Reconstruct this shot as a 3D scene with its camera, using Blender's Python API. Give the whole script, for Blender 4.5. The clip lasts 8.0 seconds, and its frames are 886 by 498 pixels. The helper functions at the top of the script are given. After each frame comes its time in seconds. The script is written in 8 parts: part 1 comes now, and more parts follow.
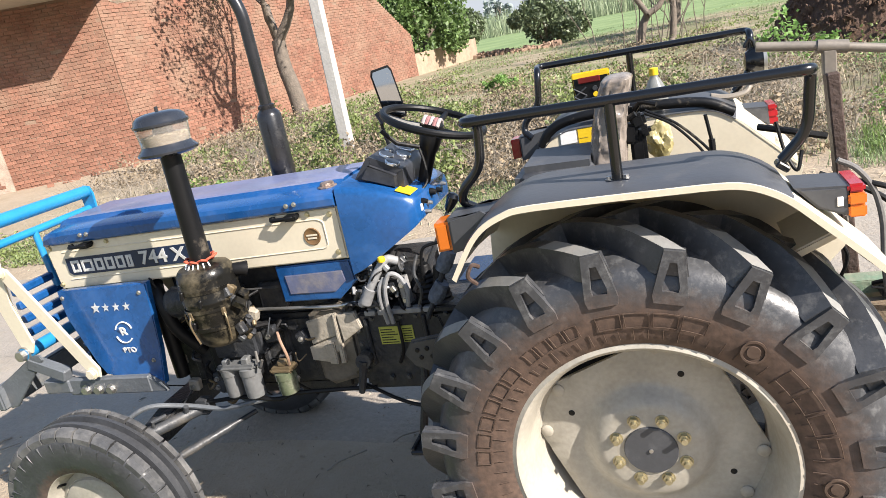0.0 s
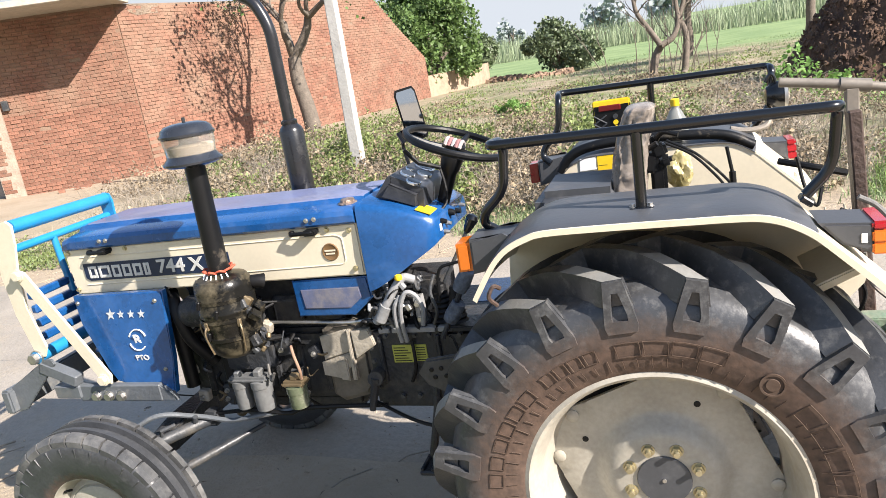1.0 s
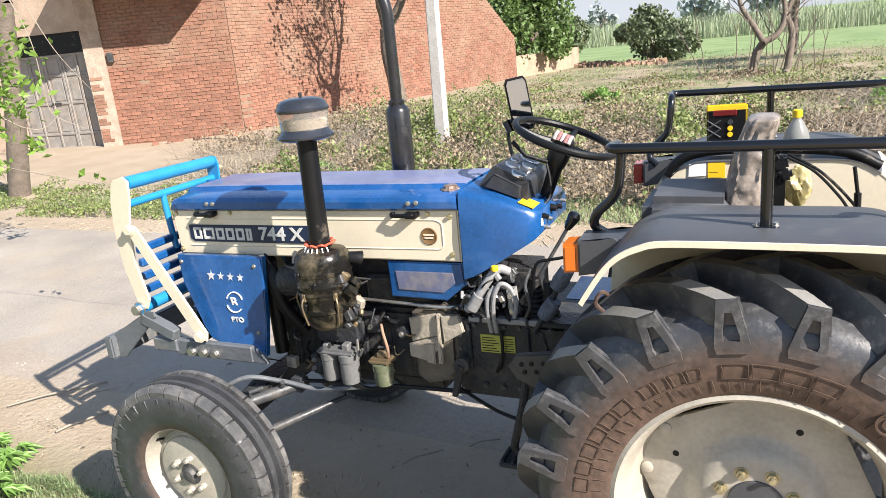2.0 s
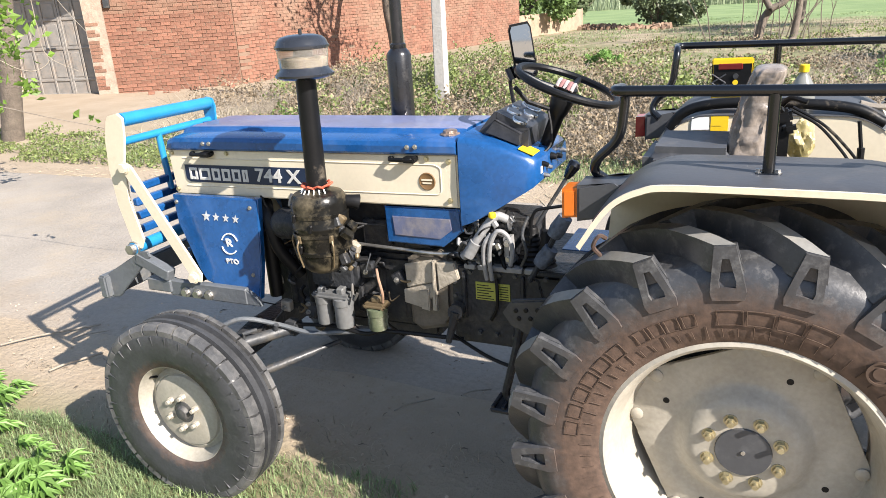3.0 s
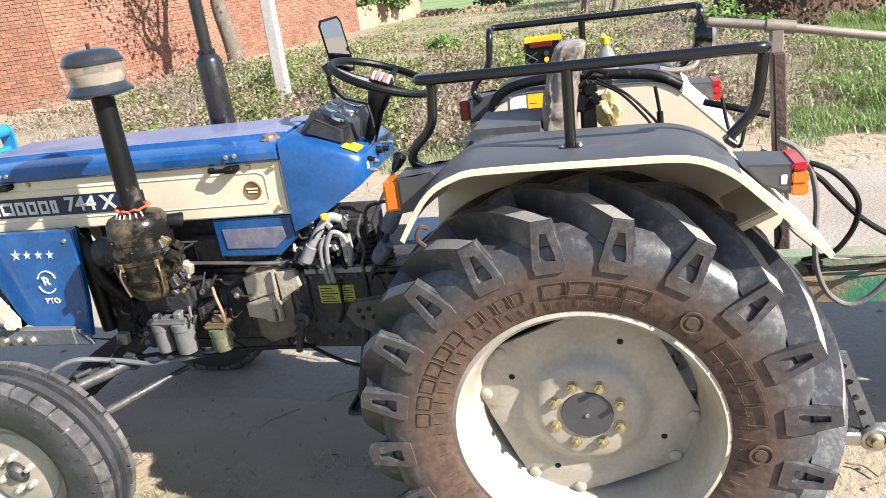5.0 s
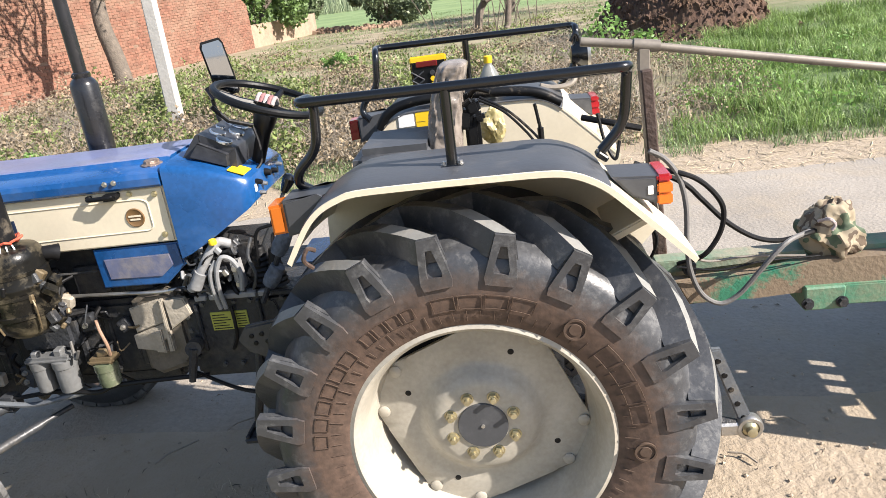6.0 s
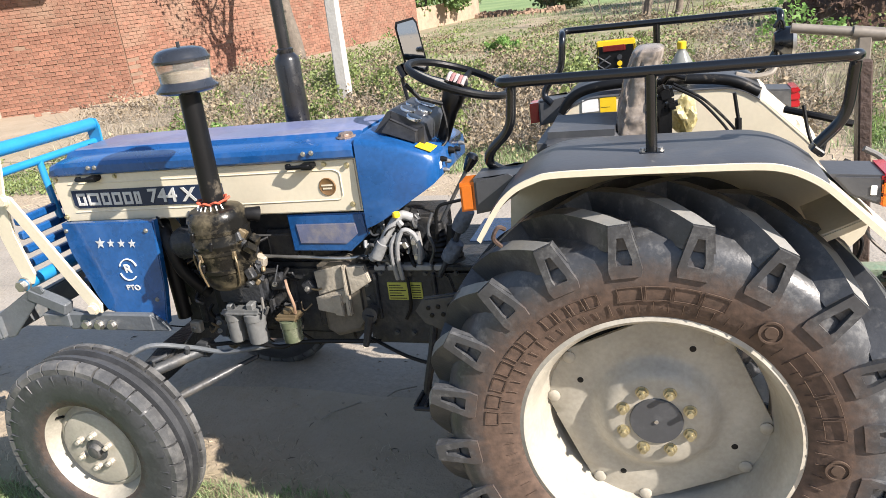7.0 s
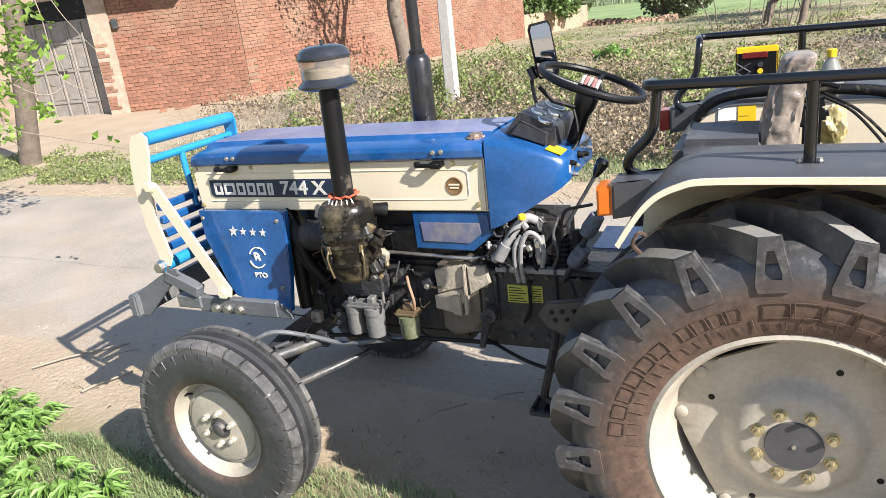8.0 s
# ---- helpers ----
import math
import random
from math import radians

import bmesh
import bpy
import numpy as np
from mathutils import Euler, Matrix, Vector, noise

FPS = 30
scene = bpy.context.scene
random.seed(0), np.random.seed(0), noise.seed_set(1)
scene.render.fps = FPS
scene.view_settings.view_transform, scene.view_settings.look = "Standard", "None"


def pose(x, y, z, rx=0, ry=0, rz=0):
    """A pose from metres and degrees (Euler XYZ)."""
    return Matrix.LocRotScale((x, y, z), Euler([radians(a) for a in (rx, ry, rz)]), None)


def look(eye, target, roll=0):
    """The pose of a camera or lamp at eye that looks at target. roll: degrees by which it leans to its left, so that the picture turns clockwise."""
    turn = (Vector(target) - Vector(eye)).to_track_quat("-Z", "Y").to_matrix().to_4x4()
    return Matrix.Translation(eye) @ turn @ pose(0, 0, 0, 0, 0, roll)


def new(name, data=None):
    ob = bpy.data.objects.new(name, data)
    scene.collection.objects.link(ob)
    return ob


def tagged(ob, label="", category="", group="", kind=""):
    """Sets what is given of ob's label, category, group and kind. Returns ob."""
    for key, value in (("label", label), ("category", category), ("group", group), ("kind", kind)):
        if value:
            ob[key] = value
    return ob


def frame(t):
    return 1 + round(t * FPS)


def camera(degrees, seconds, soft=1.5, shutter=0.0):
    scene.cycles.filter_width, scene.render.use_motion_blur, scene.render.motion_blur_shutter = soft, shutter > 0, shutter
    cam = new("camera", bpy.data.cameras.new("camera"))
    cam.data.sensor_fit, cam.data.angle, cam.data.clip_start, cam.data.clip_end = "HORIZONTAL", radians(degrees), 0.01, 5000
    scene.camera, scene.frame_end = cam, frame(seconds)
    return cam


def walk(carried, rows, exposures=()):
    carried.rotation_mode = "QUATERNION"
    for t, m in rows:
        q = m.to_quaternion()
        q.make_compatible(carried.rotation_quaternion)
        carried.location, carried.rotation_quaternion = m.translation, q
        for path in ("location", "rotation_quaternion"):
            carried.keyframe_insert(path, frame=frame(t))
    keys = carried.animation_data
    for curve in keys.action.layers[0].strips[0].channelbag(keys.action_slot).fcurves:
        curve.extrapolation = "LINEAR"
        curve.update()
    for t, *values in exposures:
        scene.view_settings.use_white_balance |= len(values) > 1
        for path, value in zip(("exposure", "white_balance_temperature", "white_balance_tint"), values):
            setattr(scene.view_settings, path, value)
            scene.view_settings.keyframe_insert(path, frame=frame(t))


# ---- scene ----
cam = camera(62.93, 8.0, soft=0.3, shutter=0.0)
# seconds, eye (x, y, z), yaw, pitch, roll
ROWS = [
    (0.0, 0.146, -2.557, 1.917, 15.86, -17.31, 11.04),
    (0.5, 0.126, -2.573, 1.915, 17.08, -16.53, 10.03),
    (1.0, 0.104, -2.583, 1.925, 16.86, -15.44, 8.90),
    (1.5, 0.074, -2.567, 1.958, 17.01, -17.16, 7.37),
    (1.7, 0.033, -2.582, 1.988, 20.65, -15.62, 7.30),
    (2.8, -0.019, -2.628, 1.925, 25.87, -19.09, 3.70),
    (3.0, -0.007, -2.615, 1.918, 23.74, -19.29, 3.43),
    (3.5, 0.017, -2.589, 1.936, 20.78, -18.09, 6.15),
    (4.0, 0.017, -2.590, 1.932, 21.17, -17.42, 6.64),
    (4.5, 0.025, -2.573, 1.916, 18.50, -20.06, 6.70),
    (5.0, 0.099, -2.540, 1.914, 11.60, -21.04, 7.10),
    (5.2, 0.121, -2.541, 1.909, 9.47, -21.13, 6.43),
    (6.3, 0.157, -2.550, 1.927, 3.26, -20.76, 7.25),
    (6.5, 0.130, -2.549, 1.927, 4.90, -20.77, 7.89),
    (7.0, 0.038, -2.581, 1.929, 15.96, -20.45, 6.75),
    (7.5, -0.041, -2.614, 1.927, 25.15, -20.16, 6.69),
    (8.0, -0.070, -2.622, 1.924, 23.91, -19.04, 6.28),
]
walk(cam, [(t, pose(x, y, z, 90 + pitch, roll, yaw)) for t, x, y, z, yaw, pitch, roll in ROWS], [(t, e, 6950, 12) for t, e in ((0.0, 1.14), (0.5, 1.27), (1.0, 1.27), (1.5, 1.25), (3.0, 1.25), (4.0, 1.29), (5.0, 1.36), (6.5, 1.14), (7.0, 1.18), (7.5, 1.2), (8.0, 1.23))])

# ---------------------------------------------------------------- light
SUN_DIR = Vector((1.34, -0.50, 1.0)).normalized()
world = bpy.data.worlds.new("sky")
scene.world = world
world.use_nodes = True
wn = world.node_tree
sky = wn.nodes.new("ShaderNodeTexSky")
sky.sky_type = "NISHITA"
sky.sun_disc = False
sky.sun_elevation = math.asin(SUN_DIR.z)
sky.sun_rotation = math.atan2(SUN_DIR.x, SUN_DIR.y)
sky.air_density, sky.dust_density, sky.ozone_density = 1.0, 0.4, 1.0
bg = wn.nodes["Background"]
bg.inputs["Strength"].default_value = 0.116
wn.links.new(sky.outputs["Color"], bg.inputs["Color"])
sun_data = bpy.data.lights.new("sun", "SUN")
sun_data.energy, sun_data.angle, sun_data.color = 5.0, radians(0.5), (1.0, 0.965, 0.93)
sun = new("sun", sun_data)
sun.matrix_world = look(SUN_DIR * 40, (0, 0, 0))
# added glowing ring that paints pale haze round the horizon, far beyond the fields
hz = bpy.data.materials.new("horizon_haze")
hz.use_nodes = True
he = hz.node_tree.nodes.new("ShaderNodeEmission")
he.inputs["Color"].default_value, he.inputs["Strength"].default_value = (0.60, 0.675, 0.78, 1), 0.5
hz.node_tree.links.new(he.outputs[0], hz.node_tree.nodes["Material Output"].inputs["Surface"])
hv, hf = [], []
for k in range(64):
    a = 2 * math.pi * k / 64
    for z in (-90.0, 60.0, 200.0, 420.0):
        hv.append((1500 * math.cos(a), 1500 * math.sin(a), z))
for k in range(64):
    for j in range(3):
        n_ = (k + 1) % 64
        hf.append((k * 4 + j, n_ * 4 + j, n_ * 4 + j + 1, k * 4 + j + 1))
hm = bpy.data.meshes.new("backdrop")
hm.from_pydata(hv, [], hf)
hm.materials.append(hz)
tagged(new("backdrop", hm), "glowing pale blue sheet painted as hazy sky at the horizon", "sky", kind="structure")


# ---------------------------------------------------------------- materials
def M(name, base, rough=0.55, metal=0.0, var=0.18, scale=6.0, bump=0.12, bscale=70.0,
      dust=0.0, dust_col=(0.42, 0.35, 0.26), island=0.0, rand=0.0, coat=0.0, trans=0.0, dscale=9.0, rvar=0.12, back=0.0):
    m = bpy.data.materials.new(name)
    m.use_nodes = True
    nt = m.node_tree
    nd, lk = nt.nodes, nt.links
    p = nd["Principled BSDF"]
    p.inputs["Metallic"].default_value = metal
    p.inputs["Coat Weight"].default_value = coat
    p.inputs["Transmission Weight"].default_value = trans
    tc = nd.new("ShaderNodeTexCoord")
    n1 = nd.new("ShaderNodeTexNoise")
    n1.inputs["Scale"].default_value, n1.inputs["Detail"].default_value = scale, 6
    lk.new(tc.outputs["Object"], n1.inputs["Vector"])
    n2 = nd.new("ShaderNodeTexNoise")
    n2.inputs["Scale"].default_value, n2.inputs["Detail"].default_value = bscale, 5
    lk.new(tc.outputs["Object"], n2.inputs["Vector"])
    hsv = nd.new("ShaderNodeHueSaturation")
    hsv.inputs["Color"].default_value = (*base, 1)
    mr = nd.new("ShaderNodeMapRange")
    mr.inputs["From Min"].default_value, mr.inputs["From Max"].default_value = 0.3, 0.7
    mr.inputs["To Min"].default_value, mr.inputs["To Max"].default_value = 1 - var, 1 + var
    mixn = nd.new("ShaderNodeMath")
    mixn.operation = "MULTIPLY_ADD"
    lk.new(n2.outputs["Fac"], mixn.inputs[0])
    mixn.inputs[1].default_value = 0.35
    sub = nd.new("ShaderNodeMath")
    sub.operation = "MULTIPLY"
    sub.inputs[1].default_value = 0.65
    lk.new(n1.outputs["Fac"], sub.inputs[0])
    lk.new(sub.outputs[0], mixn.inputs[2])
    lk.new(mixn.outputs[0], mr.inputs["Value"])
    val = mr.outputs["Result"]
    if island or rand:
        src = nd.new("ShaderNodeNewGeometry") if island else nd.new("ShaderNodeObjectInfo")
        r2 = nd.new("ShaderNodeMapRange")
        k = island or rand
        r2.inputs["To Min"].default_value, r2.inputs["To Max"].default_value = 1 - k, 1 + k
        lk.new(src.outputs["Random Per Island" if island else "Random"], r2.inputs["Value"])
        mu = nd.new("ShaderNodeMath")
        mu.operation = "MULTIPLY"
        lk.new(val, mu.inputs[0])
        lk.new(r2.outputs["Result"], mu.inputs[1])
        val = mu.outputs[0]
    lk.new(val, hsv.inputs["Value"])
    col = hsv.outputs["Color"]
    ro = nd.new("ShaderNodeMapRange")
    ro.inputs["To Min"].default_value, ro.inputs["To Max"].default_value = max(0.02, rough - rvar), min(1, rough + rvar)
    lk.new(n1.outputs["Fac"], ro.inputs["Value"])
    rout = ro.outputs["Result"]
    if dust:
        n3 = nd.new("ShaderNodeTexNoise")
        n3.inputs["Scale"].default_value, n3.inputs["Detail"].default_value, n3.inputs["Roughness"].default_value = dscale, 8, 0.7
        lk.new(tc.outputs["Object"], n3.inputs["Vector"])
        dr = nd.new("ShaderNodeMapRange")
        dr.inputs["From Min"].default_value, dr.inputs["From Max"].default_value = 0.62 - 0.35 * dust, 0.8 - 0.2 * dust
        dr.inputs["To Max"].default_value = min(1, 0.35 + dust * 0.6)
        lk.new(n3.outputs["Fac"], dr.inputs["Value"])
        mx = nd.new("ShaderNodeMix")
        mx.data_type = "RGBA"
        lk.new(dr.outputs["Result"], mx.inputs["Factor"])
        lk.new(col, mx.inputs["A"])
        mx.inputs["B"].default_value = (*dust_col, 1)
        col = mx.outputs["Result"]
        m2 = nd.new("ShaderNodeMix")
        lk.new(dr.outputs["Result"], m2.inputs["Factor"])
        lk.new(rout, m2.inputs["A"])
        m2.inputs["B"].default_value = 0.9
        rout = m2.outputs["Result"]
    lk.new(col, p.inputs["Base Color"])
    lk.new(rout, p.inputs["Roughness"])
    if bump:
        b = nd.new("ShaderNodeBump")
        b.inputs["Strength"].default_value = bump
        b.inputs["Distance"].default_value = 0.02
        lk.new(n2.outputs["Fac"], b.inputs["Height"])
        lk.new(b.outputs["Normal"], p.inputs["Normal"])
    if back:
        p.inputs["Subsurface Weight"].default_value = 0
        tr = nd.new("ShaderNodeBsdfTranslucent")
        lk.new(col, tr.inputs["Color"])
        ms = nd.new("ShaderNodeMixShader")
        ms.inputs[0].default_value = back
        lk.new(p.outputs[0], ms.inputs[1])
        lk.new(tr.outputs[0], ms.inputs[2])
        lk.new(ms.outputs[0], nd["Material Output"].inputs["Surface"])
    return m


BLUE = M("tractor_blue_paint", (0.006, 0.066, 0.21), 0.28, var=0.4, scale=7, bump=0.02, dust=0.24, dust_col=(0.05, 0.10, 0.2), coat=0.35, dscale=7)
HOODBLUE = M("dusty_hood_blue_paint", (0.006, 0.066, 0.215), 0.28, var=0.3, scale=5, bump=0.02, dust=0.24, dust_col=(0.08, 0.115, 0.2), coat=0.4, dscale=5)
SKYBLUE = M("bull_bar_light_blue_paint", (0.012, 0.21, 0.45), 0.35, var=0.12, bump=0.02, coat=0.2)
CREAM = M("cream_paint", (0.64, 0.575, 0.44), 0.42, var=0.08, bump=0.02, dust=0.18, dust_col=(0.42, 0.33, 0.2), dscale=6)
RIMCREAM = M("dusty_cream_wheel_paint", (0.375, 0.348, 0.292), 0.36, var=0.24, bump=0.04, dust=0.4, dust_col=(0.29, 0.24, 0.17), dscale=4)
NAVY = M("nameplate_navy", (0.007, 0.018, 0.05), 0.4, var=0.1, bump=0.0)
RUBBER = M("tyre_rubber", (0.047, 0.049, 0.053), 0.36, var=0.3, scale=14, bump=0.06, bscale=90, dust=0.3, dust_col=(0.2, 0.2, 0.195), dscale=26.0)
# pale from wear and from sunlight painted into the colour
WORNLITLUG = M("worn_lug_top_rubber", (0.2, 0.2, 0.19), 0.6, var=0.25, bump=0.1, bscale=50, dust=0.4, dust_col=(0.24, 0.22, 0.19), dscale=12)
SIDEWALL = M("muddy_tyre_sidewall", (0.066, 0.042, 0.030), 0.7, var=0.3, bump=0.05, bscale=60, dust=0.6, dust_col=(0.112, 0.081, 0.061), dscale=9)
BLACK = M("black_gloss_paint", (0.004, 0.0043, 0.005), 0.22, var=0.2, bump=0.01, coat=0.3)
STOVE = M("dark_grey_stove_enamel", (0.013, 0.013, 0.0145), 0.28, var=0.3, bump=0.02, coat=0.2, dust=0.16, dust_col=(0.05, 0.045, 0.04), dscale=11)
SLATE = M("slate_grey_gloss_paint", (0.022, 0.025, 0.031), 0.22, var=0.2, bump=0.02, coat=0.3, dust=0.14, dust_col=(0.09, 0.085, 0.08), dscale=14)
BLACKP = M("black_plastic", (0.006, 0.0063, 0.007), 0.42, var=0.2, bump=0.05, dust=0.1)
FENDERTOP = M("dark_grey_fender_skin", (0.056, 0.059, 0.065), 0.42, var=0.15, bump=0.04, dust=0.25, dust_col=(0.14, 0.14, 0.14))
IRON = M("greasy_dark_cast_iron", (0.029, 0.031, 0.035), 0.4, metal=0.0, var=0.4, bump=0.3, bscale=55, dust=0.36, dust_col=(0.12, 0.106, 0.085), dscale=9)
IRON2 = M("grey_painted_casting", (0.04, 0.043, 0.047), 0.42, var=0.35, bump=0.15, bscale=50, dust=0.32, dust_col=(0.17, 0.145, 0.11), dscale=8)
# dusty fittings, and the sunlit patches painted on the clutch housing
TANCAST = M("dusty_housing", (0.33, 0.295, 0.24), 0.55, var=0.3, bump=0.2, bscale=60, dust=0.4, dust_col=(0.43, 0.37, 0.29), dscale=12)
OILY = M("oil_stained_canister", (0.007, 0.0068, 0.006), 0.28, var=0.4, bump=0.08, bscale=40, dust=0.45, dust_col=(0.2, 0.165, 0.105), dscale=10)
STEEL = M("worn_steel", (0.42, 0.41, 0.39), 0.38, metal=0.85, var=0.2, bump=0.1)
BRASSY = M("zinc_yellow_nut", (0.46, 0.41, 0.27), 0.4, metal=0.8, var=0.25, bump=0.1)
GREYPAINT = M("grey_chassis_paint", (0.105, 0.115, 0.125), 0.45, var=0.2, bump=0.12, dust=0.25, dust_col=(0.25, 0.22, 0.17))
ORANGE = M("orange_lens", (0.62, 0.15, 0.015), 0.2, var=0.08, bump=0.0, coat=0.5)
RED = M("red_lens", (0.36, 0.008, 0.015), 0.2, var=0.1, bump=0.0, coat=0.5)
WHITE = M("white_marking", (0.78, 0.78, 0.76), 0.5, var=0.05, bump=0.0)
YELLOW = M("yellow_plate", (0.75, 0.5, 0.02), 0.45, var=0.1, bump=0.0)
LABELY = M("lime_label", (0.33, 0.34, 0.06), 0.5, var=0.1, bump=0.0)
COPPER = M("brown_badge", (0.17, 0.095, 0.04), 0.45, var=0.1, bump=0.02)
MIRROR = M("dusty_mirror_glass", (0.5, 0.53, 0.56), 0.03, metal=1.0, var=0.02, bump=0.0, rvar=0.01, dust=0.12, dust_col=(0.6, 0.58, 0.53), dscale=60)
CLEARBOWL = M("smoky_clear_plastic", (0.8, 0.78, 0.74), 0.12, var=0.1, bump=0.0, trans=0.92, rvar=0.05)
BOWL = M("tan_dust", (0.11, 0.09, 0.066), 0.2, var=0.25, bump=0.02, dust=0.3, scale=12)
CLOTH = M("brown_vinyl_cover", (0.205, 0.175, 0.15), 0.26, var=0.4, scale=11, bump=0.3, bscale=22, dust=0.3, dust_col=(0.25, 0.225, 0.2))
RUST = M("brown_rusty_steel", (0.06, 0.038, 0.03), 0.6, var=0.35, bump=0.3, bscale=60, dust=0.2, dust_col=(0.16, 0.1, 0.06))
GREENP = M("green_trailer_paint", (0.025, 0.19, 0.11), 0.5, var=0.25, bump=0.15, dust=0.6, dust_col=(0.27, 0.2, 0.14), dscale=5)
GIPIPE = M("weathered_pipe", (0.21, 0.185, 0.155), 0.5, metal=0.2, var=0.25, bump=0.03, dust=0.3, dust_col=(0.3, 0.25, 0.19))
HOSE = M("black_hose", (0.006, 0.006, 0.0065), 0.5, var=0.2, bump=0.1)
CAMO = M("camouflage_cloth", (0.2, 0.17, 0.12), 0.85, var=0.3, scale=14, bump=0.1, bscale=60)
cn = CAMO.node_tree
cz, cr, cc_ = cn.nodes.new("ShaderNodeTexNoise"), cn.nodes.new("ShaderNodeValToRGB"), cn.nodes.new("ShaderNodeTexCoord")
cz.inputs["Scale"].default_value, cz.inputs["Detail"].default_value = 11, 2.0
cr.color_ramp.interpolation = "CONSTANT"
cr.color_ramp.elements[0].color = (0.085, 0.115, 0.07, 1)
cr.color_ramp.elements[1].position, cr.color_ramp.elements[1].color = 0.44, (0.29, 0.24, 0.165, 1)
ce = cr.color_ramp.elements.new(0.56)
ce.color = (0.13, 0.095, 0.065, 1)
ce = cr.color_ramp.elements.new(0.62)
ce.color = (0.36, 0.305, 0.22, 1)
cn.links.new(cc_.outputs["Object"], cz.inputs["Vector"])
cn.links.new(cz.outputs["Fac"], cr.inputs["Fac"])
cn.links.new(cr.outputs["Color"], cn.nodes["Principled BSDF"].inputs["Base Color"])
PLASTIC = M("clear_plastic", (0.36, 0.37, 0.35), 0.25, var=0.1, bump=0.02, back=0.5)
REDCLOTH = M("red_cloth", (0.45, 0.085, 0.045), 0.8, var=0.3, bump=0.3)
BRICK = M("red_brick", (0.215, 0.098, 0.065), 0.9, var=0.3, scale=9, bump=0.6, bscale=40, rand=0.22, dust=0.42, dust_col=(0.27, 0.17, 0.118), dscale=4)
BRICKJ = M("red_brick_joined", (0.215, 0.098, 0.065), 0.9, var=0.3, scale=9, bump=0.6, bscale=40, island=0.2, dust=0.68, dust_col=(0.275, 0.182, 0.127), dscale=0.8)
MORTAR = M("mortar", (0.215, 0.14, 0.098), 0.95, var=0.25, scale=2, bump=0.4, bscale=40, dust=0.4, dust_col=(0.27, 0.195, 0.142), dscale=1.1)
PLASTER = M("concrete_plaster", (0.42, 0.38, 0.32), 0.85, var=0.2, bump=0.3, bscale=25, dust=0.2)
GATE = M("grey_iron_gate_paint", (0.25, 0.235, 0.215), 0.55, var=0.3, bump=0.1, dust=0.5, dust_col=(0.27, 0.2, 0.145), dscale=3)
BARK = M("bark", (0.145, 0.118, 0.094), 0.9, var=0.35, scale=9, bump=0.8, bscale=35)
TWIG = M("dry_twig", (0.27, 0.232, 0.185), 0.9, var=0.3, bump=0.2)
LEAF = M("leaf_green", (0.19, 0.235, 0.08), 0.5, var=0.2, island=0.4, bump=0.0, back=0.3)
FRESH = M("fresh_twig_leaf", (0.17, 0.28, 0.05), 0.5, var=0.2, island=0.35, bump=0.0, back=0.4)
LEAFD = M("dark_leaf", (0.12, 0.155, 0.08), 0.45, var=0.25, island=0.45, bump=0.0, back=0.2)
TREELEAF = M("tree_leaf_green", (0.105, 0.17, 0.05), 0.5, var=0.2, island=0.45, bump=0.0, back=0.3)
LEAFB = M("bright_weed_leaf", (0.185, 0.33, 0.085), 0.5, var=0.15, island=0.3, bump=0.0, back=0.35)
GRASS = M("grass_blade", (0.215, 0.285, 0.13), 0.55, var=0.2, island=0.45, bump=0.0, back=0.3)
DRYGRASS = M("dry_grass", (0.31, 0.26, 0.185), 0.7, var=0.2, island=0.4, bump=0.0, back=0.2)
CANE = M("cane_leaf", (0.27, 0.32, 0.2), 0.6, var=0.2, island=0.35, bump=0.0, back=0.3)
DUNG = M("dark_manure", (0.075, 0.043, 0.03), 0.95, var=0.5, scale=5, bump=1.0, bscale=22, dust=0.5, dust_col=(0.2, 0.115, 0.06), dscale=2.2)
# distance haze is mixed into this pale grey-green leaf colour
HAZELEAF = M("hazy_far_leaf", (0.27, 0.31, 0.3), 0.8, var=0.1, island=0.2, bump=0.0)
DRYLEAF = M("withered_leaf", (0.25, 0.195, 0.13), 0.8, var=0.25, island=0.5, bump=0.0, back=0.2)
SAND = M("pale_render", (0.40, 0.30, 0.225), 0.9, var=0.3, scale=2.5, bump=0.4, bscale=30, dust=0.4, dust_col=(0.46, 0.38, 0.29), dscale=3)
OLDBRASS = M("tarnished_brass", (0.16, 0.12, 0.07), 0.5, metal=0.4, var=0.3, bump=0.15)
FRONTRUB = M("dusty_front_tyre_rubber", (0.042, 0.044, 0.048), 0.4, var=0.4, bump=0.08, bscale=90, dust=0.2, dust_col=(0.13, 0.132, 0.132), dscale=16)
TREAD = M("dusty_front_tread", (0.055, 0.056, 0.058), 0.5, var=0.3, bump=0.1, bscale=80, dust=0.55, dust_col=(0.2, 0.195, 0.185), dscale=9)
for m_ in (IRON, HOSE, BLACKP, OILY, SIDEWALL):
    m_.node_tree.nodes["Principled BSDF"].inputs["Specular IOR Level"].default_value = 0.25


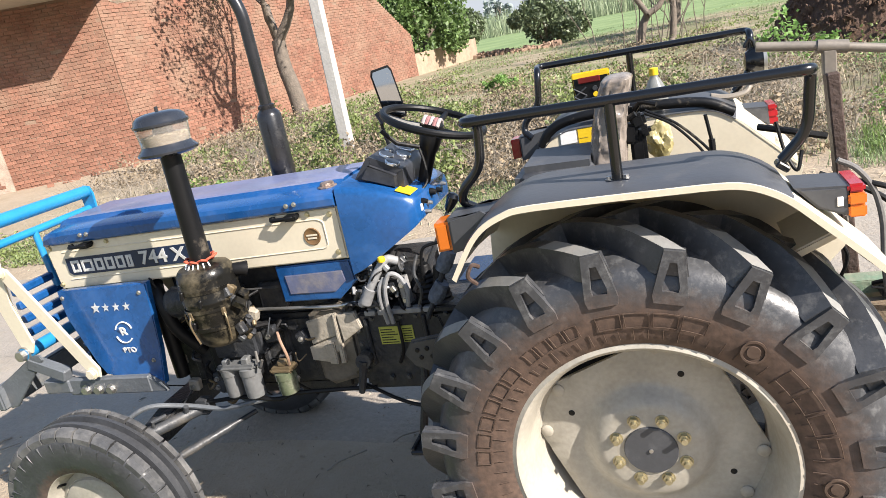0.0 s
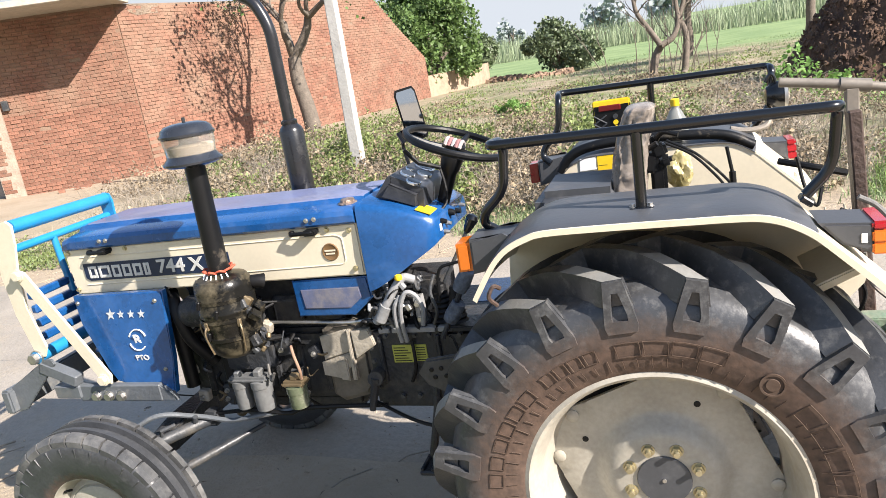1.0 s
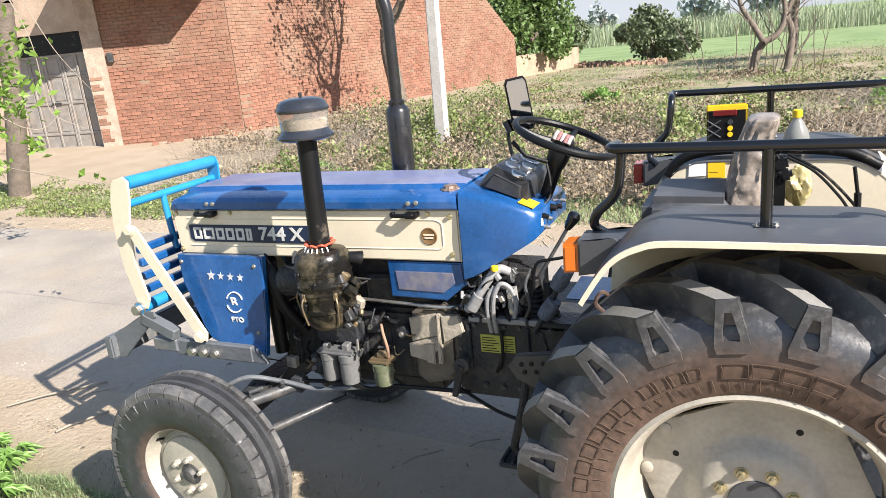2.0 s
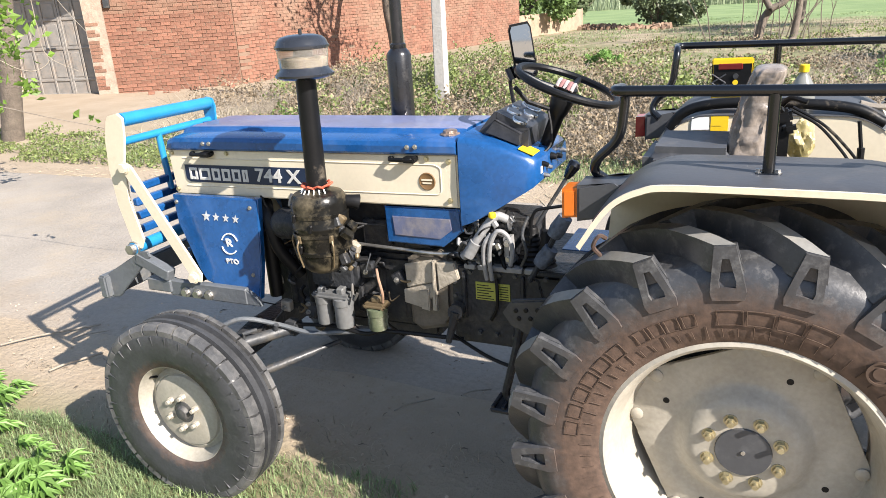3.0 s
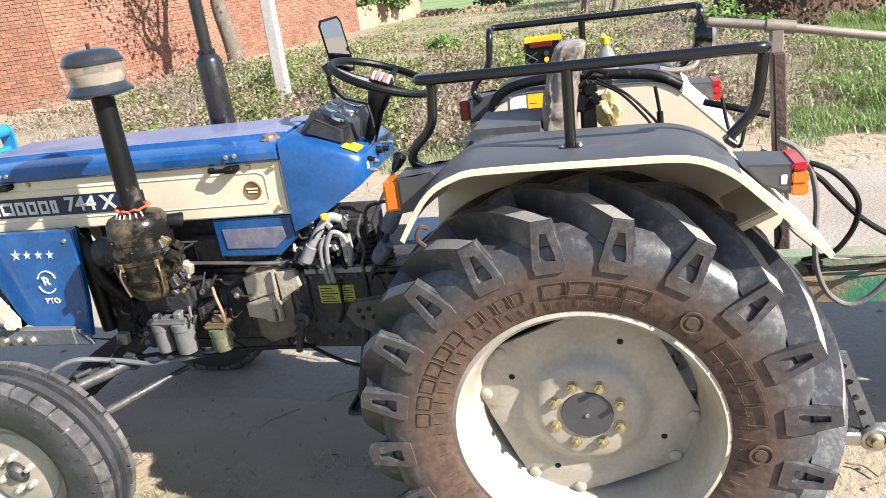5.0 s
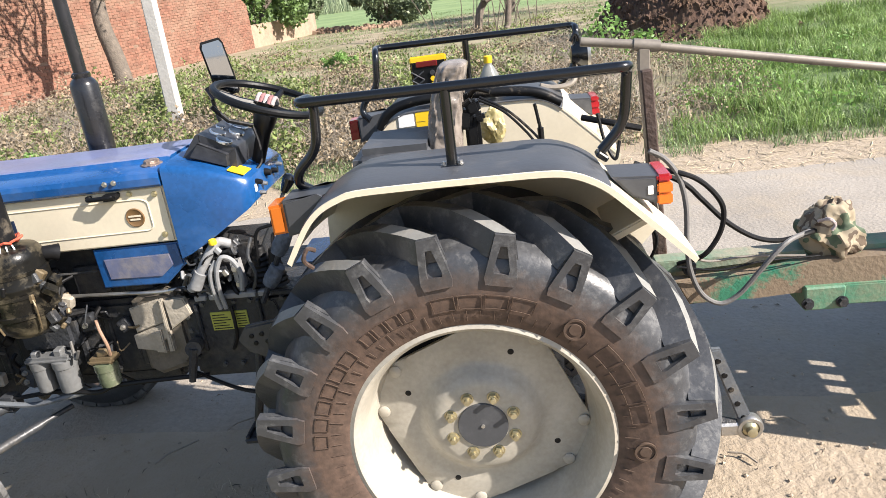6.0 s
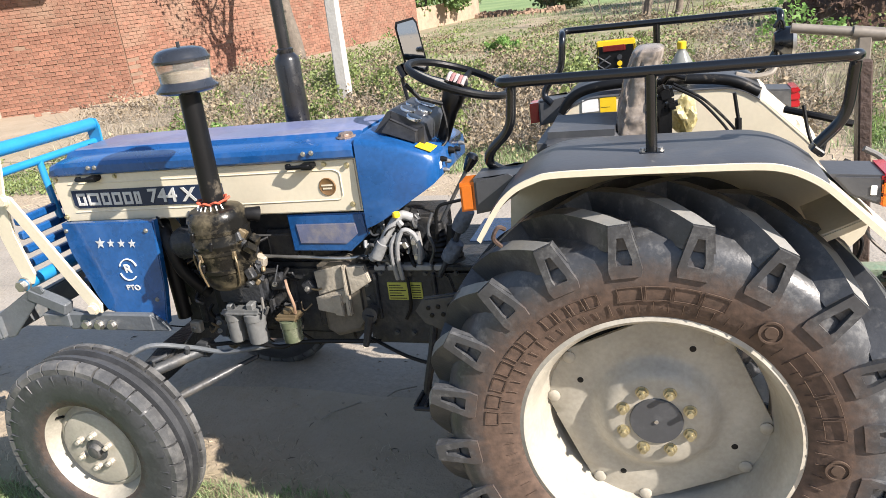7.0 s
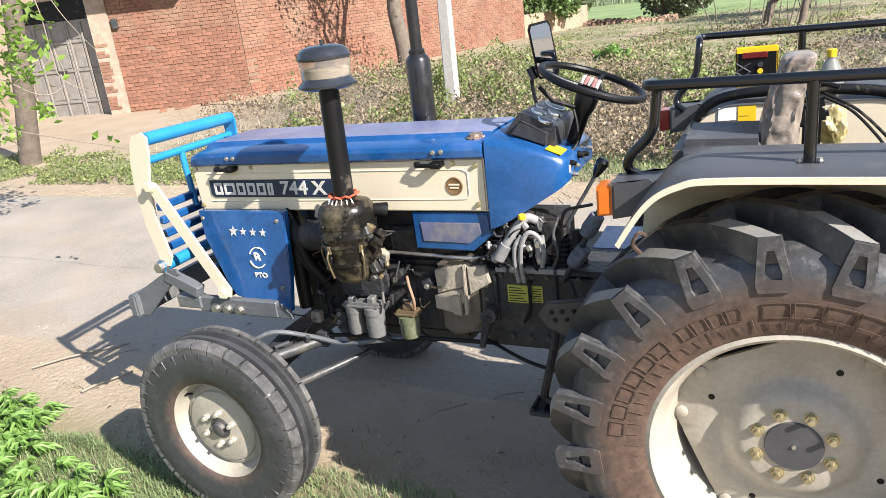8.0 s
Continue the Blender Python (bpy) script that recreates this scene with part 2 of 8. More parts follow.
def muddy(m, r0, r1, col, amount=0.93, rough=0.8):
    """Dried mud on a tyre's sidewall: solid within r0 of the wheel's centre, gone by r1, with a ragged edge."""
    nd, lk = m.node_tree.nodes, m.node_tree.links
    p = nd["Principled BSDF"]
    tc, sep, ln = nd.new("ShaderNodeTexCoord"), nd.new("ShaderNodeSeparateXYZ"), nd.new("ShaderNodeCombineXYZ")
    lk.new(tc.outputs["Object"], sep.inputs[0])
    lk.new(sep.outputs["X"], ln.inputs["X"])
    lk.new(sep.outputs["Z"], ln.inputs["Z"])
    vl = nd.new("ShaderNodeVectorMath")
    vl.operation = "LENGTH"
    lk.new(ln.outputs[0], vl.inputs[0])
    nz = nd.new("ShaderNodeTexNoise")
    nz.inputs["Scale"].default_value, nz.inputs["Detail"].default_value, nz.inputs["Roughness"].default_value = 34, 8, 0.75
    lk.new(tc.outputs["Object"], nz.inputs["Vector"])
    ad = nd.new("ShaderNodeMath")
    ad.operation, ad.inputs[1].default_value = "MULTIPLY_ADD", 0.12
    lk.new(nz.outputs["Fac"], ad.inputs[0])
    lk.new(vl.outputs["Value"], ad.inputs[2])
    mr = nd.new("ShaderNodeMapRange")
    mr.inputs["From Min"].default_value, mr.inputs["From Max"].default_value = r1 + 0.06, r0 + 0.06
    mr.inputs["To Max"].default_value = amount
    lk.new(ad.outputs[0], mr.inputs["Value"])
    hs = nd.new("ShaderNodeHueSaturation")
    hs.inputs["Color"].default_value = (*col, 1)
    vr = nd.new("ShaderNodeMapRange")
    vr.inputs["From Min"].default_value, vr.inputs["From Max"].default_value = 0.3, 0.7
    vr.inputs["To Min"].default_value, vr.inputs["To Max"].default_value = 0.62, 1.38
    n2 = nd.new("ShaderNodeTexNoise")
    n2.inputs["Scale"].default_value, n2.inputs["Detail"].default_value = 40, 8
    lk.new(tc.outputs["Object"], n2.inputs["Vector"])
    lk.new(n2.outputs["Fac"], vr.inputs["Value"])
    lk.new(vr.outputs["Result"], hs.inputs["Value"])
    for slot, other in (("Base Color", hs.outputs["Color"]), ("Roughness", None)):
        old = p.inputs[slot].links[0].from_socket
        mx = nd.new("ShaderNodeMix")
        mx.data_type = "RGBA" if other else "FLOAT"
        lk.new(mr.outputs["Result"], mx.inputs["Factor"])
        a, b = ("A", "B")
        ins = {k.name: k for k in mx.inputs if k.enabled}
        lk.new(old, ins[a])
        if other:
            lk.new(other, ins[b])
        else:
            ins[b].default_value = rough
        outs = [k for k in mx.outputs if k.enabled]
        lk.new(outs[0], p.inputs[slot])


muddy(RUBBER, 0.475, 0.56, (0.092, 0.057, 0.040))
muddy(FRONTRUB, 0.222, 0.255, (0.09, 0.058, 0.042), 0.7)

# ---------------------------------------------------------------- mesh helpers
def thing(name, loc, label, category, group="", kind=""):
    ob = new(name)
    ob.location = loc
    ob.empty_display_size = 0.1
    return tagged(ob, label, category, group, kind)


def world_of(ob):
    v = Vector((0, 0, 0))
    while ob:
        v = v + Vector(ob.location)
        ob = ob.parent
    return v


def part(name, bm, material, parent=None, label="", smooth=35.0):
    """Links a bmesh given in world coordinates as one mesh under parent."""
    me = bpy.data.meshes.new(name)
    if parent:
        bmesh.ops.translate(bm, verts=bm.verts, vec=-world_of(parent))
    bmesh.ops.recalc_face_normals(bm, faces=bm.faces)
    if smooth:
        lim = radians(smooth)
        for f in bm.faces:
            f.smooth = True
        for e in bm.edges:
            if len(e.link_faces) == 2 and e.calc_face_angle(0) > lim:
                e.smooth = False
    bm.to_mesh(me)
    bm.free()
    me.materials.append(material)
    ob = new(name, me)
    if parent:
        ob.parent = parent
    if label:
        ob["label"] = label
    return ob


def B():
    return bmesh.new()


def box(bm, lo, hi, bev=0.006, seg=1, m=None):
    """A bevelled box between two corners, turned by m about its centre."""
    lo, hi = Vector(lo), Vector(hi)
    c, s = (lo + hi) / 2, hi - lo
    g = bmesh.ops.create_cube(bm, size=1.0)
    vs = g["verts"]
    for v in vs:
        v.co = Vector((v.co.x * s.x, v.co.y * s.y, v.co.z * s.z))
    if bev:
        es = list({e for v in vs for e in v.link_edges})
        r = bmesh.ops.bevel(bm, geom=es, offset=min(bev, min(s) * 0.45), segments=seg, affect="EDGES")
        vs = list({v for f in r["faces"] for v in f.verts} | {v for v in vs if v.is_valid})
    for v in vs:
        v.co = (m @ v.co if m else v.co) + c
    return vs


def basis(d):
    d = Vector(d).normalized()
    a = Vector((0, 0, 1)) if abs(d.z) < 0.9 else Vector((1, 0, 0))
    u = d.cross(a).normalized()
    return u, d.cross(u).normalized()


def tube(bm, pts, r, n=10, caps=True, taper=None):
    """A round bar along a line of points."""
    pts = [Vector(p) for p in pts]
    rings, u = [], None
    for i, p in enumerate(pts):
        d = (pts[min(i + 1, len(pts) - 1)] - pts[max(i - 1, 0)]).normalized()
        if u is None:
            u, w = basis(d)
        else:
            u = (u - d * u.dot(d)).normalized()
            w = d.cross(u)
        rr = r if taper is None else r * taper[i]
        rings.append([bm.verts.new(p + (u * math.cos(a) + w * math.sin(a)) * rr) for a in [2 * math.pi * k / n for k in range(n)]])
    for a, b in zip(rings, rings[1:]):
        for k in range(n):
            bm.faces.new((a[k], a[(k + 1) % n], b[(k + 1) % n], b[k]))
    if caps:
        bm.faces.new(rings[0][::-1])
        bm.faces.new(rings[-1])


def soft(pts, rad=0.05, n=5):
    """Rounds the corners of a line of points."""
    pts = [Vector(p) for p in pts]
    out = [pts[0]]
    for a, b, c in zip(pts, pts[1:], pts[2:]):
        k = min(rad, (a - b).length * 0.49, (c - b).length * 0.49)
        p, q = b + (a - b).normalized() * k, b + (c - b).normalized() * k
        for i in range(n + 1):
            t = i / n
            out.append(p * (1 - t) ** 2 + b * 2 * t * (1 - t) + q * t * t)
    return out + [pts[-1]]


def curve(pts, n=8):
    """A smooth line through points."""
    P = [Vector(p) for p in pts]
    P = [P[0] * 2 - P[1]] + P + [P[-1] * 2 - P[-2]]
    out = []
    for i in range(1, len(P) - 2):
        a, b, c, d = P[i - 1:i + 3]
        for k in range(n):
            t = k / n
            out.append(0.5 * (2 * b + (c - a) * t + (2 * a - 5 * b + 4 * c - d) * t * t + (3 * b - a - 3 * c + d) * t ** 3))
    return out + [P[-2]]


def lathe(bm, prof, c, axis="y", n=48, closed=False, shape=None):
    """Turns a profile of (radius, along) about an axis through c. shape(angle, radius) may change the radius."""
    c = Vector(c)
    rings = []
    for k in range(n):
        a = 2 * math.pi * k / n
        row = []
        for r, h in prof:
            rr = shape(a, r) if shape else r
            x, y = rr * math.cos(a), rr * math.sin(a)
            o = Vector((x, h, y)) if axis == "y" else Vector((x, y, h)) if axis == "z" else Vector((h, x, y))
            row.append(bm.verts.new(c + o))
        rings.append(row)
    m = len(prof)
    for k in range(n):
        a, b = rings[k], rings[(k + 1) % n]
        for i in range(m if closed else m - 1):
            j = (i + 1) % m
            bm.faces.new((a[i], a[j], b[j], b[i]))
    return rings


def capped(bm, prof, c, axis="y", n=32, shape=None):
    """A turned solid with closed ends."""
    r = lathe(bm, prof, c, axis, n, False, shape)
    bm.faces.new([q[0] for q in r])
    bm.faces.new([q[-1] for q in r][::-1])


def slab(bm, poly, y0, y1, bev=0.004, axis="y"):
    """A polygon in x, z given its thickness from y0 to y1 (or in y, z along x; in x, y along z)."""
    def at(a, b, d):
        return Vector((a, d, b)) if axis == "y" else Vector((d, a, b)) if axis == "x" else Vector((a, b, d))
    u = [bm.verts.new(at(a, b, y0)) for a, b in poly]
    w = [bm.verts.new(at(a, b, y1)) for a, b in poly]
    fs = [bm.faces.new(u), bm.faces.new(w[::-1])]
    n = len(poly)
    for k in range(n):
        fs.append(bm.faces.new((u[k], u[(k + 1) % n], w[(k + 1) % n], w[k])))
    if bev:
        es = list({e for f in fs[:2] for e in f.edges})
        bmesh.ops.bevel(bm, geom=es, offset=bev, segments=2, affect="EDGES")


def sheet(bm, line, cols, th):
    """A bent sheet whose section across is a list of (y, drop): a line in x, z, th thick to the inside."""
    P = [Vector((a, 0, b)) for a, b in line]
    outer, inner = [], []
    for i, p in enumerate(P):
        d = (P[min(i + 1, len(P) - 1)] - P[max(i - 1, 0)]).normalized()
        n = Vector((d.z, 0, -d.x))
        outer.append([bm.verts.new(p + n * drop + Vector((0, y, 0))) for y, drop in cols])
        inner.append([bm.verts.new(p + n * (drop + th) + Vector((0, y, 0))) for y, drop in cols])
    m = len(cols) - 1
    for i in range(len(P) - 1):
        for k in range(m):
            bm.faces.new((outer[i][k], outer[i + 1][k], outer[i + 1][k + 1], outer[i][k + 1]))
            bm.faces.new((inner[i][k], inner[i][k + 1], inner[i + 1][k + 1], inner[i + 1][k]))
        for k in (0, m):
            bm.faces.new((outer[i][k], inner[i][k], inner[i + 1][k], outer[i + 1][k]))
    for i in (0, len(P) - 1):
        for k in range(m):
            bm.faces.new((outer[i][k], outer[i][k + 1], inner[i][k + 1], inner[i][k]))


def bolt(bm, p, d, r=0.012, h=0.012):
    """A hexagonal head at p that points along d."""
    p, d = Vector(p), Vector(d).normalized()
    tube(bm, [p, p + d * h * 0.25], r * 1.35, 12)
    tube(bm, [p + d * h * 0.2, p + d * h], r, 6)


def mirrored(ob, name=None):
    """A copy of a part, with its pieces, on the other side of the tractor's middle plane."""
    made = {}
    for o in (ob, *ob.children_recursive):
        c = o.copy()
        scene.collection.objects.link(c)
        made[o] = c
        if o.type == "MESH":
            me = o.data.copy()
            for v in me.vertices:
                v.co.y = -v.co.y
            me.flip_normals()
            c.data = me
        c.parent = made.get(o.parent, o.parent)
        c.location.y = -o.location.y
    return made[ob]


def lettering(name, text, size, material, parent, m, depth=0.0015):
    """Words in the built-in font as a mesh, at the pose m."""
    cu = bpy.data.curves.new(name, "FONT")
    cu.body, cu.size, cu.extrude, cu.offset, cu.align_x, cu.align_y = text, size, depth, size * 0.022, "CENTER", "CENTER"
    tmp = new(name, cu)
    dg = bpy.context.evaluated_depsgraph_get()
    me = bpy.data.meshes.new_from_object(tmp.evaluated_get(dg))
    bpy.data.objects.remove(tmp)
    me.transform(m)
    bm = B()
    bm.from_mesh(me)
    bpy.data.meshes.remove(me)
    return part(name, bm, material, parent, smooth=0)


# ---------------------------------------------------------------- the tractor
tractor = thing("tractor", (0, 0, 0), "blue and cream farm tractor, dusty, hitched to a trailer", "tractor")
ZR, ZF, XF = 0.655, 0.391, -2.08


# rear wheel: near side, outer face towards -y
def rear_wheel():
    yc, DEEP = -0.625, 0.012
    w = new("rear_wheel")
    w.parent = tractor
    w.location = (0, yc, ZR)
    c = (0, yc, ZR)
    # carcass
    bm = B()
    half = [(0.372, 0.165), (0.380, 0.176), (0.390, 0.1855), (0.42, 0.193), (0.47, 0.204), (0.53, 0.207), (0.572, 0.197), (0.598, 0.178), (0.616, 0.14), (0.627, 0.08), (0.632, 0.03), (0.633, 0.0)]
    prof = [(r, -y) for r, y in half] + [(r, y) for r, y in half[::-1][1:]]
    lathe(bm, prof, c, "y", 120)
    bm.faces.ensure_lookup_table()
    for v in bm.verts:
        v.co.z = max(v.co.z, 0.004)
    tyre = part("tyre", bm, RUBBER, w, "worn black rubber tractor tyre with chevron lugs", 50)
    # lugs
    NL = 20
    for k in range(NL):
        for side in (-1, 1):
            bm = B()
            th0 = 2 * math.pi * (k + (0.0 if side < 0 else 0.5)) / NL + radians(7.2)
            rows = []
            for i in range(9):
                t = i / 8
                yy = side * (0.196 - 0.225 * t)
                th = th0 + radians(24) * t ** 0.9
                wd = 0.0255 + 0.002 * t
                base = 0.585 + 0.03 * min(1, t * 2.5)
                top = 0.654 + 0.040 * min(1, t * 2.2) ** 0.8
                ring_ = []
                for rr, ww in ((base, wd * 1.6), (top, wd), (top, -wd), (base, -wd * 1.6)):
                    a = th + ww / rr
                    ring_.append(bm.verts.new((rr * math.cos(a), yc + yy, max(0.004, ZR + rr * math.sin(a)))))
                rows.append(ring_)
            for a, b in zip(rows, rows[1:]):
                for q in range(4):
                    bm.faces.new((a[q], a[(q + 1) % 4], b[(q + 1) % 4], b[q]))
            bm.faces.new(rows[0])
            bm.faces.new(rows[-1][::-1])
            # the lug's foot on the sidewall, with a window in it
            def pt(r, tang, h):
                a = th0 + tang / r
                flare = 0.199 if r < 0.58 else 0.199 - (r - 0.58) * 0.06
                return (r * math.cos(a), yc + side * (flare + h), max(0.004, ZR + r * math.sin(a)))
            outer = [(0.652, -0.0255), (0.652, 0.0255), (0.535, 0.043), (0.514, 0.038), (0.514, -0.038), (0.535, -0.043)]
            inner = [(0.622, -0.0085), (0.622, 0.0085), (0.560, 0.021), (0.546, 0.019), (0.546, -0.019), (0.560, -0.021)]
            lo = [bm.verts.new(pt(r, q * 1.06, -0.02)) for r, q in outer]
            hi = [bm.verts.new(pt(r, q, 0.014)) for r, q in outer]
            ih = [bm.verts.new(pt(r, q, 0.014)) for r, q in inner]
            il = [bm.verts.new(pt(r, q * 0.9, -0.013)) for r, q in inner]
            for q in range(6):
                z = (q + 1) % 6
                bm.faces.new((lo[q], lo[z], hi[z], hi[q]))
                bm.faces.new((hi[q], hi[z], ih[z], ih[q]))
                bm.faces.new((ih[q], ih[z], il[z], il[q]))
            bm.faces.new(il)
            lug = part("lug", bm, RUBBER, tyre, smooth=25)
            # sunlight painted on the worn top's outer end only; the rest stays dark
            lug.data.materials.append(WORNLITLUG)
            for i in range(3):
                lug.data.polygons[4 * i + 1].material_index = 1
    # raised outlines on the sidewall in place of the maker's writing
    def arc_marks(a0, a1, n, r0, r1, fill=0.74):
        for q in range(n):
            bm = B()
            s = radians(a0 + (a1 - a0) * q / n)
            e = s + radians((a1 - a0) / n * fill)
            m_ = (s + e) / 2
            loop = [(s, r0), (s, r1), (m_, r1), (e, r1), (e, r0), (m_, r0), (s, r0)]
            pts = [(r * math.cos(a), yc - float(np.interp(r, (0.3885, 0.42, 0.47, 0.50), (0.1868, 0.196, 0.2066, 0.2085))) - 0.0004, ZR + r * math.sin(a)) for a, r in loop]
            tube(bm, pts, 0.0014, 5, False)
            part("raised_mark", bm, SIDEWALL, tyre, smooth=0)
    arc_marks(176, 132, 6, 0.445, 0.482)
    arc_marks(128, 106, 4, 0.445, 0.482)
    arc_marks(101, 66, 4, 0.442, 0.484, 0.86)
    arc_marks(40, 5, 4, 0.425, 0.475, 0.86)
    arc_marks(-128, -150, 4, 0.445, 0.482)
    for a in (52, -5):
        bm = B()
        r = 0.456
        p = Vector((r * math.cos(radians(a)), yc - 0.207, ZR + r * math.sin(radians(a))))
        lathe(bm, [(0.031, 0.0), (0.031, -0.006), (0.026, -0.006), (0.026, -0.002), (0.018, -0.002), (0.016, -0.005), (0.0005, -0.005)], p, "y", 24)
        part("round_mark", bm, SIDEWALL, tyre)
    bm = B()
    for q in range(72):
        a = 2 * math.pi * q / 72
        r0, r1 = (0.405, 0.432) if q % 3 else (0.402, 0.44)
        u = Vector((math.cos(a), 0, math.sin(a)))
        tube(bm, [Vector(c) + u * r0 + Vector((0, -0.1918, 0)), Vector(c) + u * r1 + Vector((0, -0.1998, 0))], 0.0012, 4)
    part("mould_ribbing", bm, SIDEWALL, tyre, smooth=0)["kind"] = "stuff"
    # rim
    bm = B()
    rp = [(0.386, -0.182), (0.389, -0.177), (0.386, -0.170), (0.376, -0.168), (0.366, -0.160), (0.360, -0.135), (0.352, -0.118), (0.345, -0.06), (0.330, -0.03), (0.330, 0.05), (0.352, 0.12), (0.366, 0.16), (0.386, 0.172), (0.386, 0.182),
          (0.372, 0.182), (0.352, 0.165), (0.340, 0.12), (0.318, 0.05), (0.318, -0.03), (0.333, -0.062), (0.342, -0.118), (0.352, -0.150), (0.364, -0.178), (0.374, -0.186)]
    lathe(bm, rp, c, "y", 120, True)
    part("rim", bm, RIMCREAM, w, "dusty cream steel rim")
    # disc
    bm = B()
    def cut(a, r):
        if r < 0.27:
            return r
        lim = min(0.285 / max(0.05, math.cos((a - radians(b) + math.pi) % (2 * math.pi) - math.pi)) for b in (24, 114, 204, 294))
        return min(r, max(lim, 0.27))
    dp = [(0.0, -0.100), (0.128, -0.100), (0.148, -0.096), (0.166, -0.082), (0.182, -0.064), (0.20, -0.057), (0.225, -0.060), (0.262, -0.058), (0.30, -0.050), (0.338, -0.046),
          (0.338, -0.036), (0.30, -0.040), (0.262, -0.048), (0.225, -0.048), (0.176, -0.044), (0.138, -0.083), (0.0, -0.086)]
    lathe(bm, [(max(r, 0.0006), y + DEEP) for r, y in dp], c, "y", 128, True, cut)
    disc = part("wheel_disc", bm, RIMCREAM, w, "dished cream wheel disc with cut-away sides")
    for a in (65, 155, 245, 335):
        bm = B()
        r = 0.241
        p = Vector((r * math.cos(radians(a)), yc - 0.0585 + DEEP, ZR + r * math.sin(radians(a))))
        capped(bm, [(0.0095, 0.004), (0.0095, -0.0012), (0.008, -0.002)], p, "y", 16)
        part("hole", bm, BLACKP, disc)
    for b in (24, 114, 204, 294):
        for s in (-14, 14):
            bm = B()
            a = radians(b + 45 + s)
            p = Vector((0.305 * math.cos(a), yc - 0.05 + DEEP, ZR + 0.305 * math.sin(a)))
            capped(bm, [(0.019, 0.0), (0.019, -0.005), (0.013, -0.009)], p, "y", 16)
            part("disc_stud", bm, RIMCREAM, disc)
    bm = B()
    capped(bm, [(0.076, DEEP - 0.08), (0.076, DEEP - 0.1035), (0.074, DEEP - 0.106), (0.01, DEEP - 0.106)], c, "y", 40)
    hub = part("hub_cap", bm, FENDERTOP, w, "dark grey hub plate")
    bm = B()
    capped(bm, [(0.006, 0.0), (0.006, -0.006)], (0, yc - 0.104 + DEEP, ZR), "y", 12)
    part("centre_pin", bm, STEEL, hub)
    for q in range(8):
        a = radians(22.5 + 45 * q)
        p = Vector((0.1016 * math.cos(a), yc - 0.097 + DEEP, ZR + 0.1016 * math.sin(a)))
        bm = B()
        lathe(bm, [(0.0005, 0), (0.0195, 0), (0.0195, -0.005), (0.0005, -0.005)], p, "y", 18)
        tube(bm, [p, p + Vector((0, -0.017, 0))], 0.0155, 6)
        tube(bm, [p, p + Vector((0, -0.03, 0))], 0.0085, 10)
        part("wheel_nut", bm, BRASSY, w, "zinc-yellow wheel nut" if q == 0 else "")
    return w


rw = rear_wheel()
mirrored(rw)


